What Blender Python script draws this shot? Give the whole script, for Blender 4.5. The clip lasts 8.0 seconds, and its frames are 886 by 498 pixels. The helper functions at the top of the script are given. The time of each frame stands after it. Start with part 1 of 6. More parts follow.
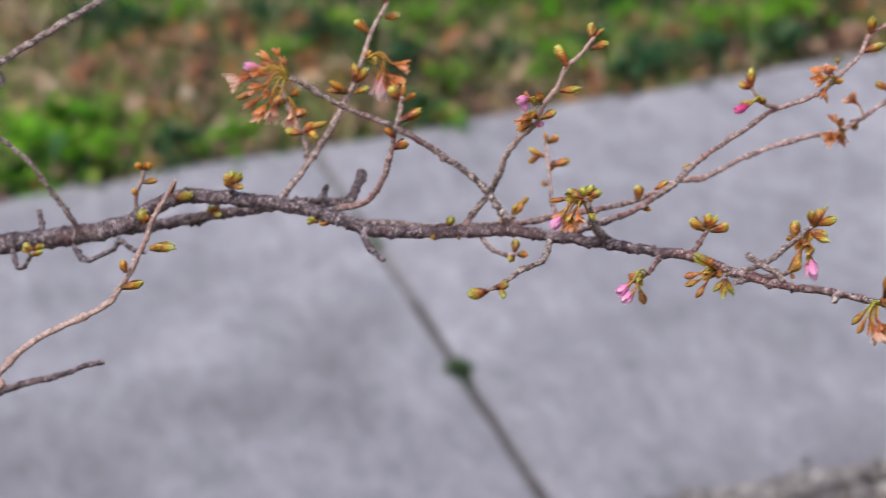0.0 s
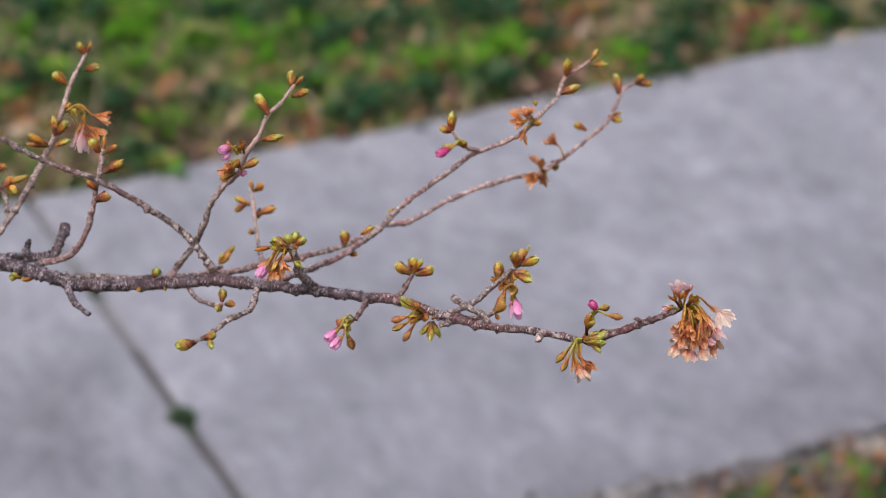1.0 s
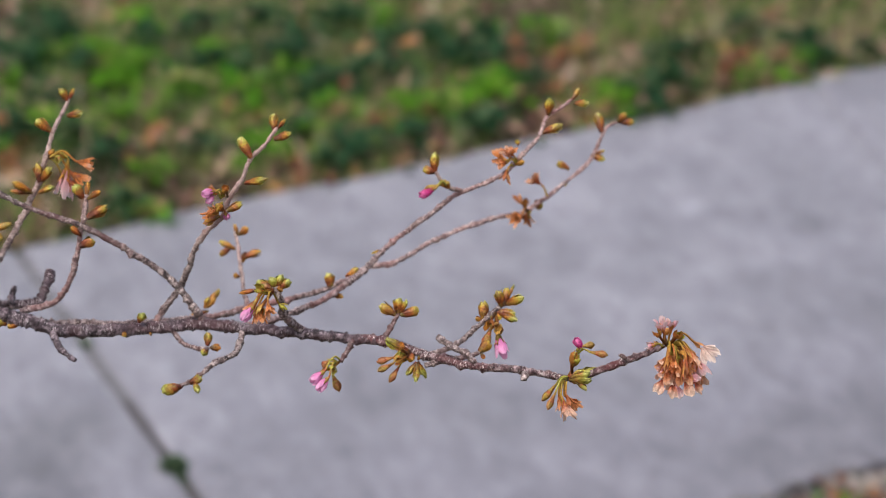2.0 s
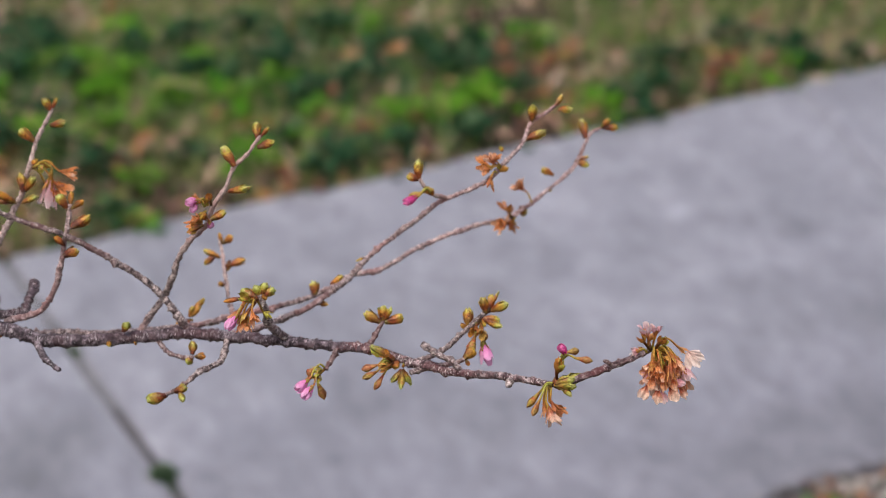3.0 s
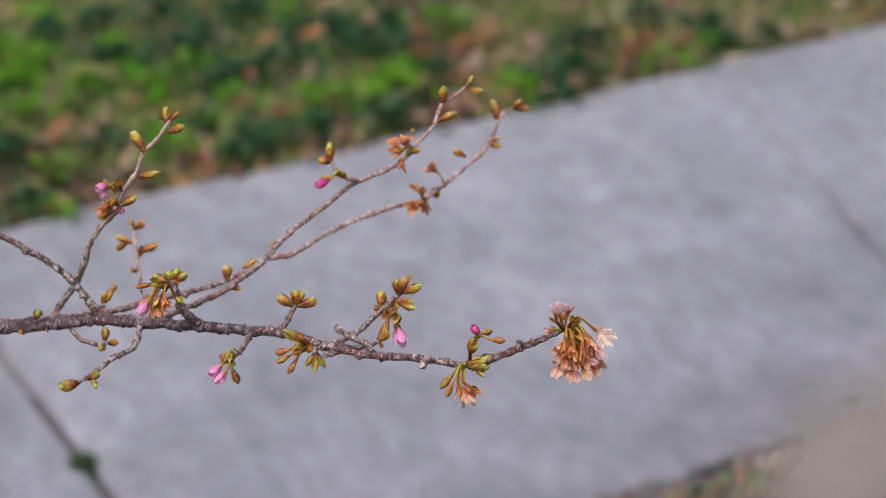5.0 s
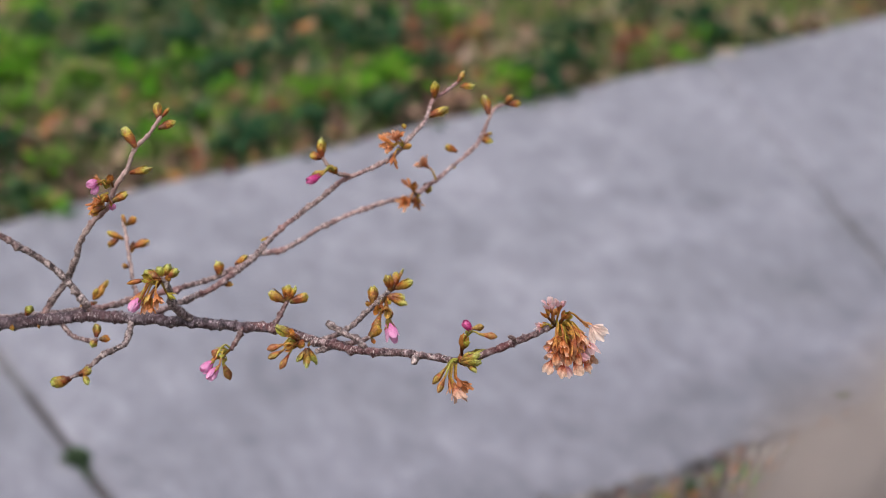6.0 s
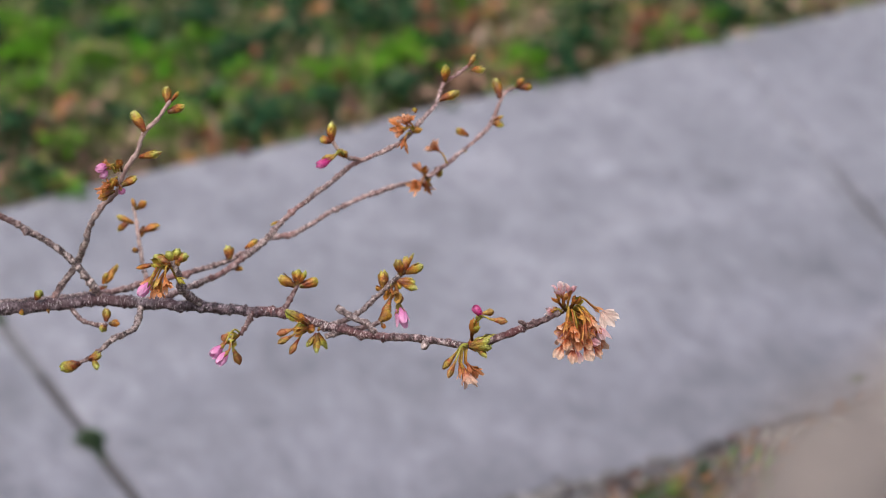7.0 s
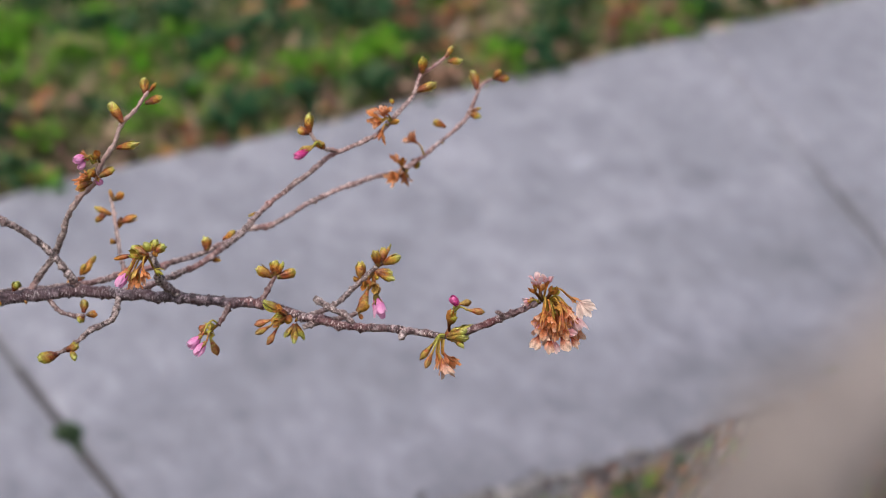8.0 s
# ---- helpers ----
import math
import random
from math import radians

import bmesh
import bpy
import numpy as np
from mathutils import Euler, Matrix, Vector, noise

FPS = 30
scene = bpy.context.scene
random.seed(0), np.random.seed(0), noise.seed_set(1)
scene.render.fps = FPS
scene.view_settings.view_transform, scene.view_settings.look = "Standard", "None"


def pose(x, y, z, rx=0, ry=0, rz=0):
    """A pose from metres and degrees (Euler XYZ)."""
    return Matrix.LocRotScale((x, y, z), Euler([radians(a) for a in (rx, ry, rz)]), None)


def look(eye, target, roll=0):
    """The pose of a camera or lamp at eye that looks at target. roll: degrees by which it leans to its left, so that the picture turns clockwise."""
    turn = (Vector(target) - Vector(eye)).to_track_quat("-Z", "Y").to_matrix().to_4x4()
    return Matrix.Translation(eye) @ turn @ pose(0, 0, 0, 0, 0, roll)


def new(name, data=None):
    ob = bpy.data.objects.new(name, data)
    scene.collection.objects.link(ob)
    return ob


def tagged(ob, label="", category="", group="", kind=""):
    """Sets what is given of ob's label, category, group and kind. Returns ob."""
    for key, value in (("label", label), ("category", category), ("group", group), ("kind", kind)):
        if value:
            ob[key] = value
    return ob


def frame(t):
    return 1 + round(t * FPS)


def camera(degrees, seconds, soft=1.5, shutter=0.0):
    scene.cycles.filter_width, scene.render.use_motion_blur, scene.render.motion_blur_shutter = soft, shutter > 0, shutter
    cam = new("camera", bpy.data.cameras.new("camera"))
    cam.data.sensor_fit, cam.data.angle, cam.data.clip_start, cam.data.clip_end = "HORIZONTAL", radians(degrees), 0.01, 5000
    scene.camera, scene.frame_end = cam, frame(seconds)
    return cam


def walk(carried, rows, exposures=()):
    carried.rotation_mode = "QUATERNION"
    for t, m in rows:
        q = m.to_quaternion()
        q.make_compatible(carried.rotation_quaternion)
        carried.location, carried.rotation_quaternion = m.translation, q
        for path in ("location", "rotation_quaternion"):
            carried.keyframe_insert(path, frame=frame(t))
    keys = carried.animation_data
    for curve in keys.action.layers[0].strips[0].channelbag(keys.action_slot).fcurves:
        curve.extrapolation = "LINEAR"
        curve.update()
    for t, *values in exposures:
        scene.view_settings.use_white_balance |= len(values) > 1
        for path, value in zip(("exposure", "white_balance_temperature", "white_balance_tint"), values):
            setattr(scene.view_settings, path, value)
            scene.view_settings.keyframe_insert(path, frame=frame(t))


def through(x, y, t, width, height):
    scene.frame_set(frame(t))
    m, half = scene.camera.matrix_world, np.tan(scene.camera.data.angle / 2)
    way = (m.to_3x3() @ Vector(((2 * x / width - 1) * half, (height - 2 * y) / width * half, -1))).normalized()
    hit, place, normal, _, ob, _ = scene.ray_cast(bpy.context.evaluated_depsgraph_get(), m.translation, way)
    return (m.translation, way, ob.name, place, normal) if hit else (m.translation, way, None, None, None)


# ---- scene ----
# ---------------------------------------------------------------- camera
cam = camera(23.178, 8.0, soft=0.5, shutter=0.18)
cam.data.dof.use_dof = True
cam.data.dof.focus_distance = 0.862
cam.data.dof.aperture_fstop = 10.5
walk(cam, [
    (0, look((-0.01005, 0.00124, 1.59811), (-0.13653, 0.85142, 1.08704), -1.521)),
    (0.2, look((-0.00655, 0.00267, 1.59821), (-0.10276, 0.85931, 1.09134), -1.047)),
    (0.3, look((-0.00680, 0.00313, 1.59861), (-0.08846, 0.86164, 1.09236), -0.749)),
    (0.5, look((-0.00509, 0.00116, 1.59961), (-0.05346, 0.86145, 1.09211), 0.118)),
    (0.6, look((-0.00429, 0.00287, 1.59929), (-0.03007, 0.86959, 1.10116), 0.759)),
    (0.8, look((-0.00248, 0.00257, 1.60045), (-0.02049, 0.87144, 1.10573), 0.664)),
    (1, look((-0.00156, 0.00208, 1.60050), (-0.00271, 0.87109, 1.10570), 0.912)),
    (1.2, look((-0.00028, 0.00217, 1.60014), (-0.00090, 0.87191, 1.10663), 0.636)),
    (1.5, look((0.00000, 0.00000, 1.60000), (0.00000, 0.87425, 1.11453), 0.370)),
    (1.6, look((0.00038, 0.00002, 1.59936), (0.00100, 0.87565, 1.11637), 0.335)),
    (2.8, look((0.00308, -0.00096, 1.59983), (0.00861, 0.87981, 1.12631), -0.171)),
    (3, look((0.00403, -0.00002, 1.59974), (0.01121, 0.88048, 1.12575), -0.117)),
    (3.5, look((0.00687, 0.00190, 1.59979), (0.01967, 0.87931, 1.12021), -0.179)),
    (4, look((0.00739, 0.00426, 1.59977), (0.03524, 0.87877, 1.11557), -0.018)),
    (4.5, look((0.00775, 0.00454, 1.59933), (0.04110, 0.87681, 1.11143), 0.079)),
    (5, look((0.00771, -0.00068, 1.59922), (0.05124, 0.87522, 1.11870), 0.252)),
    (5.2, look((0.00779, -0.00062, 1.59948), (0.05437, 0.87398, 1.11688), 0.268)),
    (6.3, look((0.00923, 0.00021, 1.59968), (0.05502, 0.87450, 1.11644), 0.202)),
    (6.5, look((0.00971, 0.00167, 1.59943), (0.05085, 0.87474, 1.11358), 0.060)),
    (7, look((0.01079, 0.00342, 1.59926), (0.05000, 0.87389, 1.10860), 0.026)),
    (7.5, look((0.01093, 0.00208, 1.59910), (0.05242, 0.87218, 1.10798), 0.180)),
    (8, look((0.01107, 0.00050, 1.59922), (0.06028, 0.86919, 1.10632), 0.333)),
], exposures=[(0, 0.17 + 0.14), (0.5, 0.17 + 0.06), (1.5, 0.17 + 0.03), (3.0, 0.17 - 0.02), (8.0, 0.17)])

# ---------------------------------------------------------------- light
world = bpy.data.worlds.new("overcast_sky")
scene.world = world
world.use_nodes = True
wn, wl = world.node_tree.nodes, world.node_tree.links
sky = wn.new("ShaderNodeTexSky")
sky.sky_type = "NISHITA"
sky.sun_disc = False
sky.sun_elevation = radians(62)
sky.sun_rotation = radians(210)
sky.air_density, sky.dust_density, sky.ozone_density = 1.0, 6.5, 1.0
wl.new(sky.outputs["Color"], wn["Background"].inputs["Color"])
wn["Background"].inputs["Strength"].default_value = 0.12
sun_data = bpy.data.lights.new("sun", "SUN")
sun_data.energy = 1.5
sun_data.angle = radians(30)
sun_data.color = (1.0, 0.93, 0.885)
sun = new("sun", sun_data)
sun.matrix_world = look((-0.9, -0.5, 4.6), (0, 0.6, 0))


# ---------------------------------------------------------------- the path's two directions
U = Vector((math.cos(radians(25.5)), math.sin(radians(25.5)), 0))   # along the path
N = Vector((-U.y, U.x, 0))                                          # across it

# ---------------------------------------------------------------- materials
def material(name, rough=0.8, spec=0.3):
    m = bpy.data.materials.new(name)
    m.use_nodes = True
    n, l = m.node_tree.nodes, m.node_tree.links
    b = n["Principled BSDF"]
    b.inputs["Roughness"].default_value = rough
    b.inputs["Specular IOR Level"].default_value = spec
    return m, n, l, b


def noise_tex(n, l, co, scale, detail=4.0, rough=0.6, dist=0.0):
    t = n.new("ShaderNodeTexNoise")
    t.inputs["Scale"].default_value, t.inputs["Detail"].default_value = scale, detail
    t.inputs["Roughness"].default_value, t.inputs["Distortion"].default_value = rough, dist
    l.new(co, t.inputs["Vector"])
    return t.outputs["Fac"]


def ramp(n, l, fac, stops):
    r = n.new("ShaderNodeValToRGB")
    while len(r.color_ramp.elements) < len(stops):
        r.color_ramp.elements.new(0.5)
    for e, (p, c) in zip(r.color_ramp.elements, stops):
        e.position, e.color = p, (*c, 1)
    l.new(fac, r.inputs["Fac"])
    return r.outputs["Color"]


def mix(n, l, a, b, fac, kind="MIX"):
    m = n.new("ShaderNodeMix")
    m.data_type, m.blend_type = "RGBA", kind
    for socket, value in ((m.inputs["A"], a), (m.inputs["B"], b), (m.inputs["Factor"], fac)):
        if isinstance(value, (tuple, float, int)):
            socket.default_value = (*value, 1) if isinstance(value, tuple) else value
        else:
            l.new(value, socket)
    return m.outputs["Result"]


def math_node(n, l, op, a, b, clamp=False):
    m = n.new("ShaderNodeMath")
    m.operation, m.use_clamp = op, clamp
    for socket, value in zip(m.inputs, (a, b)):
        if isinstance(value, (float, int)):
            socket.default_value = value
        else:
            l.new(value, socket)
    return m.outputs[0]


def bump(n, l, b, height, strength, distance):
    k = n.new("ShaderNodeBump")
    k.inputs["Strength"].default_value, k.inputs["Distance"].default_value = strength, distance
    l.new(height, k.inputs["Height"])
    l.new(k.outputs["Normal"], b.inputs["Normal"])


def coord(n, kind="Object"):
    return n.new("ShaderNodeTexCoord").outputs[kind]


def position(n):
    return n.new("ShaderNodeNewGeometry").outputs["Position"]


def bark_material(name, dark, mid, light, spots, spot_low, red, gloss=0.36, rings=0.5, old=None):
    """Cherry bark: mottled skin, pale lenticels that run round the stem, reddish patches. "bark" holds a place's side and its way along the stem."""
    m, n, l, b = material(name, gloss, 0.5)
    p = position(n)
    round_stem = n.new("ShaderNodeAttribute")
    round_stem.attribute_name = "bark"

    def ringed(around, along):
        k = n.new("ShaderNodeVectorMath")
        k.operation = "MULTIPLY"
        k.inputs[1].default_value = (around, around, along)
        l.new(round_stem.outputs["Vector"], k.inputs[0])
        return k.outputs[0]

    base = ramp(n, l, noise_tex(n, l, p, 430, 5, 0.68), [(0.37, dark), (0.5, mid), (0.64, light)])
    if old:
        # the older wood towards the stem's foot is greyer and darker
        age = n.new("ShaderNodeAttribute")
        age.attribute_name = "youth"
        aged = ramp(n, l, noise_tex(n, l, p, 430, 5, 0.68), list(zip((0.37, 0.5, 0.64), old)))
        base = mix(n, l, aged, base, ramp(n, l, age.outputs["Fac"], [(0.3, (0, 0, 0)), (0.62, (1, 1, 1))]))
    ring = noise_tex(n, l, ringed(0.8, 860), 1.0, 4, 0.65)
    base = mix(n, l, base, ramp(n, l, ring, [(0.36, (0.45, 0.42, 0.45)), (0.5, (1, 1, 1)), (0.66, (1.45, 1.42, 1.42))]), rings, "MULTIPLY")
    redness = ramp(n, l, noise_tex(n, l, p, 38, 2), [(0.48, (0, 0, 0)), (0.66, (1, 1, 1))])
    base = mix(n, l, base, red, math_node(n, l, "MULTIPLY", redness, 0.6))
    dash = noise_tex(n, l, ringed(1.4, 1500), 1.0, 3, 0.6)
    dots = ramp(n, l, dash, [(0.55, (0, 0, 0)), (0.66, (0.85, 0.85, 0.85))])
    patchy = ramp(n, l, noise_tex(n, l, p, 160, 3), [(spot_low - 0.06, (0, 0, 0)), (spot_low + 0.06, (1, 1, 1))])
    base = mix(n, l, base, spots, math_node(n, l, "MULTIPLY", dots, patchy))
    l.new(base, b.inputs["Base Color"])
    height = math_node(n, l, "ADD", noise_tex(n, l, p, 900, 6, 0.7), math_node(n, l, "MULTIPLY", ring, 1.2))
    bump(n, l, b, height, 0.8, 0.001)
    return m


BARK = bark_material("cherry_bark", (0.022, 0.013, 0.018), (0.084, 0.06, 0.074), (0.32, 0.265, 0.3), (0.62, 0.57, 0.6), 0.48, (0.105, 0.045, 0.052), 0.3, 0.85)
ROSE = bark_material("rosy_twig_bark", (0.16, 0.092, 0.092), (0.45, 0.32, 0.312), (0.68, 0.54, 0.52), (0.78, 0.68, 0.65), 0.52, (0.37, 0.16, 0.155), 0.36, 0.8, ((0.045, 0.026, 0.029), (0.235, 0.17, 0.172), (0.56, 0.47, 0.47)))
MID = bark_material("twig_bark", (0.032, 0.018, 0.021), (0.215, 0.16, 0.156), (0.58, 0.5, 0.485), (0.7, 0.63, 0.61), 0.48, (0.17, 0.07, 0.07), 0.32, 1.0)
TIP = bark_material("reddish_twig_bark", (0.025, 0.01, 0.013), (0.15, 0.084, 0.09), (0.48, 0.38, 0.39), (0.72, 0.65, 0.65), 0.42, (0.17, 0.046, 0.052), 0.3, 1.0)
YOUNG = bark_material("young_twig_bark", (0.28, 0.185, 0.17), (0.52, 0.39, 0.36), (0.72, 0.58, 0.54), (0.8, 0.7, 0.66), 0.58, (0.45, 0.25, 0.23), 0.4, 0.4, ((0.065, 0.042, 0.042), (0.32, 0.24, 0.23), (0.62, 0.53, 0.51)))
PALE = bark_material("pale_limb_bark", (0.18, 0.156, 0.15), (0.32, 0.285, 0.278), (0.45, 0.41, 0.4), (0.53, 0.49, 0.48), 0.5, (0.21, 0.178, 0.168), 0.6, 0.4)
MATS = {"bark": BARK, "rose": ROSE, "mid": MID, "young": YOUNG, "tip": TIP, "pale": PALE}


def organ_material(name, stops, vary=0.18, rough=0.5, sheen=0.4, through=0.0, scale_tint=1.0, grain=0.75, olive=0.0):
    """Colour runs along the organ's own axis (z from 0 to 1), blotched and varied from one to the next."""
    m, n, l, b = material(name, rough, sheen)
    o = coord(n)
    xyz = n.new("ShaderNodeSeparateXYZ")
    l.new(o, xyz.inputs[0])
    info = n.new("ShaderNodeObjectInfo")
    speck = noise_tex(n, l, position(n), 480, 4, 0.65)
    along = math_node(n, l, "ADD", xyz.outputs["Z"], math_node(n, l, "MULTIPLY", math_node(n, l, "SUBTRACT", speck, 0.5), 0.55))
    along = math_node(n, l, "ADD", along, math_node(n, l, "MULTIPLY", math_node(n, l, "SUBTRACT", info.outputs["Random"], 0.5), vary * 2))
    c = ramp(n, l, along, stops)
    if olive:
        patch = ramp(n, l, noise_tex(n, l, position(n), 210, 3, 0.6), [(0.46, (0, 0, 0)), (0.58, (1, 1, 1))])
        c = mix(n, l, c, (0.4, 0.46, 0.08), math_node(n, l, "MULTIPLY", patch, olive))
        patch = ramp(n, l, noise_tex(n, l, position(n), 330, 3, 0.6), [(0.56, (0, 0, 0)), (0.66, (1, 1, 1))])
        c = mix(n, l, c, (0.36, 0.055, 0.03), math_node(n, l, "MULTIPLY", patch, min(1.0, olive * 2.0)))
    shade = ramp(n, l, noise_tex(n, l, position(n), 1300, 4), [(0.34, (0.42, 0.33, 0.26)), (0.5, (1, 1, 1)), (0.7, (1.35, 1.35, 1.25))])
    c = mix(n, l, c, shade, grain, "MULTIPLY")
    isle = n.new("ShaderNodeNewGeometry").outputs["Random Per Island"]
    c = mix(n, l, c, ramp(n, l, isle, [(0.0, (0.5, 0.36, 0.28)), (0.35, (1.0, 0.92, 0.84)), (1.0, (1.35, 1.4, 1.25))]), scale_tint, "MULTIPLY")
    l.new(c, b.inputs["Base Color"])
    bump(n, l, b, noise_tex(n, l, position(n), 1600, 4), 0.5, 0.0004)
    if through:
        t = n.new("ShaderNodeBsdfTranslucent")
        l.new(c, t.inputs["Color"])
        s = n.new("ShaderNodeMixShader")
        s.inputs[0].default_value = through
        l.new(b.outputs[0], s.inputs[1])
        l.new(t.outputs[0], s.inputs[2])
        l.new(s.outputs[0], n["Material Output"].inputs["Surface"])
    return m


BUD_GREEN = organ_material("bud_scales_green", [(0.0, (0.1, 0.027, 0.016)), (0.22, (0.26, 0.085, 0.028)), (0.42, (0.4, 0.23, 0.045)), (0.62, (0.4, 0.38, 0.065)), (0.9, (0.5, 0.58, 0.19))], 0.1, 0.34, 0.55, 0.2, olive=0.25)
BUD_MIXED = organ_material("bud_scales_mixed", [(0.0, (0.08, 0.021, 0.013)), (0.36, (0.3, 0.08, 0.024)), (0.6, (0.48, 0.22, 0.04)), (0.8, (0.48, 0.41, 0.07)), (1.0, (0.55, 0.6, 0.2))], 0.14, 0.34, 0.55, 0.2, olive=0.25)
BUD_RUST = organ_material("bud_scales_rust", [(0.0, (0.12, 0.03, 0.015)), (0.3, (0.38, 0.115, 0.025)), (0.62, (0.6, 0.27, 0.04)), (0.95, (0.58, 0.47, 0.1))], 0.26, 0.36, 0.55, 0.2, olive=0.22)
CALYX = organ_material("calyx_skin", [(0.0, (0.34, 0.36, 0.075)), (0.34, (0.43, 0.34, 0.07)), (0.56, (0.42, 0.19, 0.06)), (1.0, (0.4, 0.16, 0.085))], 0.18, 0.42, 0.45, 0.15, olive=0.4)
SEPAL_RUST = organ_material("withered_sepals", [(0.0, (0.5, 0.4, 0.08)), (0.4, (0.64, 0.34, 0.065)), (0.62, (0.5, 0.13, 0.045)), (1.0, (0.74, 0.33, 0.15))], 0.2, 0.42, 0.45, 0.35, 0.8, 0.5, olive=0.22)
PETAL_PINK = organ_material("pink_petal", [(0.0, (0.55, 0.08, 0.3)), (0.4, (0.8, 0.26, 0.62)), (1.0, (0.9, 0.52, 0.82))], 0.1, 0.45, 0.3, 0.3, 0.45, 0.3)
PETAL_MAGENTA = organ_material("magenta_petal", [(0.0, (0.35, 0.02, 0.1)), (0.5, (0.62, 0.05, 0.27)), (1.0, (0.8, 0.2, 0.5))], 0.1, 0.45, 0.3, 0.2, 0.4)
PETAL_PALE = organ_material("pale_petal", [(0.0, (0.74, 0.4, 0.34)), (0.5, (0.88, 0.62, 0.54)), (1.0, (0.92, 0.72, 0.66))], 0.1, 0.5, 0.3, 0.35, 0.3, 0.2)
PETAL_BLUSH = organ_material("blush_petal", [(0.0, (0.66, 0.36, 0.26)), (0.25, (0.9, 0.7, 0.64)), (1.0, (0.95, 0.84, 0.81))], 0.1, 0.5, 0.3, 0.4, 0.2, 0.25)
PETAL_FADED = organ_material("faded_petal", [(0.2, (0.4, 0.09, 0.05)), (0.4, (0.68, 0.29, 0.19)), (0.6, (0.84, 0.54, 0.43)), (0.95, (0.9, 0.7, 0.6))], 0.15, 0.5, 0.3, 0.45, 0.35, 0.5)
PETAL_RED = organ_material("russet_petal", [(0.1, (0.3, 0.05, 0.025)), (0.4, (0.56, 0.17, 0.06)), (0.72, (0.8, 0.41, 0.24)), (1.0, (0.9, 0.62, 0.48))], 0.24, 0.48, 0.4, 0.45, 0.6, 0.45)
PETAL_ROSE = organ_material("rose_faded_petal", [(0.0, (0.6, 0.2, 0.25)), (0.5, (0.88, 0.5, 0.58)), (1.0, (0.95, 0.78, 0.82))], 0.2, 0.55, 0.25, 0.5, 0.3, 0.2)
PETAL_ORANGE = organ_material("orange_spent_petal", [(0.0, (0.56, 0.22, 0.05)), (0.4, (0.76, 0.29, 0.09)), (0.75, (0.88, 0.42, 0.2)), (1.0, (0.92, 0.6, 0.44))], 0.2, 0.5, 0.35, 0.45, 0.5, 0.4)
LEAFY = organ_material("bract_olive", [(0.0, (0.16, 0.06, 0.018)), (0.4, (0.34, 0.24, 0.03)), (1.0, (0.4, 0.4, 0.07))], through=0.15, olive=0.35)
BRACT = organ_material("bract_brown", [(0.0, (0.1, 0.03, 0.012)), (0.45, (0.34, 0.12, 0.022)), (0.8, (0.5, 0.2, 0.045)), (1.0, (0.56, 0.34, 0.1))], 0.3, 0.42, 0.5, 0.2, olive=0.15)


# worn and soiled places on the path: along, across, the two reaches, and how much lighter or darker
STAINS = [
    (1.697, 2.624, 0.030, 0.034, 0.28), (1.801, 2.421, 0.130, 0.040, 0.15), (1.732, 2.494, 0.075, 0.035, 0.10), (1.700, 2.172, 0.034, 0.040, 0.13),
    (2.127, 2.723, 0.140, 0.150, 0.10), (1.579, 2.675, 0.110, 0.080, 0.07), (1.797, 2.167, 0.090, 0.080, -0.17), (1.620, 1.980, 0.090, 0.080, -0.17),
    (1.483, 1.973, 0.075, 0.070, -0.10), (1.609, 2.230, 0.075, 0.065, -0.11), (1.988, 2.263, 0.070, 0.100, -0.09), (0.566, 2.400, 0.100, 0.100, -0.26),
    (0.480, 2.282, 0.110, 0.080, -0.22), (0.804, 2.202, 0.080, 0.065, -0.11), (0.858, 2.341, 0.110, 0.070, 0.08), (0.735, 2.478, 0.060, 0.070, 0.08),
    (1.027, 2.157, 0.080, 0.066, 0.08), (1.099, 2.184, 0.085, 0.060, -0.12), (1.350, 2.194, 0.076, 0.070, -0.10), (0.345, 2.461, 0.065, 0.050, 0.12),
    # (0.130, 2.220) is a soiled spot widened to put lens corner dimming into the colour
    (0.419, 2.184, 0.055, 0.050, 0.10), (0.130, 2.220, 0.190, 0.160, -0.27), (0.344, 2.309, 0.100, 0.065, -0.10), (0.862, 2.051, 0.080, 0.065, -0.10),
]


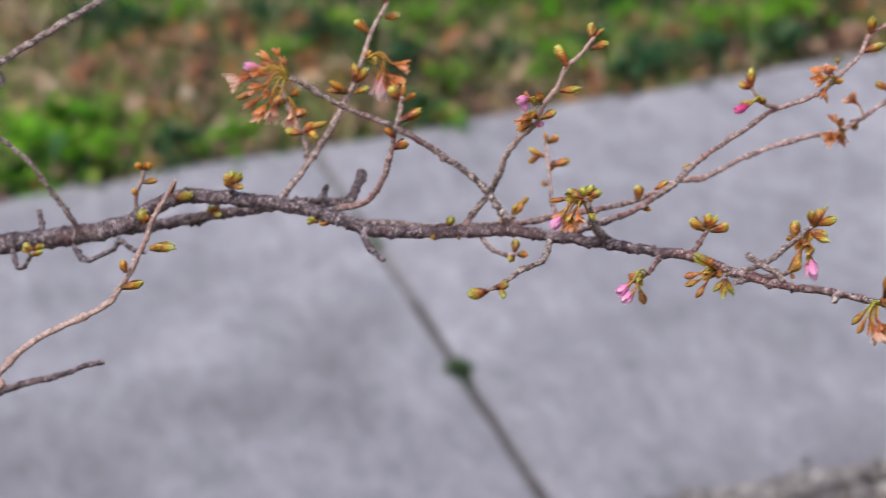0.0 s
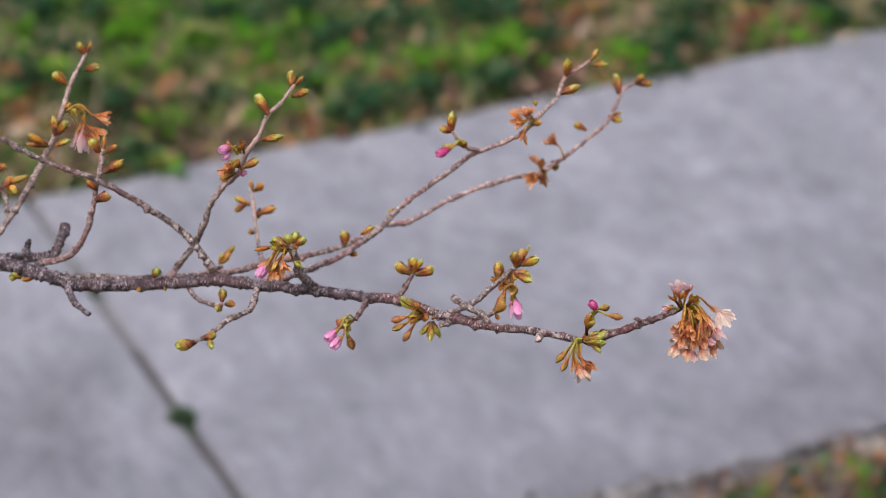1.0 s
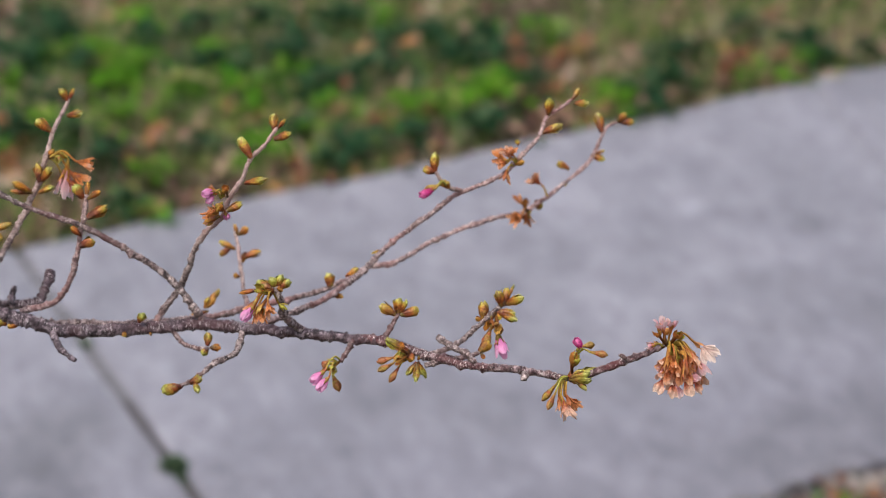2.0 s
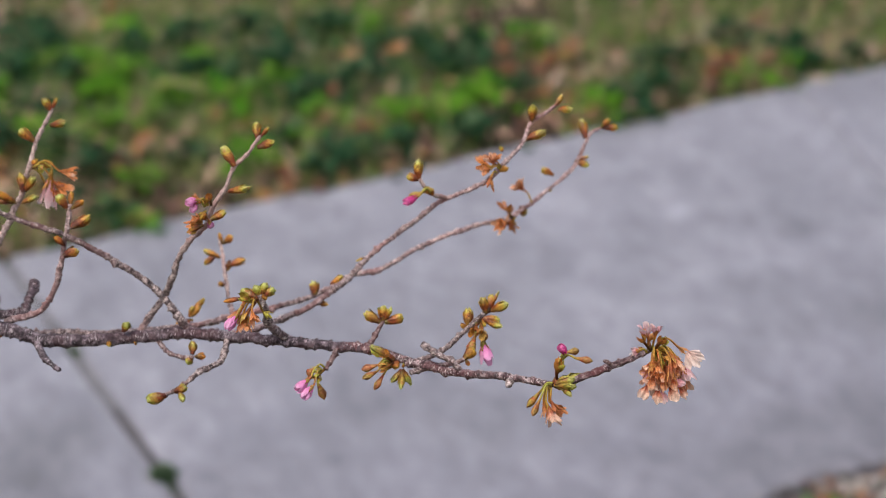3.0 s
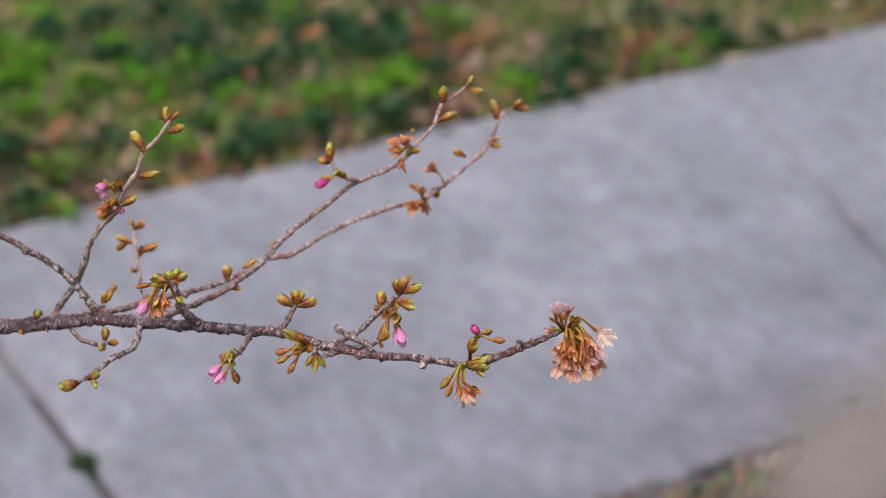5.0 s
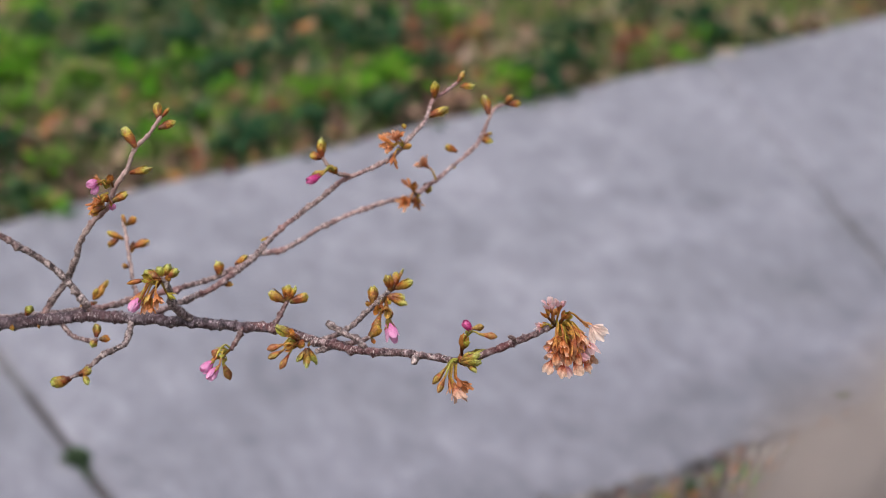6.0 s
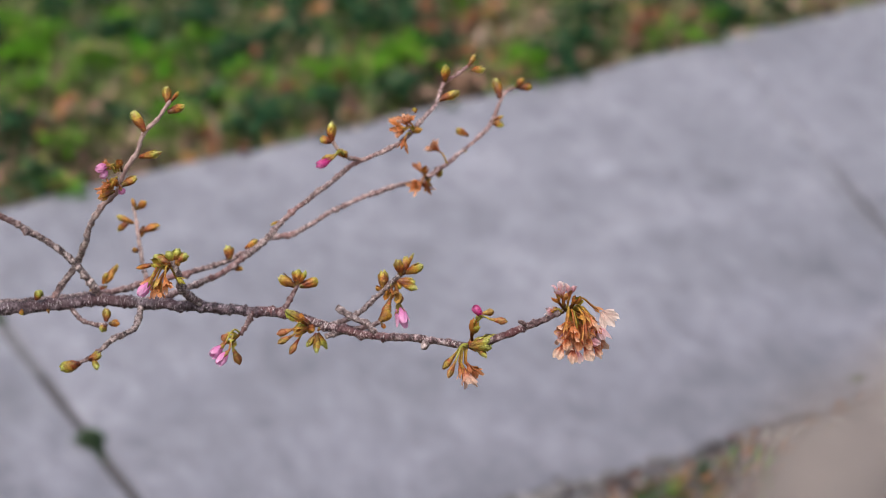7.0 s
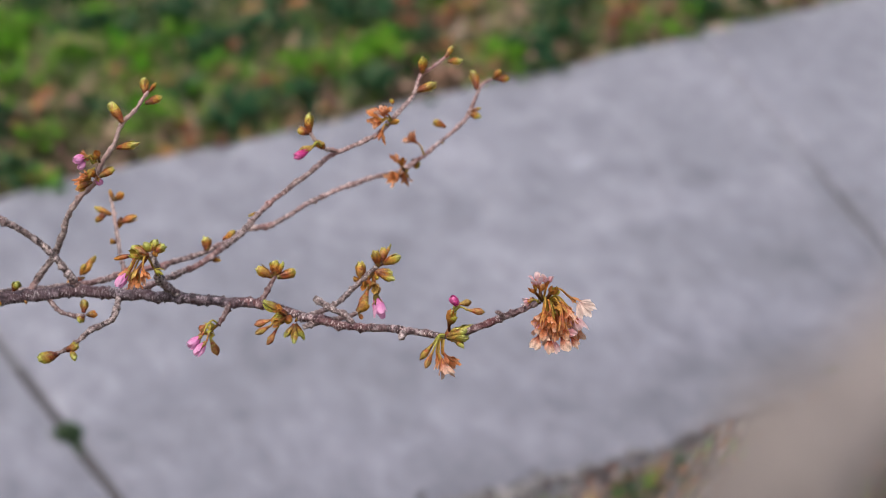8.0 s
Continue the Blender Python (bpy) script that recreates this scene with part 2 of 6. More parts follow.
def concrete_material():
    m, n, l, b = material("weathered_concrete", 0.62, 0.5)
    p = position(n)
    # place along and across the path
    lay = n.new("ShaderNodeCombineXYZ")
    for axis, way in (("X", U), ("Y", N)):
        k = n.new("ShaderNodeVectorMath")
        k.operation = "DOT_PRODUCT"
        k.inputs[1].default_value = way
        l.new(p, k.inputs[0])
        l.new(k.outputs["Value"], lay.inputs[axis])
    drawn = n.new("ShaderNodeVectorMath")
    drawn.operation = "MULTIPLY"
    drawn.inputs[1].default_value = (1.0, 0.5, 1.0)
    l.new(lay.outputs[0], drawn.inputs[0])
    run = drawn.outputs[0]
    c = ramp(n, l, noise_tex(n, l, run, 7.5, 6, 0.62, 0.0), [(0.3, (0.222, 0.228, 0.276)), (0.5, (0.266, 0.274, 0.33)), (0.7, (0.314, 0.322, 0.384))])
    stain = ramp(n, l, noise_tex(n, l, p, 2.1, 4, 0.6), [(0.36, (0.86, 0.86, 0.87)), (0.64, (1.07, 1.07, 1.07))])
    c = mix(n, l, c, stain, 1.0, "MULTIPLY")
    grit = ramp(n, l, noise_tex(n, l, p, 140, 3, 0.7), [(0.3, (0.7, 0.7, 0.7)), (0.65, (1.12, 1.12, 1.12))])
    c = mix(n, l, c, grit, 0.8, "MULTIPLY")
    mottle = ramp(n, l, noise_tex(n, l, run, 36, 5, 0.75), [(0.34, (0.68, 0.68, 0.69)), (0.66, (1.2, 1.2, 1.19))])
    c = mix(n, l, c, mottle, 1.0, "MULTIPLY")
    blotch = ramp(n, l, noise_tex(n, l, run, 15, 3, 0.6), [(0.34, (0.93, 0.93, 0.935)), (0.5, (1, 1, 1)), (0.68, (1.06, 1.06, 1.055))])
    c = mix(n, l, c, blotch, 1.0, "MULTIPLY")
    worn = 1.0
    ragged = noise_tex(n, l, run, 12, 4, 0.65)
    for along, across, reach, wide, gain in STAINS:
        shift, size, far = (n.new("ShaderNodeVectorMath") for _ in range(3))
        shift.operation, size.operation, far.operation = "SUBTRACT", "MULTIPLY", "LENGTH"
        shift.inputs[1].default_value = (along, across, 0)
        size.inputs[1].default_value = (1 / reach, 1 / wide, 0)
        l.new(lay.outputs[0], shift.inputs[0])
        l.new(shift.outputs[0], size.inputs[0])
        l.new(size.outputs[0], far.inputs[0])
        off = math_node(n, l, "ADD", far.outputs["Value"], math_node(n, l, "MULTIPLY", math_node(n, l, "SUBTRACT", ragged, 0.5), 1.6))
        fade = n.new("ShaderNodeMapRange")
        fade.interpolation_type = "SMOOTHSTEP"
        for socket, value in zip(("From Min", "From Max", "To Min", "To Max"), (0.2, 1.5, gain, 0.0)):
            fade.inputs[socket].default_value = value
        l.new(off, fade.inputs["Value"])
        worn = math_node(n, l, "ADD", fade.outputs[0], worn)
    tone = n.new("ShaderNodeCombineXYZ")
    for socket in tone.inputs:
        l.new(worn, socket)
    c = mix(n, l, c, tone.outputs[0], 1.0, "MULTIPLY")
    # the concrete gets darker towards the near edge, along a noise-broken limit
    edge_tone = n.new("ShaderNodeSeparateXYZ")
    l.new(lay.outputs[0], edge_tone.inputs[0])
    edge_tone = math_node(n, l, "ADD", edge_tone.outputs["Y"], math_node(n, l, "MULTIPLY", noise_tex(n, l, p, 3.2, 4), 0.5))
    c = mix(n, l, c, ramp(n, l, math_node(n, l, "SUBTRACT", edge_tone, 1.885), [(0.22, (0.78, 0.77, 0.78)), (0.4, (0.88, 0.87, 0.89)), (0.75, (1, 1, 1))]), 1.0, "MULTIPLY")
    l.new(c, b.inputs["Base Color"])
    b.inputs["Sheen Weight"].default_value = 0.2
    b.inputs["Sheen Roughness"].default_value = 0.6
    bump(n, l, b, noise_tex(n, l, p, 180, 5, 0.7), 0.5, 0.003)
    return m


def soil_material():
    m, n, l, b = material("leaf_mould_soil", 0.95, 0.15)
    p = position(n)
    c = ramp(n, l, noise_tex(n, l, p, 24, 6, 0.7), [(0.25, (0.04, 0.032, 0.023)), (0.5, (0.11, 0.085, 0.06)), (0.75, (0.22, 0.165, 0.125))])
    green = ramp(n, l, noise_tex(n, l, p, 5.5, 4, 0.6), [(0.48, (0, 0, 0)), (0.6, (1, 1, 1))])
    c = mix(n, l, c, (0.05, 0.085, 0.025), math_node(n, l, "MULTIPLY", green, 0.7))
    l.new(c, b.inputs["Base Color"])
    bump(n, l, b, noise_tex(n, l, p, 60, 6, 0.7), 1.0, 0.02)
    return m


def island_material(name, stops, rough=0.6, through=0.35, vein=300):
    """Leaves, blades and stones: each island takes its own colour."""
    m, n, l, b = material(name, max(rough, 0.75), 0.12)
    g = n.new("ShaderNodeNewGeometry")
    c = ramp(n, l, g.outputs["Random Per Island"], stops)
    v = ramp(n, l, noise_tex(n, l, g.outputs["Position"], vein, 3), [(0.3, (0.65, 0.65, 0.65)), (0.65, (1.1, 1.1, 1.1))])
    c = mix(n, l, c, v, 0.8, "MULTIPLY")
    l.new(c, b.inputs["Base Color"])
    if through:
        t = n.new("ShaderNodeBsdfTranslucent")
        l.new(c, t.inputs["Color"])
        s = n.new("ShaderNodeMixShader")
        s.inputs[0].default_value = through
        l.new(b.outputs[0], s.inputs[1])
        l.new(t.outputs[0], s.inputs[2])
        l.new(s.outputs[0], n["Material Output"].inputs["Surface"])
    return m


CONCRETE = concrete_material()
SOIL = soil_material()
DARK_LEAF = island_material("dark_weed_leaf", [(0.0, (0.008, 0.036, 0.019)), (0.5, (0.028, 0.098, 0.043)), (0.85, (0.08, 0.19, 0.08)), (1.0, (0.19, 0.26, 0.14))])
BRIGHT_LEAF = island_material("bright_weed_leaf", [(0.0, (0.045, 0.17, 0.012)), (0.4, (0.11, 0.33, 0.018)), (0.75, (0.19, 0.43, 0.035)), (0.9, (0.36, 0.44, 0.1)), (1.0, (0.44, 0.36, 0.17))])
GRASS = island_material("grass_blade", [(0.0, (0.07, 0.16, 0.045)), (0.4, (0.17, 0.29, 0.07)), (0.7, (0.32, 0.4, 0.12)), (0.85, (0.5, 0.45, 0.23)), (1.0, (0.6, 0.5, 0.37))])
LITTER = island_material("dry_leaf", [(0.0, (0.15, 0.095, 0.07)), (0.35, (0.34, 0.225, 0.165)), (0.7, (0.49, 0.35, 0.265)), (0.92, (0.6, 0.47, 0.39)), (1.0, (0.7, 0.6, 0.54))], 0.75, 0.1)
RUST_LITTER = island_material("rust_leaf", [(0.0, (0.13, 0.055, 0.032)), (0.5, (0.27, 0.12, 0.065)), (0.85, (0.42, 0.2, 0.095)), (0.95, (0.5, 0.27, 0.12)), (1.0, (0.5, 0.41, 0.12))], 0.75, 0.15)
DAMP_LITTER = island_material("damp_leaf", [(0.0, (0.09, 0.05, 0.042)), (0.5, (0.24, 0.14, 0.11)), (0.8, (0.38, 0.24, 0.19)), (0.93, (0.45, 0.22, 0.08)), (1.0, (0.55, 0.46, 0.4))], 0.7, 0.1)
STRAW = island_material("dry_straw", [(0.0, (0.3, 0.22, 0.14)), (1.0, (0.55, 0.44, 0.3))], 0.7, 0.1)
STONE = island_material("gravel_stone", [(0.0, (0.085, 0.08, 0.083)), (0.5, (0.165, 0.158, 0.168)), (0.86, (0.29, 0.282, 0.292)), (1.0, (0.46, 0.45, 0.44))], 0.8, 0.0, 90)
PEBBLE = island_material("pale_pebble", [(0.0, (0.4, 0.385, 0.36)), (1.0, (0.55, 0.53, 0.5))], 0.8, 0.0, 160)
JOINT_LEAF = island_material("joint_weed_leaf", [(0.0, (0.035, 0.075, 0.042)), (0.6, (0.07, 0.12, 0.065)), (1.0, (0.15, 0.19, 0.11))], 0.7, 0.2)
SAND = island_material("joint_sand", [(0.0, (0.15, 0.152, 0.165)), (1.0, (0.19, 0.19, 0.205))], 0.95, 0.0, 60)
JOINT = island_material("joint_dirt", [(0.0, (0.07, 0.066, 0.07)), (1.0, (0.095, 0.09, 0.095))], 0.95, 0.0, 40)

# ---------------------------------------------------------------- building helpers
WORLD = {}


def put(ob, m, parent=None):
    """Stands ob at the world pose m, under parent."""
    WORLD[ob] = m
    if parent:
        ob.parent = parent
        ob.matrix_basis = WORLD[parent].inverted() @ m
    else:
        ob.matrix_basis = m
    return ob


def mesh_of(name, verts, faces, mat, smooth=True):
    me = bpy.data.meshes.new(name)
    me.from_pydata([tuple(v) for v in verts], [], faces)
    me.materials.append(mat)
    if smooth:
        me.polygons.foreach_set("use_smooth", [True] * len(me.polygons))
    me.update()
    return me


def part(name, me, m, parent, label=""):
    ob = put(new(name, me), m, parent)
    if label:
        ob["label"] = label
    return ob


def spline(points, radii, step):
    """A smooth line through the points, with a radius at each place."""
    p = [Vector(q) for q in points]
    p = [p[0] * 2 - p[1]] + p + [p[-1] * 2 - p[-2]]
    r = [radii[0], *radii, radii[-1]]
    line, rad = [], []
    for i in range(1, len(p) - 2):
        count = max(1, round((p[i + 1] - p[i]).length / step))
        for k in range(count):
            u = k / count
            a, b, c, d = p[i - 1:i + 3]
            line.append(0.5 * (2 * b + (c - a) * u + (2 * a - 5 * b + 4 * c - d) * u * u + (3 * b - a - 3 * c + d) * u ** 3))
            rad.append(r[i] + (r[i + 1] - r[i]) * u)
    return line + [p[-2]], rad + [r[-2]]


def tube(points, radii, step=0.0009, seg=12, rough=0.1, knots=0.006, seed=0, blunt=True):
    """Verts and faces of a rough woody stem: taper, ring scars, side knobs and dents."""
    rnd = random.Random(seed)
    line, rad = spline(points, radii, step)
    n = len(line)
    swell, knobs = [0.0] * n, []
    if knots:
        s, gap = 0.0, knots
        for i in range(1, n):
            s += (line[i] - line[i - 1]).length
            if s > gap:
                s, gap = 0.0, knots * rnd.uniform(0.35, 1.5)
                swell[i] = rnd.uniform(0.2, 0.62)
                if i + 1 < n:
                    swell[i + 1] = swell[i] * rnd.uniform(0.4, 1.0)
                if i + 2 < n and rnd.random() < 0.6:
                    swell[i + 2] = swell[i] * rnd.uniform(0.2, 0.7)
                for _ in range(rnd.choice((0, 1, 1, 2))):
                    knobs.append((i, rnd.uniform(0, 6.28), rnd.uniform(0.2, 0.6), rnd.uniform(1.2, 3.4)))
    ridge = [0.0] * n
    if knots:
        s, gap = 0.0, 0.001
        for i in range(2, n - 2):
            s += (line[i] - line[i - 1]).length
            if s > gap:
                s, gap = 0.0, rnd.uniform(0.0008, 0.0022)
                high = rnd.uniform(0.00009, 0.00028)
                ridge[i] += high
                ridge[i + 1] += high * rnd.uniform(0.0, 0.7)
                ridge[i - 1] -= high * 0.35
    verts, faces = [], []
    t = (line[1] - line[0]).normalized()
    u = t.orthogonal().normalized()
    near = {}
    for k in knobs:
        for i in range(max(0, k[0] - 7), min(n, k[0] + 8)):
            near.setdefault(i, []).append(k)
    for i, c in enumerate(line):
        t = (line[min(i + 1, n - 1)] - line[max(i - 1, 0)]).normalized()
        u = (u - t * u.dot(t)).normalized()
        w = t.cross(u)
        if knots:
            wob = rad[i] * 0.35 * min(1, i / 6)
            c = c + (u * noise.noise(c * 130) + w * noise.noise(c * 130 + Vector((7, 7, 7)))) * wob
        for k in range(seg):
            a = 2 * math.pi * k / seg
            d = u * math.cos(a) + w * math.sin(a)
            q = c + d * rad[i]
            lump = noise.noise(q * 230) * 0.9 + noise.noise(q * 620) * 0.9 + noise.noise(q * 60) * 0.5
            calm = min(1.0, 0.0016 / rad[i]) if knots < 0.01 else 1.0
            f = 1 + rough * lump + calm * swell[i] * (0.5 + 0.5 * noise.noise(d * 1.7 + Vector((i * 0.7, 0, 0))))
            if ridge[i]:
                f += ridge[i] * min(1.0, 0.002 / rad[i]) / rad[i] * (0.55 + 0.9 * noise.noise(d * 1.3 + Vector((0, i * 1.9, 0))))
            for at, side, high, long in near.get(i, ()):
                f += calm * high * math.exp(-((i - at) / long) ** 2) * math.exp(-3.2 * (1 - math.cos(a - side)))
            verts.append(c + d * rad[i] * f)
    for i in range(n - 1):
        for k in range(seg):
            a, b = i * seg + k, i * seg + (k + 1) % seg
            faces.append((a, b, b + seg, a + seg))
    verts.append(line[-1] + t * rad[-1] * (0.35 if blunt else 0.9))
    faces += [(len(verts) - 1, (n - 1) * seg + (k + 1) % seg, (n - 1) * seg + k)[::-1] for k in range(seg)]
    verts.append(line[0])
    faces += [(len(verts) - 1, k, (k + 1) % seg)[::-1] for k in range(seg)]
    return verts, faces


def axis_pose(base, tip, spin=0.0):
    """A pose at base whose z axis points at tip."""
    d = Vector(tip) - Vector(base)
    return Matrix.Translation(base) @ d.to_track_quat("Z", "Y").to_matrix().to_4x4() @ Matrix.Rotation(spin, 4, "Z")


def shell(profile, z0, z1, mid, span, lift, flare, rows=5, cols=5, point=1.0):
    """A bud scale or petal wrapped on a round body: profile(z) is the body's radius."""
    verts, faces = [], []
    for i in range(rows):
        v = i / (rows - 1)
        z = z0 + (z1 - z0) * v
        width = span * (math.sin(math.pi * min(1, 0.2 + v * 0.8)) ** 0.6 if point else 1.0) * (1 - 0.85 * point * max(0, v - 0.55) / 0.45)
        for k in range(cols):
            a = mid + width * (k / (cols - 1) - 0.5)
            r = profile(z) * (1.0 + lift) + flare * v * v
            verts.append(Vector((r * math.cos(a), r * math.sin(a), z)))
    for i in range(rows - 1):
        for k in range(cols - 1):
            a = i * cols + k
            faces.append((a, a + 1, a + 1 + cols, a + cols))
    return verts, faces


def joined(pieces):
    verts, faces = [], []
    for v, f in pieces:
        o = len(verts)
        verts += v
        faces += [tuple(i + o for i in q) for q in f]
    return verts, faces


def lathe(profile, seg=10, rows=10):
    verts, faces = [], []
    for i in range(rows + 1):
        z = i / rows
        for k in range(seg):
            a = 2 * math.pi * k / seg
            r = profile(z) * (1 + 0.07 * math.sin(3 * a + z * 4))
            verts.append(Vector((r * math.cos(a), r * math.sin(a), z)))
    for i in range(rows):
        for k in range(seg):
            a, b = i * seg + k, i * seg + (k + 1) % seg
            faces.append((a, b, b + seg, a + seg))
    return verts, faces


def ease(table, z):
    for (a, ra), (b, rb) in zip(table, table[1:]):
        if z <= b:
            u = (z - a) / (b - a)
            return ra + (rb - ra) * u * u * (3 - 2 * u)
    return table[-1][1]


def bud_mesh(kind, seed):
    """One bud of unit length and radius: a swollen core in overlapping scales, with small round tips breaking out."""
    rnd = random.Random(seed)
    table = [(0, 0.4), (0.12, 0.52), (0.45, 0.8), (0.72, 0.86), (0.9, 0.6), (1.0, 0.16)] if kind in "gm" else [(0, 0.34), (0.2, 0.55), (0.5, 0.78), (0.78, 0.66), (1.0, 0.14)]
    prof = lambda z: ease(table, max(0, min(1, z)))
    pieces = [lathe(lambda z: prof(z * 0.92) * 0.88)]
    pieces[0] = ([Vector((q.x, q.y, q.z * 0.92)) for q in pieces[0][0]], pieces[0][1])
    if kind in "gm":
        for k in range(rnd.choice((2, 3, 3, 4))):
            a, r, h = k * 2.1 + rnd.uniform(-0.4, 0.4), rnd.uniform(0.28, 0.4), rnd.uniform(0.9, 1.08)
            egg = lathe(lambda z: ease([(0, 0.5), (0.5, 1.0), (0.85, 0.65), (1, 0.05)], z), 8, 6)
            pieces.append(([Vector((q.x * r + 0.36 * math.cos(a), q.y * r + 0.36 * math.sin(a), 0.62 + q.z * (h - 0.62))) for q in egg[0]], egg[1]))
    turn = rnd.uniform(0, 6)
    for row, (z0, z1, count, span) in enumerate([(-0.02, 0.3, 4, 2.0), (0.08, 0.52, 4, 1.8), (0.22, 0.74, 4, 1.6), (0.4, 0.92, 3, 1.5)]):
        for k in range(count):
            a = turn + row * 0.8 + k * 2 * math.pi / count + rnd.uniform(-0.3, 0.3)
            pieces.append(shell(prof, z0, z1 + rnd.uniform(-0.08, 0.1), a, span * rnd.uniform(0.75, 1.15), 0.05 + 0.04 * row * rnd.uniform(0.4, 1.6), rnd.uniform(-0.04, 0.34 if row > 1 else 0.24)))
    v, f = joined(pieces)
    v = [q + Vector((noise.noise(q * 3 + Vector((seed, 0, 0))), noise.noise(q * 3 + Vector((0, seed, 0))), 0)) * 0.2 + Vector((0.18 * q.z * q.z * math.sin(seed), 0.18 * q.z * q.z * math.cos(seed), 0)) for q in v]
    return mesh_of("bud", v, f, {"g": BUD_GREEN, "m": BUD_MIXED, "o": BUD_RUST}[kind])


BUDS = {k: [bud_mesh(k, 10 * i + ord(k)) for i in range(7)] for k in "gmo"}
BUD_COUNT = [0]


def bud(twig, base, tip, width, kind="g"):
    """A winter bud, swelling, on its twig."""
    BUD_COUNT[0] += 1
    i = BUD_COUNT[0]
    length = (Vector(tip) - Vector(base)).length
    m = axis_pose(base, tip, i * 2.4) @ Matrix.Diagonal((width / 2, width / 2, length, 1))
    ob = new("bud", BUDS[kind][i % 7])
    put(ob, m, twig)
    return ob


# ---------------------------------------------------------------- the ground
NEAR_EDGE, FAR_EDGE, JOINT_AT, SLAB = 1.876, 2.946, 0.70, 1.31


def on_path(s, w, z=0.0):
    return U * s + N * w + Vector((0, 0, z))


def ground_mesh():
    """One sheet: fine where the walk looks, coarse out to the horizon."""
    xs = [-400, -120, -40, -14, -6] + [-3 + 0.12 * i for i in range(51)] + [6, 14, 40, 120, 400]
    ys = [-400, -120, -40, -14, -5, -2] + [0.12 * i for i in range(51)] + [9, 16, 40, 120, 400]
    verts, faces = [], []
    for y in ys:
        for x in xs:
            w = Vector((x, y, 0)).dot(N)
            z = -0.022
            if w > FAR_EDGE or w < NEAR_EDGE:
                z += 0.012 * noise.noise(Vector((x * 2.3, y * 2.3, 0))) + 0.01 * noise.noise(Vector((x * 7, y * 7, 3)))
            else:
                z = -0.04
            verts.append((x, y, z))
    nx = len(xs)
    for j in range(len(ys) - 1):
        for i in range(nx - 1):
            a = j * nx + i
            faces.append((a, a + 1, a + 1 + nx, a + nx))
    return mesh_of("ground", verts, faces, SOIL)


ground = put(new("ground", ground_mesh()), Matrix())
tagged(ground, "brown soil with leaf mould and thin green growth", "ground", kind="structure")


SKEW = {0: (0.018, -0.018), 1: (-0.125, 0.155)}   # joints that run aslant: their shift at the near and at the far edge


def slab_mesh(length, width, seed, lean=((0, 0), (0, 0))):
    """A cast concrete bay with worn, slightly uneven edges; lean shifts the corners of its two ends."""
    rnd = random.Random(seed)
    nx, ny = 26, 22
    xs = [0.0, 0.006] + [length * i / (nx - 2) for i in range(1, nx - 2)] + [length - 0.006, length]
    ys = [0.0, 0.008] + [width * j / (ny - 2) for j in range(1, ny - 2)] + [width - 0.008, width]
    verts, faces = [], []
    for j in range(ny + 1):
        for i in range(nx + 1):
            x, y = xs[i], ys[j]
            (a0, a1), (b0, b1) = lean
            low, high = a0 + (a1 - a0) * y / width, length + b0 + (b1 - b0) * y / width
            x = low + (high - low) * x / length
            edge = i in (0, nx) or j in (0, ny)
            z = 0.0012 * noise.noise(Vector((x * 4 + seed * 9, y * 4, 0))) - (0.003 if edge else 0)
            dx = rnd.uniform(-0.0015, 0.0015) if i in (0, nx) else 0
            dy = rnd.uniform(-0.012, 0.012) if j in (0, ny) else 0
            verts.append((x + dx, y + dy, z))
    for j in range(ny):
        for i in range(nx):
            a = j * (nx + 1) + i
            faces.append((a, a + 1, a + nx + 2, a + nx + 1))
    rim = [i for i in range(nx + 1)] + [j * (nx + 1) + nx for j in range(1, ny + 1)] + [ny * (nx + 1) + i for i in range(nx - 1, -1, -1)] + [j * (nx + 1) for j in range(ny - 1, 0, -1)]
    o = len(verts)
    verts += [(verts[i][0], verts[i][1], -0.1) for i in rim]
    for k in range(len(rim)):
        a, b = rim[k], rim[(k + 1) % len(rim)]
        faces.append((a, o + k, o + (k + 1) % len(rim), b))
    return mesh_of("slab", verts, faces, CONCRETE)


path_turn = Matrix.Rotation(radians(25.5), 4, "Z")
path = put(new("path"), Matrix.Translation(on_path(JOINT_AT, NEAR_EDGE)) @ path_turn)
tagged(path, "weathered grey concrete footpath cast in bays with open joints", "path", kind="structure")
for k in range(-14, 15):
    g0, g1 = (0.008, 0.006) if k % 2 == 0 else (0.006, 0.008)
    part("slab", slab_mesh(SLAB - g0 - g1, FAR_EDGE - NEAR_EDGE + (0.016 if k > 0 else 0), k, (SKEW.get(k, (0, 0)), SKEW.get(k + 1, (0, 0)))), Matrix.Translation(on_path(JOINT_AT + SLAB * k + g0, NEAR_EDGE)) @ path_turn, path)


def fill(s0, from_w, to_w, depth, mat, label, lean=(0, 0)):
    """The filling of one stretch of a joint."""
    span = FAR_EDGE - NEAR_EDGE
    lo, hi = NEAR_EDGE + 0.01 + (span - 0.02) * from_w, NEAR_EDGE + 0.01 + (span - 0.02) * to_w
    near, far = lean
    s1, s2 = (s0 + near + (far - near) * k for k in (from_w, to_w))
    v = [on_path(s1 - 0.012, lo, depth), on_path(s1 + 0.012, lo, depth), on_path(s2 + 0.012, hi, depth), on_path(s2 - 0.012, hi, depth)]
    v = v + [q - Vector((0, 0, 0.05)) for q in v]
    box = [(0, 1, 2, 3), (4, 7, 6, 5), (0, 4, 5, 1), (1, 5, 6, 2), (2, 6, 7, 3), (3, 7, 4, 0)]
    o = WORLD[path].inverted()
    part("joint_filling", mesh_of("joint_filling", [o @ q for q in v], box, mat, False), WORLD[path], path, label)


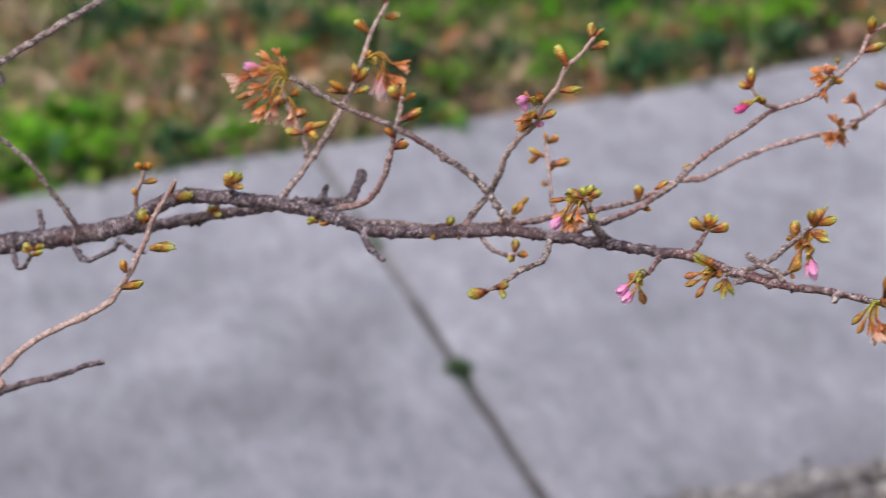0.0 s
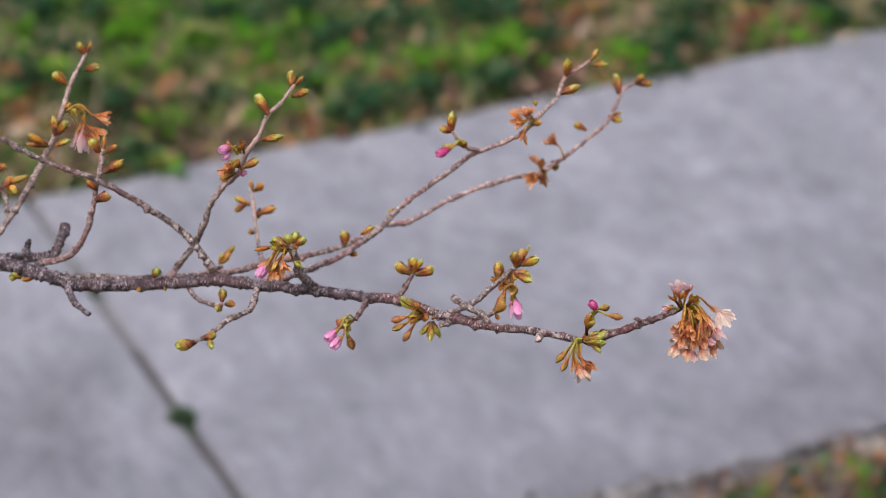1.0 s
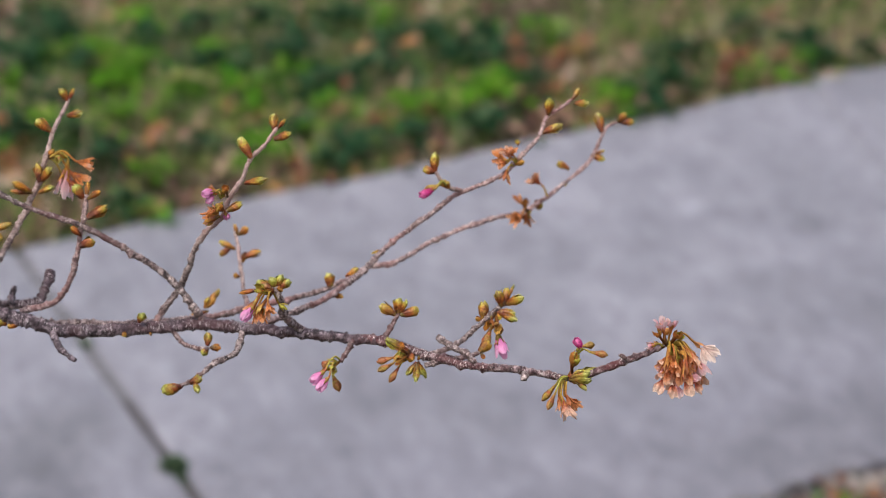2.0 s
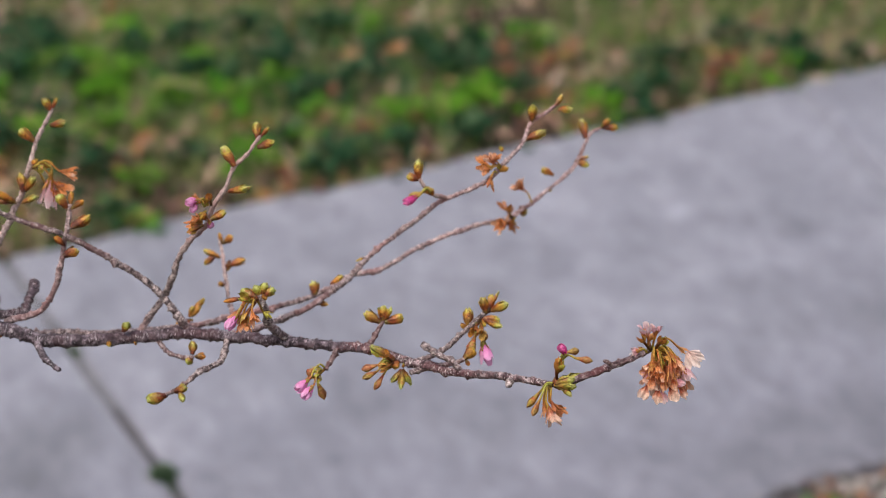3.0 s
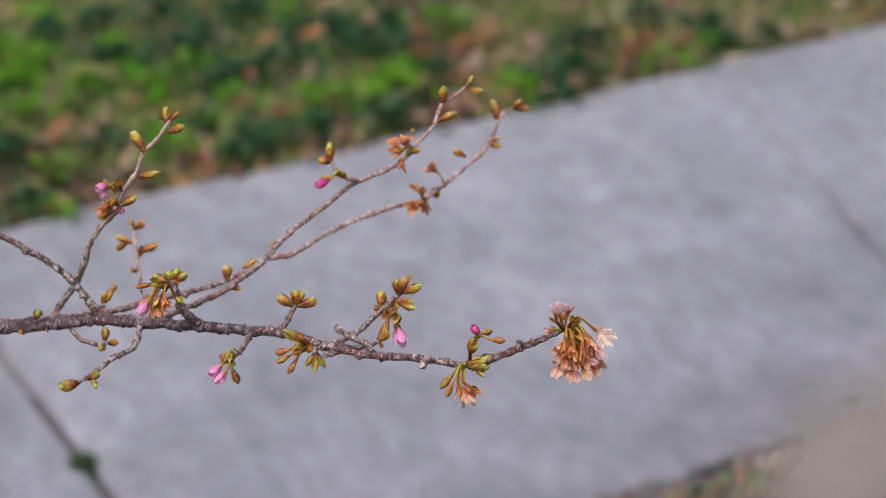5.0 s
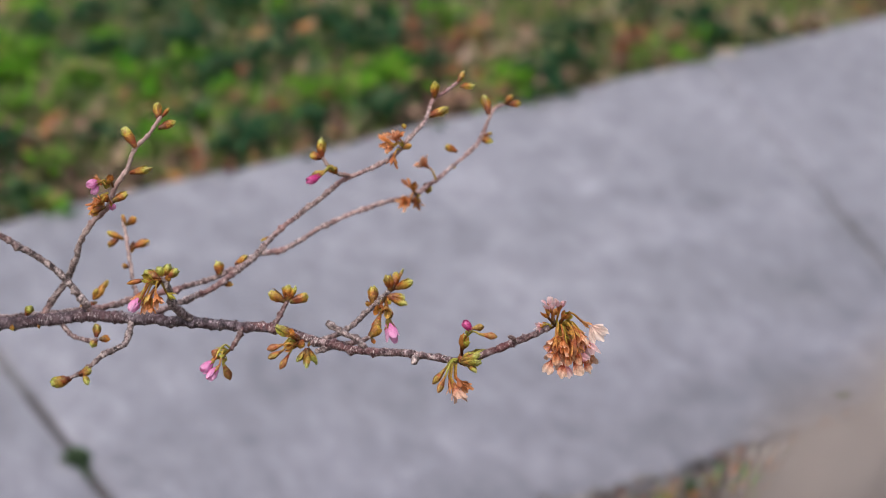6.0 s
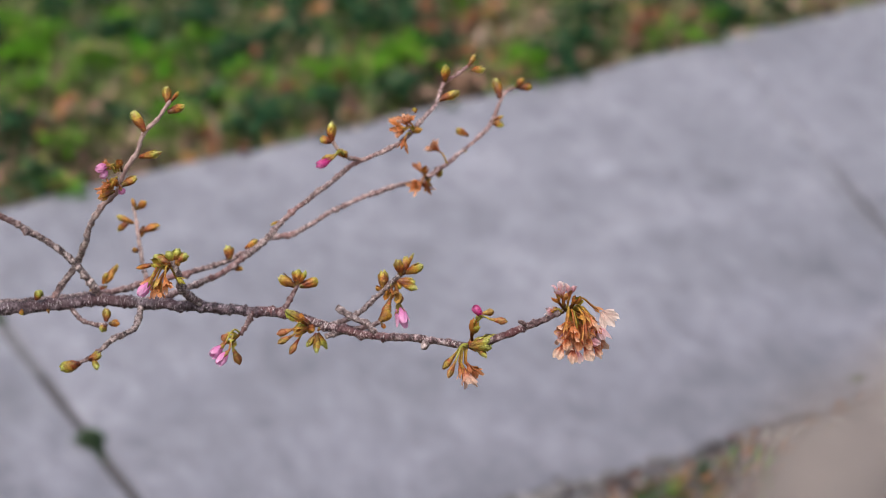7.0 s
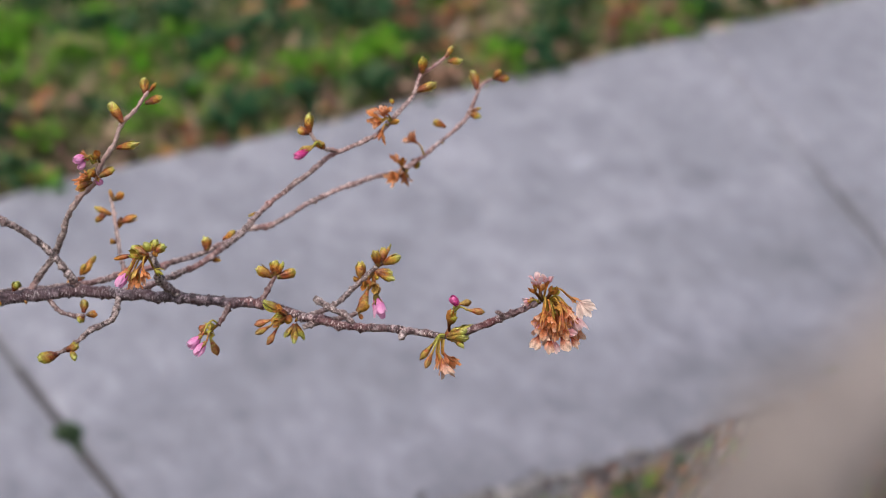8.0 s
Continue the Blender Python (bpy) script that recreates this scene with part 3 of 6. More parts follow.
for k in range(-14, 16):
    s0 = JOINT_AT + SLAB * k
    if k % 2 == 0:
        fill(s0, 0.0, 0.55, -0.008, JOINT, "dark dirt in an open joint", SKEW.get(k, (0, 0)))
        fill(s0, 0.551, 1.0, -0.007, SAND, "grey sand filling a joint", SKEW.get(k, (0, 0)))
    else:
        fill(s0, 0.0, 0.52, -0.009, JOINT, "dark dirt in an open joint", SKEW.get(k, (0, 0)))
        fill(s0, 0.521, 1.0, -0.0055, CONCRETE, "pale cement filling a joint", SKEW.get(k, (0, 0)))


# ---------------------------------------------------------------- plants and litter on the ground
def leaf_shape(length, width, fold, curl, rnd, cols=2, rows=4):
    """A small bent leaf lying along x, base at the origin."""
    verts, faces = [], []
    for i in range(rows + 1):
        v = i / rows
        w = width * math.sin(math.pi * (0.08 + 0.9 * v) ** 0.8)
        for k in range(cols + 1):
            q = k / cols - 0.5
            verts.append(Vector((length * v, w * q, curl * length * v * v + fold * abs(q) * w)))
    for i in range(rows):
        for k in range(cols):
            a = i * (cols + 1) + k
            faces.append((a, a + 1, a + 2 + cols, a + 1 + cols))
    return verts, faces


def scatter(name, mat, count, place, shape, seed):
    """Many small pieces joined into one mesh."""
    rnd = random.Random(seed)
    verts, faces = [], []
    for _ in range(count):
        m = place(rnd)
        if m is None:
            continue
        v, f = shape(rnd)
        o = len(verts)
        verts += [m @ q for q in v]
        faces += [tuple(i + o for i in q) for q in f]
    return mesh_of(name, verts, faces, mat)


def spread(rnd, s_range, w_range):
    """A place in the stretch, thinning out beyond its ends and far side."""
    s, w = rnd.uniform(*s_range), rnd.uniform(*w_range)
    if rnd.random() < 0.3:
        s += rnd.gauss(0, 0.9)
        w += abs(rnd.gauss(0, 0.7)) * (1 if w > 2.4 else -1)
    return s, w


def lying(rnd, s_range, w_range, tilt=35, lift=0.012):
    s, w = spread(rnd, s_range, w_range)
    c = on_path(s, w, (-0.018 if w > 2.5 else -0.026) + rnd.uniform(0, lift))
    return Matrix.Translation(c) @ Euler((radians(rnd.gauss(0, tilt)), radians(rnd.gauss(0, tilt)), rnd.uniform(0, 6.28))).to_matrix().to_4x4()


def blade(rnd, low=0.025, high=0.075):
    h, lean, w = rnd.uniform(low, high), rnd.uniform(0.2, 1.1), rnd.uniform(0.002, 0.005)
    verts = []
    for i in range(4):
        v = i / 3
        x, z = lean * h * v * v, h * v * (1 - 0.25 * lean * v)
        half = w * (1 - 0.9 * v)
        verts += [Vector((x, -half, z)), Vector((x, half, z))]
    return verts, [(0, 1, 3, 2), (2, 3, 5, 4), (4, 5, 7, 6)]


def growth(x, y):
    """How thick the grass stands at a place."""
    return noise.noise(Vector((x * 3.1, y * 3.1, 5))) + 0.5 * noise.noise(Vector((x * 8, y * 8, 1)))


def grass_place(s_range, w_range, low):
    def place(rnd):
        s, w = spread(rnd, s_range, w_range)
        c = on_path(s, w, -0.024)
        if w > FAR_EDGE and s < 1.0 and rnd.random() < 0.3:
            return None
        if growth(c.x, c.y) < low + rnd.uniform(-0.2, 0.2):
            return None
        return Matrix.Translation(c) @ Matrix.Rotation(rnd.uniform(0, 6.28), 4, "Z")
    return place


def stone_shape(rnd):
    r = rnd.choice((0.003, 0.004, 0.005, 0.008)) * rnd.uniform(0.8, 1.4)
    a = (1 + 5 ** 0.5) / 2
    pts = [(-1, a, 0), (1, a, 0), (-1, -a, 0), (1, -a, 0), (0, -1, a), (0, 1, a), (0, -1, -a), (0, 1, -a), (a, 0, -1), (a, 0, 1), (-a, 0, -1), (-a, 0, 1)]
    tri = [(0, 11, 5), (0, 5, 1), (0, 1, 7), (0, 7, 10), (0, 10, 11), (1, 5, 9), (5, 11, 4), (11, 10, 2), (10, 7, 6), (7, 1, 8), (3, 9, 4), (3, 4, 2), (3, 2, 6), (3, 6, 8), (3, 8, 9), (4, 9, 5), (2, 4, 11), (6, 2, 10), (8, 6, 7), (9, 8, 1)]
    sx, sy, sz = rnd.uniform(0.8, 1.3), rnd.uniform(0.7, 1.1), rnd.uniform(0.5, 0.8)
    return [Vector((p[0] * sx, p[1] * sy, p[2] * sz)) * r * 0.53 * rnd.uniform(0.85, 1.15) for p in pts], tri


def litter_place(rnd):
    """Dry leaves lie thickest beside the path and towards the trunk, thin in the thick green."""
    m = lying(rnd, FAR_S, FAR_W)
    c = m.translation
    s, w = c.dot(U), c.dot(N)
    green = max(0, min(1, (s - 0.85) / 0.3)) * max(0, min(1, (w - 3.1) / 0.35))
    if rnd.random() < 0.8 * green + 0.6 * max(-0.4, growth(c.x * 1.6, c.y * 1.6)):
        return None
    return m


FAR_S, FAR_W = (-2.3, 3.6), (FAR_EDGE + 0.03, 4.9)
dry = scatter("leaf_litter", LITTER, 18000, litter_place, lambda r: leaf_shape(r.uniform(0.018, 0.048), r.uniform(0.010, 0.026), r.uniform(-0.4, 0.6), r.uniform(-0.3, 0.5), r), 1)
tagged(put(new("leaf_litter", dry), Matrix()), "brown dry fallen leaves on soil beyond the path", "leaf litter", kind="stuff")
far_grass = scatter("grass", GRASS, 70000, grass_place(FAR_S, (FAR_EDGE + 0.005, 4.9), -0.22), blade, 2)
tagged(put(new("grass", far_grass), Matrix()), "thin green grass growing through dry leaves", "grass", kind="stuff")
edge_grass = scatter("edge_grass", GRASS, 2600, grass_place(FAR_S, (FAR_EDGE - 0.006, FAR_EDGE + 0.05), -0.3), lambda r: blade(r, 0.012, 0.04), 21)
tagged(put(new("grass", edge_grass), Matrix()), "short grass creeping over the concrete edge", "grass", kind="stuff")
straws = scatter("dry_straw", STRAW, 2400, lambda r: lying(r, FAR_S, FAR_W, 12, 0.06), lambda r: leaf_shape(r.uniform(0.08, 0.2), 0.003, 0.2, r.uniform(-0.1, 0.25), r), 3)
tagged(put(new("dry_straw", straws), Matrix()), "pale dry straw lying in the grass", "straw", kind="stuff")
verge = scatter("leaf_litter", DAMP_LITTER, 1500, lambda r: lying(r, FAR_S, (FAR_EDGE + 0.01, FAR_EDGE + 0.1), 30, 0.03), lambda r: leaf_shape(r.uniform(0.018, 0.04), r.uniform(0.01, 0.022), r.uniform(-0.4, 0.6), r.uniform(-0.3, 0.5), r), 31)
tagged(put(new("leaf_litter", verge), Matrix()), "red-brown dead leaves gathered against the path edge", "leaf litter", kind="stuff")
NEAR_S = (-1.2, 2.6)
dry = scatter("leaf_litter", DAMP_LITTER, 6000, lambda r: lying(r, NEAR_S, (0.9, NEAR_EDGE - 0.02)), lambda r: leaf_shape(r.uniform(0.02, 0.05), r.uniform(0.012, 0.028), r.uniform(-0.4, 0.6), r.uniform(-0.3, 0.5), r), 4)
tagged(put(new("leaf_litter", dry), Matrix()), "brown dry fallen leaves beside the path", "leaf litter", kind="stuff")
near_grass = scatter("grass", GRASS, 9000, grass_place(NEAR_S, (0.9, NEAR_EDGE - 0.03), -0.3), lambda r: blade(r, 0.02, 0.06), 5)
tagged(put(new("grass", near_grass), Matrix()), "sparse short grass beside the path", "grass", kind="stuff")


def gravel_place(rnd):
    """Crumbled stone lies thick along one stretch of the near edge and thins out beyond it."""
    s = rnd.gauss(0.98, 0.45) if rnd.random() < 0.75 else rnd.uniform(-2.5, 3.5)
    if s > 1.24 and rnd.random() < 0.3:
        return None
    spill = max(0.0, 0.036 - abs(s - 0.9) * 0.075)
    w = NEAR_EDGE + spill - abs(rnd.gauss(0, (0.05 if s > 1.2 else 0.026) + spill * 0.5)) + (abs(rnd.gauss(0, 0.014)) if rnd.random() < 0.06 else 0)
    z = 0.001 if w > NEAR_EDGE else rnd.uniform(-0.026, -0.006)
    return Matrix.Translation(on_path(s, w, z)) @ Euler((rnd.uniform(0, 6), rnd.uniform(0, 6), rnd.uniform(0, 6))).to_matrix().to_4x4()


fringe = scatter("leaf_litter", DAMP_LITTER, 2600, lambda r: lying(r, (1.22, 2.1), (1.66, NEAR_EDGE + 0.002), 25, 0.024), lambda r: leaf_shape(r.uniform(0.008, 0.022), r.uniform(0.005, 0.013), r.uniform(-0.4, 0.6), r.uniform(-0.3, 0.5), r), 41)
tagged(put(new("leaf_litter", fringe), Matrix()), "brown broken dead leaves heaped along the path edge", "leaf litter", kind="stuff")
gravel = scatter("gravel", STONE, 9000, gravel_place, stone_shape, 6)
tagged(put(new("gravel", gravel), Matrix()), "grey crumbled gravel along the path edge", "gravel", kind="stuff")


def pebble(x, y, size, seed):
    """A pale rounded stone lying on the verge."""
    rnd = random.Random(seed)
    v, f = lathe(lambda z: math.sin(math.pi * (0.04 + 0.92 * z)), 10, 7)
    v = [Vector((q.x * size, q.y * size * 0.75, (q.z - 0.5) * size * 1.1)) * (1 + 0.22 * noise.noise(q * 1.7 + Vector((seed, 0, 0)))) for q in v]
    ob = put(new("pebble", mesh_of("pebble", v, f, PEBBLE)), Matrix.Translation((x, y, -0.012 + size * 0.3)) @ Matrix.Rotation(rnd.uniform(0, 6.28), 4, "Z"))
    return tagged(ob, "pale grey-white pebble lying beside the path", "stone", "pale pebbles")


pebble(0.546, 2.338, 0.009, 1)
pebble(0.597, 2.297, 0.016, 10)
pebble(0.566, 2.336, 0.010, 11)
pebble(0.514, 2.336, 0.009, 12)
pebble(0.590, 2.340, 0.010, 13)
pebble(0.620, 2.303, 0.014, 14)
pebble(0.648, 2.357, 0.011, 15)
pebble(0.633, 2.322, 0.012, 16)
pebble(0.608, 2.316, 0.011, 2)
pebble(0.639, 2.361, 0.008, 3)
pebble(0.660, 2.340, 0.009, 4)
pebble(0.575, 2.322, 0.008, 8)
pebble(0.615, 2.290, 0.012, 9)
pebble(0.324, 2.212, 0.009, 5)
pebble(-0.040, 2.098, 0.008, 6)
pebble(0.150, 2.170, 0.007, 7)


def weed_clump(x, y, radius, kind, seed):
    """A low rosette of overlapping leaves on short stalks."""
    rnd = random.Random(seed)
    bright = kind != "dark"
    broad = kind == "broad"
    leaves, stalks = [], []
    small = min(1.0, max(0.4, radius / 0.03))
    for _ in range(int((45 if broad else 100 if bright else 170) * (radius / 0.08) ** 1.7 / small ** 2)):
        d, a = radius * min(1.8, abs(rnd.gauss(0, 0.72))), rnd.uniform(0, 6.28)
        h = 0.045 * (1 - 0.6 * min(1, d / radius)) * rnd.uniform(0.4, 1.2)
        v, f = leaf_shape(small * rnd.uniform(0.012, 0.03) * (2.1 if broad else 1), small * rnd.uniform(0.008, 0.02) * (2.3 if broad else 1), rnd.uniform(-0.2, 0.5), rnd.uniform(-0.5, 0.2), rnd)
        m = Matrix.Translation((d * math.cos(a), d * math.sin(a), h - 0.012)) @ Euler((rnd.gauss(0, 0.35), rnd.uniform(-0.9, 0.3), a + rnd.gauss(0, 0.8))).to_matrix().to_4x4()
        leaves.append(([m @ q for q in v], f))
        if rnd.random() < 0.35:
            q = m @ Vector((0, 0, 0))
            stalks.append(tube([Vector((q.x * 0.3, q.y * 0.3, -0.022)), Vector((q.x * 0.7, q.y * 0.7, q.z * 0.5 - 0.01)), q], [0.0012, 0.001, 0.0008], 0.02, 4, 0, 0, 1))
    here = Matrix.Translation((x, y, 0))
    ob = put(new("weed_clump"), here)
    mat = BRIGHT_LEAF if bright else DARK_LEAF
    tagged(part("foliage", mesh_of("foliage", *joined(leaves), mat), here, ob), kind="stuff")
    tagged(part("undergrowth", mesh_of("undergrowth", *joined(stalks), GRASS), here, ob), kind="stuff")
    text = "broad-leaved bright green weed beside the path" if broad else "bright green leafy weed clump in the grass" if bright else "dark green low weed clump with rounded leaves"
    return tagged(ob, text, "weed", "bright weed clumps" if bright else "dark weed clumps")


def fallen_leaves(places):
    """Patches of rust-coloured leaves lying in the grass, as one scatter."""
    rnd = random.Random(77)
    pieces = []
    for x, y, radius in places:
        small = 0.4 if radius < 0.02 else 1.0
        for _ in range(int(26 * (radius / 0.08) ** 1.6 / small ** 2)):
            d, a = radius * abs(rnd.gauss(0, 0.8)), rnd.uniform(0, 6.28)
            v, f = leaf_shape(small * rnd.uniform(0.02, 0.045), small * rnd.uniform(0.012, 0.026), rnd.uniform(-0.2, 0.6), rnd.uniform(-0.3, 0.4), rnd)
            m = Matrix.Translation((x + d * math.cos(a), y + d * math.sin(a), rnd.uniform(-0.012, 0.025))) @ Euler((rnd.gauss(0, 0.5), rnd.gauss(0, 0.5), a)).to_matrix().to_4x4()
            pieces.append(([m @ q for q in v], f))
    ob = put(new("fallen_leaves", mesh_of("fallen_leaves", *joined(pieces), RUST_LITTER)), Matrix())
    return tagged(ob, "rust-orange fallen leaves lying among the grass", "leaf litter", kind="stuff")


weed_clump(-0.754, 3.649, 0.087, "dark", 1)
weed_clump(-0.409, 3.629, 0.105, "dark", 2)
weed_clump(-0.278, 3.670, 0.075, "dark", 3)
weed_clump(-0.189, 3.545, 0.085, "dark", 4)
weed_clump(-0.708, 3.756, 0.076, "dark", 5)
weed_clump(-0.688, 3.501, 0.048, "dark", 6)
weed_clump(0.056, 3.675, 0.081, "dark", 7)
weed_clump(0.089, 3.769, 0.051, "dark", 8)
weed_clump(0.439, 3.695, 0.056, "dark", 9)
weed_clump(0.420, 3.567, 0.062, "dark", 10)
weed_clump(0.340, 3.503, 0.054, "dark", 11)
weed_clump(-0.100, 3.634, 0.056, "dark", 12)
weed_clump(0.082, 3.384, 0.059, "dark", 13)
weed_clump(-0.143, 3.280, 0.063, "dark", 14)
weed_clump(-0.034, 3.326, 0.046, "dark", 15)
weed_clump(-0.018, 3.781, 0.051, "dark", 16)
weed_clump(0.691, 3.738, 0.051, "dark", 18)
weed_clump(0.585, 3.818, 0.052, "dark", 19)
weed_clump(0.166, 3.551, 0.049, "dark", 20)
weed_clump(-0.463, 3.553, 0.067, "bright", 21)
weed_clump(-0.361, 3.542, 0.073, "bright", 22)
weed_clump(-0.555, 3.640, 0.062, "bright", 23)
weed_clump(0.095, 3.513, 0.066, "bright", 24)
weed_clump(0.303, 3.490, 0.060, "bright", 25)
weed_clump(-0.763, 3.524, 0.061, "bright", 26)
weed_clump(-0.184, 3.449, 0.054, "bright", 27)
weed_clump(-0.300, 3.278, 0.063, "bright", 28)
weed_clump(-0.045, 3.451, 0.065, "bright", 29)
weed_clump(0.228, 3.785, 0.051, "bright", 30)
weed_clump(0.680, 3.656, 0.043, "bright", 31)
weed_clump(-0.218, 3.334, 0.046, "bright", 32)
weed_clump(-0.557, 3.420, 0.059, "bright", 33)
weed_clump(0.186, 3.798, 0.039, "bright", 34)
weed_clump(-0.611, 3.665, 0.050, "bright", 35)
weed_clump(0.582, 3.604, 0.037, "bright", 36)
weed_clump(0.054, 3.453, 0.048, "bright", 37)
weed_clump(-1.053, 2.883, 0.075, "bright", 46)
weed_clump(-1.133, 2.962, 0.060, "bright", 47)
weed_clump(-1.007, 2.916, 0.054, "bright", 48)
weed_clump(-1.077, 2.826, 0.052, "bright", 49)
weed_clump(-1.006, 3.014, 0.044, "bright", 50)
weed_clump(-1.066, 3.380, 0.048, "bright", 51)
weed_clump(-0.971, 3.413, 0.048, "bright", 52)
weed_clump(-1.100, 2.806, 0.041, "bright", 53)
weed_clump(-0.768, 3.269, 0.046, "bright", 54)
weed_clump(-0.740, 2.979, 0.043, "bright", 55)
weed_clump(-0.779, 2.960, 0.043, "bright", 56)
weed_clump(-1.116, 3.376, 0.060, "dark", 57)
weed_clump(-0.866, 2.923, 0.047, "dark", 58)
weed_clump(-1.023, 2.847, 0.047, "dark", 59)
weed_clump(-1.050, 3.358, 0.060, "dark", 60)
weed_clump(-1.110, 2.831, 0.042, "dark", 61)
weed_clump(-0.723, 3.341, 0.059, "dark", 62)
weed_clump(-0.828, 3.414, 0.048, "dark", 63)
weed_clump(-0.258, 3.748, 0.076, "dark", 84)
weed_clump(-0.454, 3.806, 0.064, "dark", 86)
weed_clump(-0.574, 3.574, 0.061, "bright", 87)
weed_clump(-0.691, 3.678, 0.056, "bright", 88)
weed_clump(-0.329, 3.425, 0.041, "bright", 89)
weed_clump(0.108, 3.547, 0.049, "bright", 90)
weed_clump(-0.737, 3.840, 0.078, "dark", 91)
weed_clump(-0.350, 3.860, 0.072, "dark", 93)
weed_clump(-0.177, 3.856, 0.065, "dark", 94)
weed_clump(-0.077, 3.744, 0.057, "dark", 95)
weed_clump(-0.564, 3.836, 0.065, "bright", 97)
weed_clump(-0.410, 3.672, 0.056, "bright", 98)
weed_clump(-0.629, 3.677, 0.056, "bright", 99)
weed_clump(-0.261, 3.618, 0.049, "bright", 100)
weed_clump(-0.687, 3.387, 0.047, "bright", 101)
weed_clump(-0.112, 3.854, 0.052, "bright", 102)
weed_clump(0.703, 3.676, 0.038, "dark", 103)
weed_clump(0.791, 3.700, 0.032, "dark", 104)
weed_clump(0.376, 3.446, 0.030, "dark", 105)
weed_clump(0.330, 3.462, 0.030, "bright", 106)
weed_clump(0.294, 3.475, 0.034, "bright", 107)
weed_clump(-0.180, 3.222, 0.034, "dark", 108)
weed_clump(-0.500, 3.064, 0.045, "dark", 109)
weed_clump(-0.628, 3.338, 0.050, "dark", 117)
weed_clump(-0.227, 3.348, 0.050, "dark", 118)
weed_clump(-0.653, 3.650, 0.060, "dark", 119)
weed_clump(-0.134, 3.611, 0.050, "dark", 120)
weed_clump(-0.541, 3.751, 0.050, "dark", 121)
weed_clump(0.102, 3.607, 0.036, "dark", 122)
weed_clump(-0.460, 3.040, 0.030, "bright", 123)
weed_clump(-0.555, 3.262, 0.050, "dark", 124)
weed_clump(-0.470, 3.190, 0.034, "bright", 125)
weed_clump(-0.390, 3.300, 0.036, "dark", 126)
weed_clump(0.522, 2.236, 0.018, "bright", 110)
weed_clump(0.398, 2.201, 0.012, "bright", 130)
weed_clump(0.442, 2.228, 0.012, "dark", 131)
weed_clump(0.482, 2.255, 0.009, "bright", 132)
weed_clump(0.367, 2.181, 0.014, "dark", 133)
weed_clump(-0.929, 2.960, 0.036, "bright", 128)
weed_clump(-0.834, 2.912, 0.028, "bright", 129)
weed_clump(0.575, 2.225, 0.020, "dark", 112)
weed_clump(-1.095, 2.895, 0.060, "broad", 113)
weed_clump(-1.010, 2.870, 0.055, "broad", 114)
weed_clump(-1.060, 2.990, 0.050, "broad", 115)
weed_clump(-1.150, 2.850, 0.050, "broad", 116)
fallen_leaves([(-0.091, 3.707, 0.032), (-0.054, 3.332, 0.024), (-0.230, 3.213, 0.032), (0.181, 3.659, 0.042), (0.541, 3.627, 0.046), (-0.500, 3.270, 0.038), (-0.737, 3.378, 0.034), (0.024, 3.568, 0.025), (-1.012, 3.253, 0.049), (-1.082, 3.148, 0.038), (-0.854, 3.395, 0.040), (-0.919, 3.079, 0.037), (-1.242, 3.312, 0.040), (-0.165, 3.468, 0.030), (-0.084, 3.399, 0.029), (-0.006, 3.447, 0.025), (-0.301, 3.419, 0.030), (0.119, 3.697, 0.026), (0.277, 3.700, 0.031), (0.219, 3.596, 0.026), (0.518, 3.704, 0.042), (0.581, 3.705, 0.037), (-0.620, 3.940, 0.024), (-0.674, 3.779, 0.021), (-0.036, 3.875, 0.027), (0.607, 3.861, 0.022), (0.515, 2.275, 0.012), (0.570, 2.270, 0.014), (0.470, 2.250, 0.010), (0.273, 3.724, 0.040), (0.216, 3.532, 0.030), (-0.710, 3.331, 0.045), (-0.671, 3.160, 0.045), (-0.349, 3.404, 0.034), (-0.210, 3.198, 0.030), (-0.970, 3.299, 0.050), (-0.885, 3.153, 0.040), (-0.852, 3.356, 0.046), (-0.800, 3.203, 0.045), (-1.047, 3.139, 0.030), (-0.699, 3.234, 0.040), (-0.511, 3.272, 0.030), (-0.616, 3.900, 0.040), (-0.079, 3.713, 0.030), (-0.229, 3.783, 0.026), (0.527, 2.296, 0.010), (0.425, 2.214, 0.014), (0.454, 2.213, 0.014), (0.503, 2.273, 0.014), (0.387, 2.222, 0.014), (0.512, 2.235, 0.014), (0.355, 2.203, 0.014)])


def dry_stalk(points, radius):
    o = Vector(points[0])
    v, f = tube(points, [radius, radius * 0.9, radius * 0.6], 0.02, 6, 0.05, 0, 4)
    ob = put(new("dry_stalk", mesh_of("dry_stalk", [q - o for q in v], f, STRAW)), Matrix.Translation(o))
    return tagged(ob, "long dry straw-coloured stalk lying in the grass", "stalk", "dry stalks")


dry_stalk([(0.642, 3.919, -0.010), (0.717, 3.714, 0.030), (0.809, 3.644, 0.010)], 0.0028)
dry_stalk([(-1.293, 3.339, -0.010), (-1.265, 3.349, 0.030), (-1.286, 3.491, 0.010)], 0.0028)
dry_stalk([(-0.178, 3.315, -0.010), (-0.201, 3.309, 0.030), (-0.211, 3.385, 0.010)], 0.0028)
dry_stalk([(-0.429, 3.367, -0.010), (-0.407, 3.362, 0.030), (-0.383, 3.453, 0.010)], 0.0028)
dry_stalk([(-0.769, 2.952, -0.010), (-0.724, 2.928, 0.030), (-0.731, 3.045, 0.010)], 0.0028)
dry_stalk([(-0.264, 3.404, -0.010), (-0.224, 3.231, 0.030), (-0.208, 3.166, 0.010)], 0.0028)
dry_stalk([(0.294, 3.693, -0.010), (0.282, 3.679, 0.030), (0.280, 3.808, 0.010)], 0.0028)


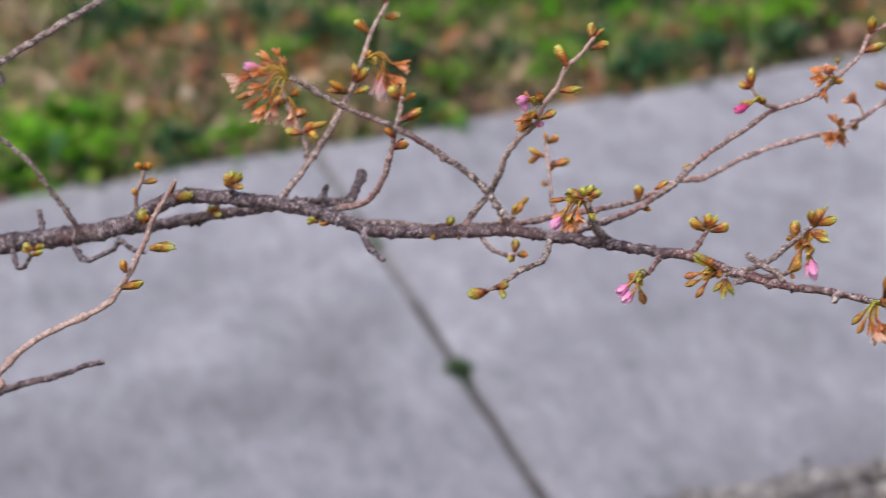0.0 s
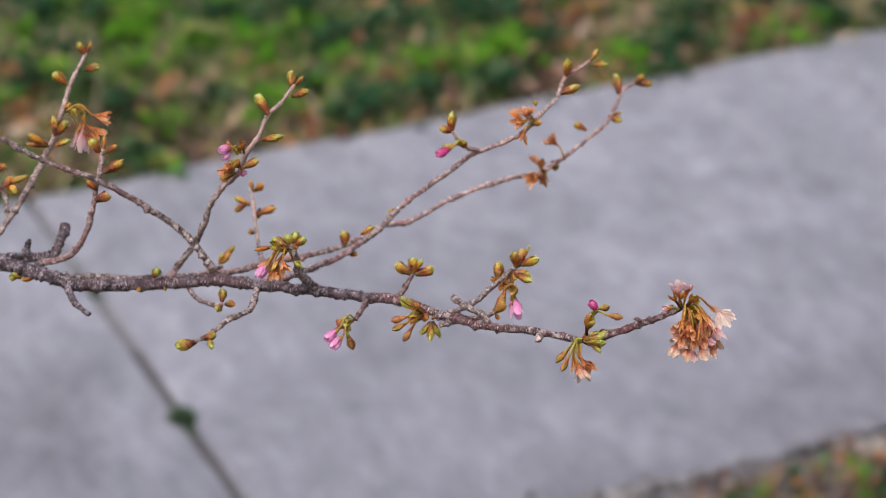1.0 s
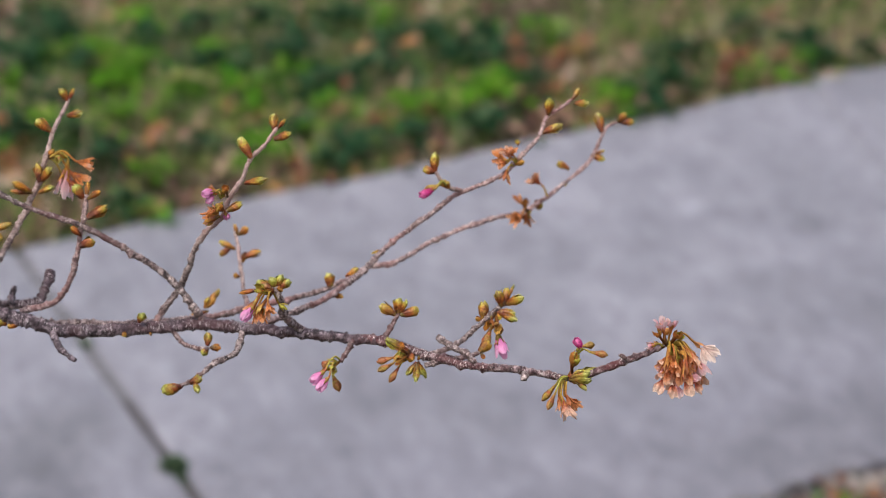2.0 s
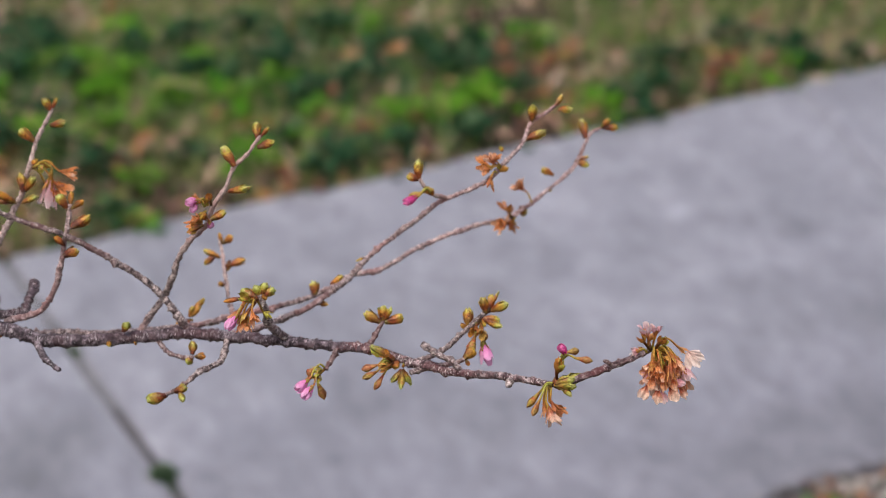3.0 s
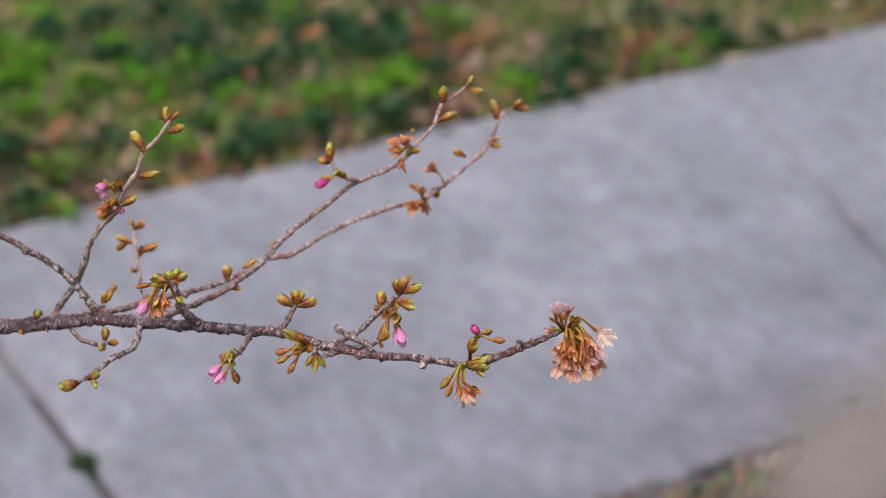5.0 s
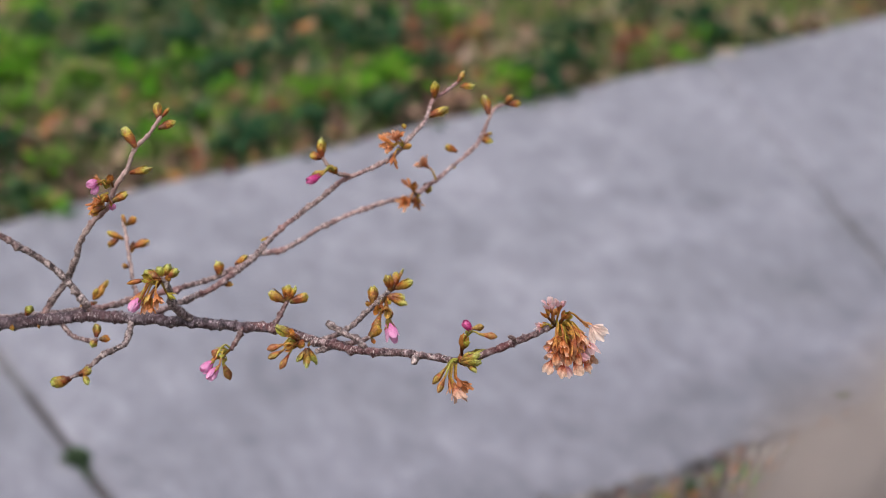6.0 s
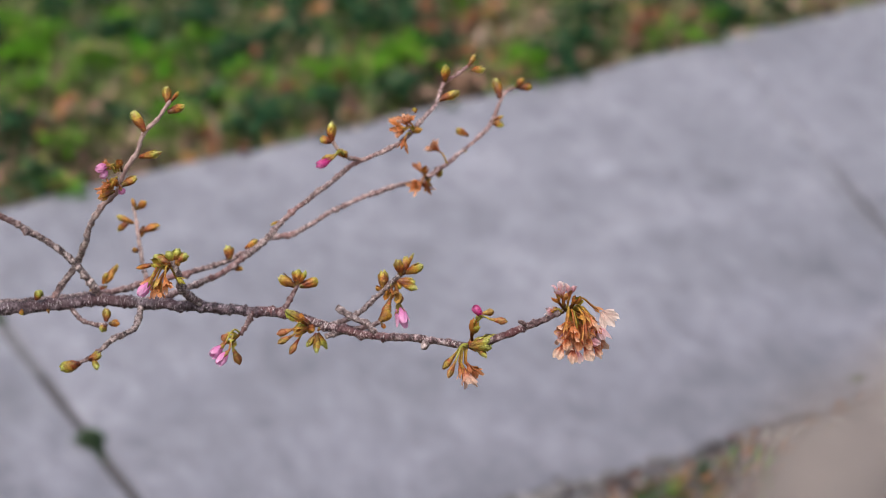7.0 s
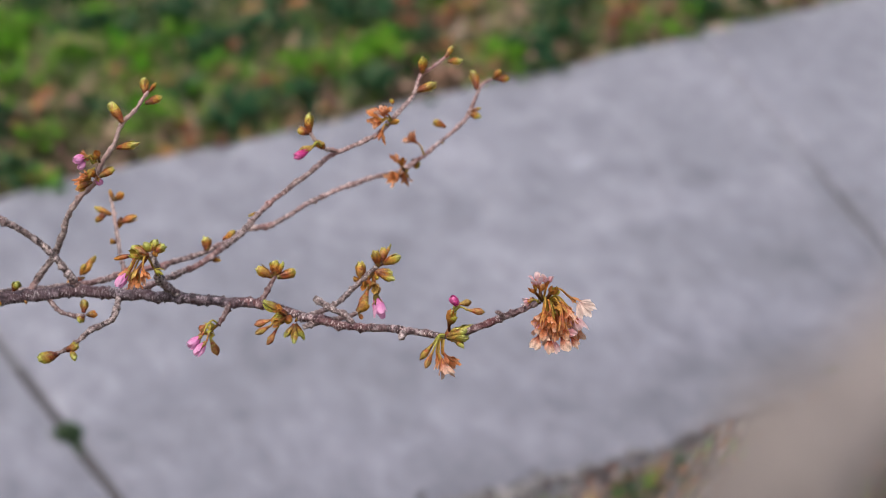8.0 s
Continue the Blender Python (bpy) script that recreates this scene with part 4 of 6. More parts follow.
def joint_tuft(x, y, radius, height, seed, text="small dark green tuft growing from a concrete joint"):
    """A cushion of small leaves sprouting from a joint."""
    rnd = random.Random(seed)
    pieces = []
    for _ in range(int(480 * radius / 0.04)):
        d, a = radius * abs(rnd.gauss(0, 0.5)), rnd.uniform(0, 6.28)
        h = height * max(0.05, 1 - d / radius) * rnd.uniform(0.2, 1)
        v, f = leaf_shape(rnd.uniform(0.006, 0.014), rnd.uniform(0.004, 0.009), 0.3, -0.2, rnd, 2, 3)
        m = Matrix.Translation((d * math.cos(a), d * math.sin(a), h - 0.008)) @ Euler((rnd.gauss(0, 0.5), rnd.uniform(-1, 0.3), a)).to_matrix().to_4x4()
        pieces.append(([m @ q for q in v], f))
    here = Matrix.Translation((x, y, 0))
    ob = put(new("joint_weed"), here)
    tagged(part("foliage", mesh_of("foliage", *joined(pieces), JOINT_LEAF), here, ob), kind="stuff")
    v, f = tube([Vector((0, 0, -0.02)), Vector((0.001, 0, 0)), Vector((0.002, 0.001, height * 0.6))], [0.002, 0.0018, 0.001], 0.004, 6, 0.05, 0, 1)
    part("stem", mesh_of("stem", v, f, GRASS), here, ob)
    return tagged(ob, text, "weed", "joint weeds")


joint_tuft(-0.343, 2.353, 0.024, 0.018, 1)
joint_tuft(-0.507, 2.672, 0.012, 0.004, 2)
joint_tuft(0.688, 2.447, 0.011, 0.009, 3, "small dark green tuft at the crumbled path edge")

# ---------------------------------------------------------------- the cherry tree
tree = put(new("cherry_tree"), Matrix.Translation((-0.98, 0.52, -0.03)))
tagged(tree, "early flowering cherry tree with swelling buds and few pink blossoms", "tree")
TWIG_SEED = [0]


def twig(name, points, radii, mat, label="", parent=tree, rough=0.2, knots=0.0029, step=0.00055, seg=14):
    TWIG_SEED[0] += 1
    if len(radii) == 2 < len(points):
        a, b = radii
        radii = [a + (b - a) * i / (len(points) - 1) for i in range(len(points))]
    o = Vector(points[0])
    v, f = tube(points, radii, step, seg, rough, knots, TWIG_SEED[0])
    me = mesh_of(name, [q - o for q in v], f, MATS[mat])
    rings = (len(v) - 2) // seg
    sides = [(math.cos(2 * math.pi * k / seg), math.sin(2 * math.pi * k / seg)) for k in range(seg)]
    reach, at = [], TWIG_SEED[0] * 3.7
    for i in range(rings):
        at += (v[i * seg] - v[max(0, i - 1) * seg]).length
        reach += [c for x, y in sides for c in (x, y, at)]
    me.attributes.new("bark", "FLOAT_VECTOR", "POINT").data.foreach_set("vector", reach + [0, 0, at, 0, 0, TWIG_SEED[0] * 3.7])
    youth = [i / max(1, rings - 1) for i in range(rings) for _ in range(seg)]
    me.attributes.new("youth", "FLOAT", "POINT").data.foreach_set("value", youth + [1.0, 0.0])
    return part(name, me, Matrix.Translation(o), parent, label)


trunk = twig("trunk", [(-0.98, 0.52, -0.05), (-0.97, 0.53, 0.5), (-0.99, 0.55, 1.0), (-0.96, 0.57, 1.5), (-0.98, 0.6, 2.0)], [0.085, 0.07, 0.066, 0.055, 0.045], "bark", "grey cherry trunk with ringed bark", rough=0.05, knots=0.05, step=0.02, seg=20)
limb = twig("limb", [(-0.9700, 0.5500, 1.0400), (-0.7200, 0.6600, 1.0700), (-0.5000, 0.7450, 1.1050), (-0.3333, 0.8059, 1.1047), (-0.3123, 0.8078, 1.1081), (-0.2904, 0.8068, 1.1126), (-0.2718, 0.8080, 1.1188), (-0.2587, 0.8103, 1.1270), (-0.2480, 0.8105, 1.1315), (-0.2271, 0.8094, 1.1336), (-0.2062, 0.8069, 1.1333), (-0.1905, 0.8041, 1.1323), (-0.1753, 0.8024, 1.1293), (-0.1625, 0.8004, 1.1257), (-0.1453, 0.8020, 1.1244), (-0.1257, 0.8043, 1.1245), (-0.0987, 0.8060, 1.1254), (-0.0807, 0.7975, 1.1288), (-0.0584, 0.7887, 1.1314), (-0.0341, 0.7814, 1.1326), (-0.0197, 0.7773, 1.1335)], [0.00667, 0.00593, 0.00519, 0.00445, 0.00433, 0.00419, 0.00393, 0.00343, 0.00331, 0.00318, 0.00305, 0.00304, 0.00292, 0.00280, 0.00268, 0.00257, 0.00257, 0.00242, 0.00216, 0.00202, 0.00161], "bark", rough=0.09, knots=0.005, seg=18)
twig("side_branch", [(-0.2790, 0.8170, 1.1103), (-0.2631, 0.8214, 1.1099), (-0.2474, 0.8232, 1.1133), (-0.2316, 0.8240, 1.1167), (-0.2185, 0.8242, 1.1191), (-0.2005, 0.8259, 1.1223), (-0.1882, 0.8292, 1.1220), (-0.1737, 0.8318, 1.1205)], [0.00274, 0.00163], "bark")
twig("stub", [(-0.1753, 0.8298, 1.1210), (-0.1738, 0.8404, 1.1237), (-0.1719, 0.8494, 1.1274)], [0.00160, 0.00190], "bark")
twig("stub", [(-0.1868, 0.8274, 1.1229), (-0.1867, 0.8311, 1.1254), (-0.1859, 0.8339, 1.1284)], [0.00162, 0.00100], "bark")
twig_a = twig("twig", [(-0.1696, 0.8119, 1.1217), (-0.1549, 0.8192, 1.1184), (-0.1378, 0.8206, 1.1168), (-0.1136, 0.8266, 1.1152), (-0.0979, 0.8318, 1.1143), (-0.0846, 0.8395, 1.1138), (-0.0673, 0.8466, 1.1142), (-0.0548, 0.8516, 1.1150), (-0.0422, 0.8575, 1.1173), (-0.0308, 0.8659, 1.1201), (-0.0167, 0.8710, 1.1210), (-0.0011, 0.8806, 1.1260), (0.0146, 0.8891, 1.1290), (0.0305, 0.8959, 1.1309), (0.0412, 0.8996, 1.1314), (0.0532, 0.9051, 1.1370), (0.0626, 0.9104, 1.1425), (0.0733, 0.9167, 1.1498), (0.0781, 0.9213, 1.1580), (0.0818, 0.9254, 1.1634), (0.0880, 0.9279, 1.1658)], [0.00138, 0.00075], "rose")
twig_b = twig("twig", [(-0.0833, 0.7993, 1.1278), (-0.0721, 0.8108, 1.1239), (-0.0630, 0.8213, 1.1222), (-0.0535, 0.8301, 1.1215), (-0.0438, 0.8371, 1.1239), (-0.0338, 0.8424, 1.1293), (-0.0238, 0.8474, 1.1382), (-0.0137, 0.8498, 1.1467), (-0.0012, 0.8515, 1.1559), (0.0088, 0.8535, 1.1637), (0.0213, 0.8551, 1.1686), (0.0313, 0.8575, 1.1730), (0.0387, 0.8603, 1.1801), (0.0461, 0.8642, 1.1871), (0.0499, 0.8695, 1.1946), (0.0562, 0.8725, 1.1979), (0.0627, 0.8748, 1.2021)], [0.00136, 0.00070], "rose")
twig("twig", [(-0.0986, 0.8059, 1.1253), (-0.1064, 0.8071, 1.1379), (-0.1135, 0.8077, 1.1471), (-0.1253, 0.8069, 1.1581), (-0.1372, 0.8067, 1.1660), (-0.1514, 0.8068, 1.1744), (-0.1633, 0.8069, 1.1785), (-0.1752, 0.8075, 1.1837), (-0.1870, 0.8078, 1.1906), (-0.1934, 0.8077, 1.1945)], [0.00147, 0.00081], "mid")
twig_u = twig("twig", [(-0.1213, 0.8067, 1.1246), (-0.1149, 0.8124, 1.1324), (-0.1090, 0.8120, 1.1416), (-0.1047, 0.8074, 1.1525), (-0.1011, 0.8047, 1.1636), (-0.0951, 0.8035, 1.1725), (-0.0888, 0.8028, 1.1796), (-0.0849, 0.8033, 1.1887), (-0.0800, 0.8050, 1.1958), (-0.0764, 0.8072, 1.2039), (-0.0704, 0.8083, 1.2099), (-0.0669, 0.8108, 1.2144), (-0.0651, 0.8119, 1.2165)], [0.00137, 0.00060], "young")
twig_w = twig("twig", [(-0.1782, 0.8060, 1.1317), (-0.1643, 0.8059, 1.1357), (-0.1563, 0.8055, 1.1452), (-0.1522, 0.8065, 1.1573), (-0.1495, 0.8089, 1.1698), (-0.1474, 0.8109, 1.1797), (-0.1467, 0.8126, 1.1848)], [0.00126, 0.00077], "rose")
twig_x = twig("twig", [(-0.2014, 0.8063, 1.1353), (-0.1924, 0.8171, 1.1446), (-0.1852, 0.8274, 1.1536), (-0.1793, 0.8386, 1.1621), (-0.1738, 0.8457, 1.1728), (-0.1699, 0.8478, 1.1830), (-0.1682, 0.8500, 1.1890), (-0.1661, 0.8535, 1.1956), (-0.1636, 0.8559, 1.1999), (-0.1609, 0.8583, 1.2043), (-0.1595, 0.8603, 1.2077)], [0.00140, 0.00065], "young")
twig_y = twig("twig", [(-0.1910, 0.8194, 1.1468), (-0.1934, 0.8273, 1.1518), (-0.1973, 0.8337, 1.1567), (-0.2017, 0.8389, 1.1623), (-0.2058, 0.8441, 1.1679), (-0.2067, 0.8441, 1.1721)], [0.00093, 0.00071], "young")
twig_z = twig("twig", [(-0.0834, 0.8399, 1.1144), (-0.0868, 0.8572, 1.1148), (-0.0891, 0.8692, 1.1199), (-0.0908, 0.8798, 1.1245), (-0.0929, 0.8884, 1.1297)], [0.00087, 0.00062], "young")
twig_p = twig("spur", [(-0.0554, 0.7880, 1.1322), (-0.0612, 0.7815, 1.1431), (-0.0639, 0.7796, 1.1521), (-0.0653, 0.7801, 1.1591)], [0.00144, 0.00111], "mid")
twig_q = twig("twig", [(-0.0817, 0.7971, 1.1280), (-0.0829, 0.7867, 1.1257), (-0.0849, 0.7815, 1.1247), (-0.0923, 0.7764, 1.1238), (-0.0969, 0.7728, 1.1213), (-0.1027, 0.7701, 1.1184), (-0.1077, 0.7682, 1.1171)], [0.00125, 0.00071], "mid")
twig_r = twig("spur", [(-0.1127, 0.8035, 1.1231), (-0.1078, 0.7976, 1.1207), (-0.1021, 0.7941, 1.1206), (-0.0963, 0.7923, 1.1214)], [0.00105, 0.00083], "mid")
twig("stub", [(-0.1643, 0.8003, 1.1255), (-0.1596, 0.7885, 1.1249), (-0.1554, 0.7819, 1.1253), (-0.1509, 0.7770, 1.1247)], [0.00145, 0.00065], "bark")
twig_t = twig("spur", [(-0.0341, 0.7814, 1.1326), (-0.0359, 0.7777, 1.1301), (-0.0391, 0.7734, 1.1266)], [0.00113, 0.00092], "mid")
twig_trio = twig("spur", [(-0.0226, 0.7785, 1.1336), (-0.0188, 0.7803, 1.1370), (-0.0165, 0.7833, 1.1402), (-0.0149, 0.7858, 1.1426)], [0.00102, 0.00092], "mid")
twig_up = twig("twig", [(-0.0073, 0.7709, 1.1323), (-0.0007, 0.7724, 1.1308), (0.0087, 0.7767, 1.1325), (0.0171, 0.7834, 1.1363), (0.0242, 0.7891, 1.1404), (0.0293, 0.7928, 1.1430)], [0.00111, 0.00087], "mid")
twig_up2 = twig("spur", [(-0.0035, 0.7641, 1.1304), (0.0040, 0.7668, 1.1312), (0.0134, 0.7692, 1.1313), (0.0191, 0.7709, 1.1324)], [0.00121, 0.00076], "mid")
twig("stub", [(0.0184, 0.7586, 1.1328), (0.0137, 0.7602, 1.1378), (0.0074, 0.7629, 1.1405), (0.0016, 0.7665, 1.1429)], [0.00120, 0.00130], "mid")
twig("knob", [(0.0368, 0.7475, 1.1376), (0.0369, 0.7441, 1.1376), (0.0369, 0.7425, 1.1367)], [0.00109, 0.00128], "mid")
twig("knob", [(0.0768, 0.7328, 1.1523), (0.0750, 0.7317, 1.1545), (0.0736, 0.7311, 1.1554)], [0.00087, 0.00058], "mid")
twig("twig", [(-0.2911, 0.8043, 1.1122), (-0.2971, 0.8012, 1.1271), (-0.3037, 0.8015, 1.1381), (-0.3108, 0.8021, 1.1493), (-0.3178, 0.8027, 1.1566), (-0.3250, 0.8034, 1.1620), (-0.3390, 0.8028, 1.1713)], [0.00106, 0.00082], "mid")
twig("twig", [(-0.2952, 0.7982, 1.1115), (-0.2884, 0.7895, 1.1103), (-0.2839, 0.7876, 1.1109), (-0.2762, 0.7933, 1.1129), (-0.2748, 0.8014, 1.1131)], [0.00110, 0.00098], "bark")
twig("twig", [(-0.2746, 0.8011, 1.1145), (-0.2665, 0.7936, 1.1135), (-0.2597, 0.7914, 1.1135)], [0.00098, 0.00073], "bark")
twig_l4 = twig("spur", [(-0.3247, 0.8008, 1.1058), (-0.3203, 0.7923, 1.1029), (-0.3165, 0.7904, 1.1036), (-0.3124, 0.7915, 1.1097)], [0.00111, 0.00097], "bark")
twig("stub", [(-0.3161, 0.8174, 1.1049), (-0.3180, 0.8245, 1.1073), (-0.3200, 0.8296, 1.1103)], [0.00112, 0.00088], "bark")
twig_l6 = twig("spur", [(-0.2651, 0.8016, 1.1278), (-0.2643, 0.8009, 1.1369), (-0.2605, 0.8002, 1.1460), (-0.2596, 0.8005, 1.1506)], [0.00073, 0.00062], "young")
twig_l7 = twig("spur", [(-0.2229, 0.8062, 1.1362), (-0.2224, 0.8056, 1.1413), (-0.2215, 0.8055, 1.1452)], [0.00115, 0.00083], "mid")
twig_l8 = twig("twig", [(-0.2511, 0.8171, 1.1145), (-0.2434, 0.8133, 1.1180), (-0.2379, 0.8105, 1.1234), (-0.2328, 0.8097, 1.1259)], [0.00085, 0.00063], "mid")
twig_f = twig("twig", [(-0.9700, 0.5400, 0.8000), (-0.7000, 0.6200, 0.9000), (-0.4800, 0.6800, 0.9850), (-0.3248, 0.7200, 1.0736), (-0.3105, 0.7281, 1.0881), (-0.2986, 0.7342, 1.0993), (-0.2841, 0.7386, 1.1071), (-0.2672, 0.7427, 1.1145), (-0.2587, 0.7461, 1.1227), (-0.2527, 0.7505, 1.1327), (-0.2476, 0.7551, 1.1430), (-0.2442, 0.7575, 1.1514), (-0.2386, 0.7604, 1.1609), (-0.2345, 0.7619, 1.1676)], [0.00209, 0.00186, 0.00163, 0.00139, 0.00133, 0.00127, 0.00121, 0.00115, 0.00109, 0.00103, 0.00097, 0.00091, 0.00085, 0.00079], "young")
twig("dead_twig", [(-0.3224, 0.7211, 1.0757), (-0.3288, 0.7694, 1.0493), (-0.3132, 0.7722, 1.0543), (-0.2996, 0.7723, 1.0586), (-0.2890, 0.7738, 1.0635), (-0.2792, 0.7742, 1.0661)], [0.00148, 0.00098], "bark")
twig("twig", [(-0.9600, 0.5700, 1.3000), (-0.7000, 0.6800, 1.2500), (-0.4800, 0.7500, 1.2350), (-0.3360, 0.8010, 1.1886), (-0.3212, 0.8053, 1.1964), (-0.3081, 0.8145, 1.2025), (-0.2949, 0.8236, 1.2088), (-0.2792, 0.8335, 1.2162), (-0.2683, 0.8423, 1.2218)], [0.00228, 0.00202, 0.00177, 0.00152, 0.00146, 0.00140, 0.00135, 0.00130, 0.00124], "mid")
twig_sp1 = twig("spur", [(0.0128, 0.8537, 1.1661), (0.0057, 0.8501, 1.1699), (0.0025, 0.8500, 1.1738), (0.0007, 0.8505, 1.1768)], [0.00075, 0.00064], "young")
branch_end = twig("branch_end", [(-0.0341, 0.7814, 1.1326), (-0.0197, 0.7773, 1.1335), (-0.0054, 0.7699, 1.1326), (0.0040, 0.7654, 1.1327), (0.0156, 0.7588, 1.1332), (0.0339, 0.7496, 1.1372), (0.0516, 0.7380, 1.1410), (0.0605, 0.7357, 1.1430), (0.0692, 0.7348, 1.1476), (0.0802, 0.7341, 1.1526), (0.0912, 0.7346, 1.1576)], [0.00202, 0.00190, 0.00182, 0.00176, 0.00163, 0.00144, 0.00125, 0.00124, 0.00130, 0.00135, 0.00101], "tip", rough=0.16, knots=0.0036, seg=14)
twig("limb", [(-0.9500, 0.5000, 1.0200), (-0.6000, 0.3200, 1.1200), (-0.2500, 0.2000, 1.2800), (-0.0270, 0.1103, 1.4282), (0.0432, 0.1359, 1.4950), (0.0585, 0.1433, 1.5084), (0.1292, 0.1777, 1.5702), (0.2705, 0.2664, 1.7439)], [0.03, 0.026, 0.022, 0.0058, 0.0055, 0.0055, 0.0053, 0.0038], "pale", "thick pale brown cherry limb", rough=0.05, knots=0.02, step=0.004, seg=20)

bud(twig_x, (-0.1600, 0.8598, 1.2068), (-0.1629, 0.8608, 1.2122), 0.0035, "m")
bud(twig_x, (-0.1598, 0.8598, 1.2068), (-0.1571, 0.8622, 1.2117), 0.0019, "m")
bud(twig_x, (-0.1600, 0.8565, 1.2010), (-0.1529, 0.8561, 1.2026), 0.0035, "m")
bud(twig_x, (-0.1671, 0.8533, 1.1952), (-0.1740, 0.8558, 1.1997), 0.0045, "m")
bud(twig_x, (-0.1721, 0.8425, 1.1757), (-0.1729, 0.8468, 1.1831), 0.0040, "m")
bud(twig_x, (-0.1709, 0.8427, 1.1761), (-0.1669, 0.8433, 1.1830), 0.0035, "m")
bud(twig_x, (-0.1758, 0.8404, 1.1720), (-0.1838, 0.8387, 1.1778), 0.0037, "o")
bud(twig_x, (-0.1752, 0.8402, 1.1715), (-0.1857, 0.8423, 1.1715), 0.0025, "o")
bud(twig_x, (-0.1723, 0.8402, 1.1717), (-0.1656, 0.8400, 1.1748), 0.0028, "m")
bud(twig_x, (-0.1679, 0.8476, 1.1848), (-0.1658, 0.8485, 1.1892), 0.0030, "o")
bud(twig_x, (-0.1675, 0.8478, 1.1852), (-0.1596, 0.8503, 1.1846), 0.0025, "o")
bud(twig_w, (-0.1479, 0.8119, 1.1835), (-0.1521, 0.8140, 1.1886), 0.0043, "m")
bud(twig_w, (-0.1467, 0.8120, 1.1837), (-0.1460, 0.8167, 1.1894), 0.0025, "o")
bud(twig_w, (-0.1462, 0.8117, 1.1831), (-0.1404, 0.8130, 1.1868), 0.0028, "o")
bud(twig_w, (-0.1461, 0.8079, 1.1762), (-0.1379, 0.8103, 1.1801), 0.0045, "m")
bud(twig_w, (-0.1489, 0.8041, 1.1696), (-0.1532, 0.8043, 1.1740), 0.0030, "o")
bud(twig_w, (-0.1494, 0.8021, 1.1658), (-0.1432, 0.8036, 1.1682), 0.0043, "m")
bud(twig_u, (-0.0661, 0.8121, 1.2148), (-0.0672, 0.8172, 1.2207), 0.0035, "m")
bud(twig_u, (-0.0651, 0.8125, 1.2154), (-0.0616, 0.8143, 1.2193), 0.0016, "m")
bud(twig_u, (-0.0663, 0.8104, 1.2118), (-0.0593, 0.8124, 1.2137), 0.0035, "m")
bud(twig_u, (-0.0758, 0.8067, 1.2051), (-0.0811, 0.8116, 1.2127), 0.0042, "m")
bud(twig_u, (-0.0781, 0.8016, 1.1959), (-0.0694, 0.7994, 1.1991), 0.0035, "m")
bud(twig_u, (-0.0858, 0.7960, 1.1858), (-0.0798, 0.7984, 1.1883), 0.0035, "m")
bud(twig_u, (-0.0891, 0.7949, 1.1837), (-0.0954, 0.7940, 1.1823), 0.0034, "o")
bud(twig_u, (-0.0874, 0.7960, 1.1858), (-0.0906, 0.7966, 1.1889), 0.0039, "o")
bud(twig_u, (-0.0884, 0.7991, 1.1913), (-0.0854, 0.7992, 1.1958), 0.0025, "o")
bud(twig_z, (-0.0906, 0.8818, 1.1282), (-0.0928, 0.8857, 1.1326), 0.0022, "o")
bud(twig_z, (-0.0901, 0.8821, 1.1287), (-0.0856, 0.8833, 1.1319), 0.0038, "o")
bud(twig_z, (-0.0921, 0.8789, 1.1229), (-0.1001, 0.8815, 1.1259), 0.0033, "o")
bud(twig_z, (-0.0940, 0.8793, 1.1236), (-0.0993, 0.8786, 1.1195), 0.0031, "m")
bud(twig_z, (-0.0887, 0.8769, 1.1193), (-0.0796, 0.8794, 1.1221), 0.0038, "o")
bud(twig_z, (-0.0874, 0.8782, 1.1216), (-0.0891, 0.8768, 1.1164), 0.0033, "o")
bud(twig_z, (-0.0900, 0.8726, 1.1115), (-0.0931, 0.8726, 1.1127), 0.0027, "o")
bud(twig_a, (-0.1015, 0.8362, 1.1161), (-0.0976, 0.8398, 1.1205), 0.0037, "o")
bud(twig_a, (-0.1025, 0.8362, 1.1161), (-0.1004, 0.8381, 1.1208), 0.0027, "o")
bud(twig_a, (-0.1025, 0.8362, 1.1161), (-0.0957, 0.8430, 1.1225), 0.0029, "o")
bud(twig_a, (-0.1010, 0.8355, 1.1148), (-0.1092, 0.8359, 1.1119), 0.0029, "o")
bud(limb, (-0.1268, 0.8020, 1.1287), (-0.1249, 0.8026, 1.1331), 0.0036, "g")
bud(limb, (-0.1838, 0.8015, 1.1277), (-0.1878, 0.8010, 1.1302), 0.0032, "g")
bud(limb, (-0.1796, 0.8016, 1.1279), (-0.1835, 0.8000, 1.1275), 0.0031, "o")
bud(limb, (-0.1331, 0.8000, 1.1250), (-0.1332, 0.7994, 1.1225), 0.0023, "o")
bud(limb, (-0.1212, 0.7997, 1.1244), (-0.1224, 0.7993, 1.1241), 0.0020, "o")
bud(twig_b, (-0.0464, 0.8408, 1.1244), (-0.0470, 0.8440, 1.1298), 0.0045, "m")
bud(twig_b, (-0.0454, 0.8391, 1.1213), (-0.0403, 0.8375, 1.1208), 0.0029, "o")
bud(twig_b, (-0.0394, 0.8431, 1.1284), (-0.0333, 0.8446, 1.1322), 0.0029, "o")
bud(twig_b, (-0.0238, 0.8489, 1.1389), (-0.0283, 0.8473, 1.1377), 0.0013, "o")
bud(twig_p, (-0.0653, 0.7796, 1.1583), (-0.0672, 0.7810, 1.1628), 0.0037, "g")
bud(twig_p, (-0.0644, 0.7798, 1.1587), (-0.0633, 0.7823, 1.1633), 0.0042, "g")
bud(twig_p, (-0.0637, 0.7797, 1.1585), (-0.0595, 0.7812, 1.1612), 0.0037, "g")
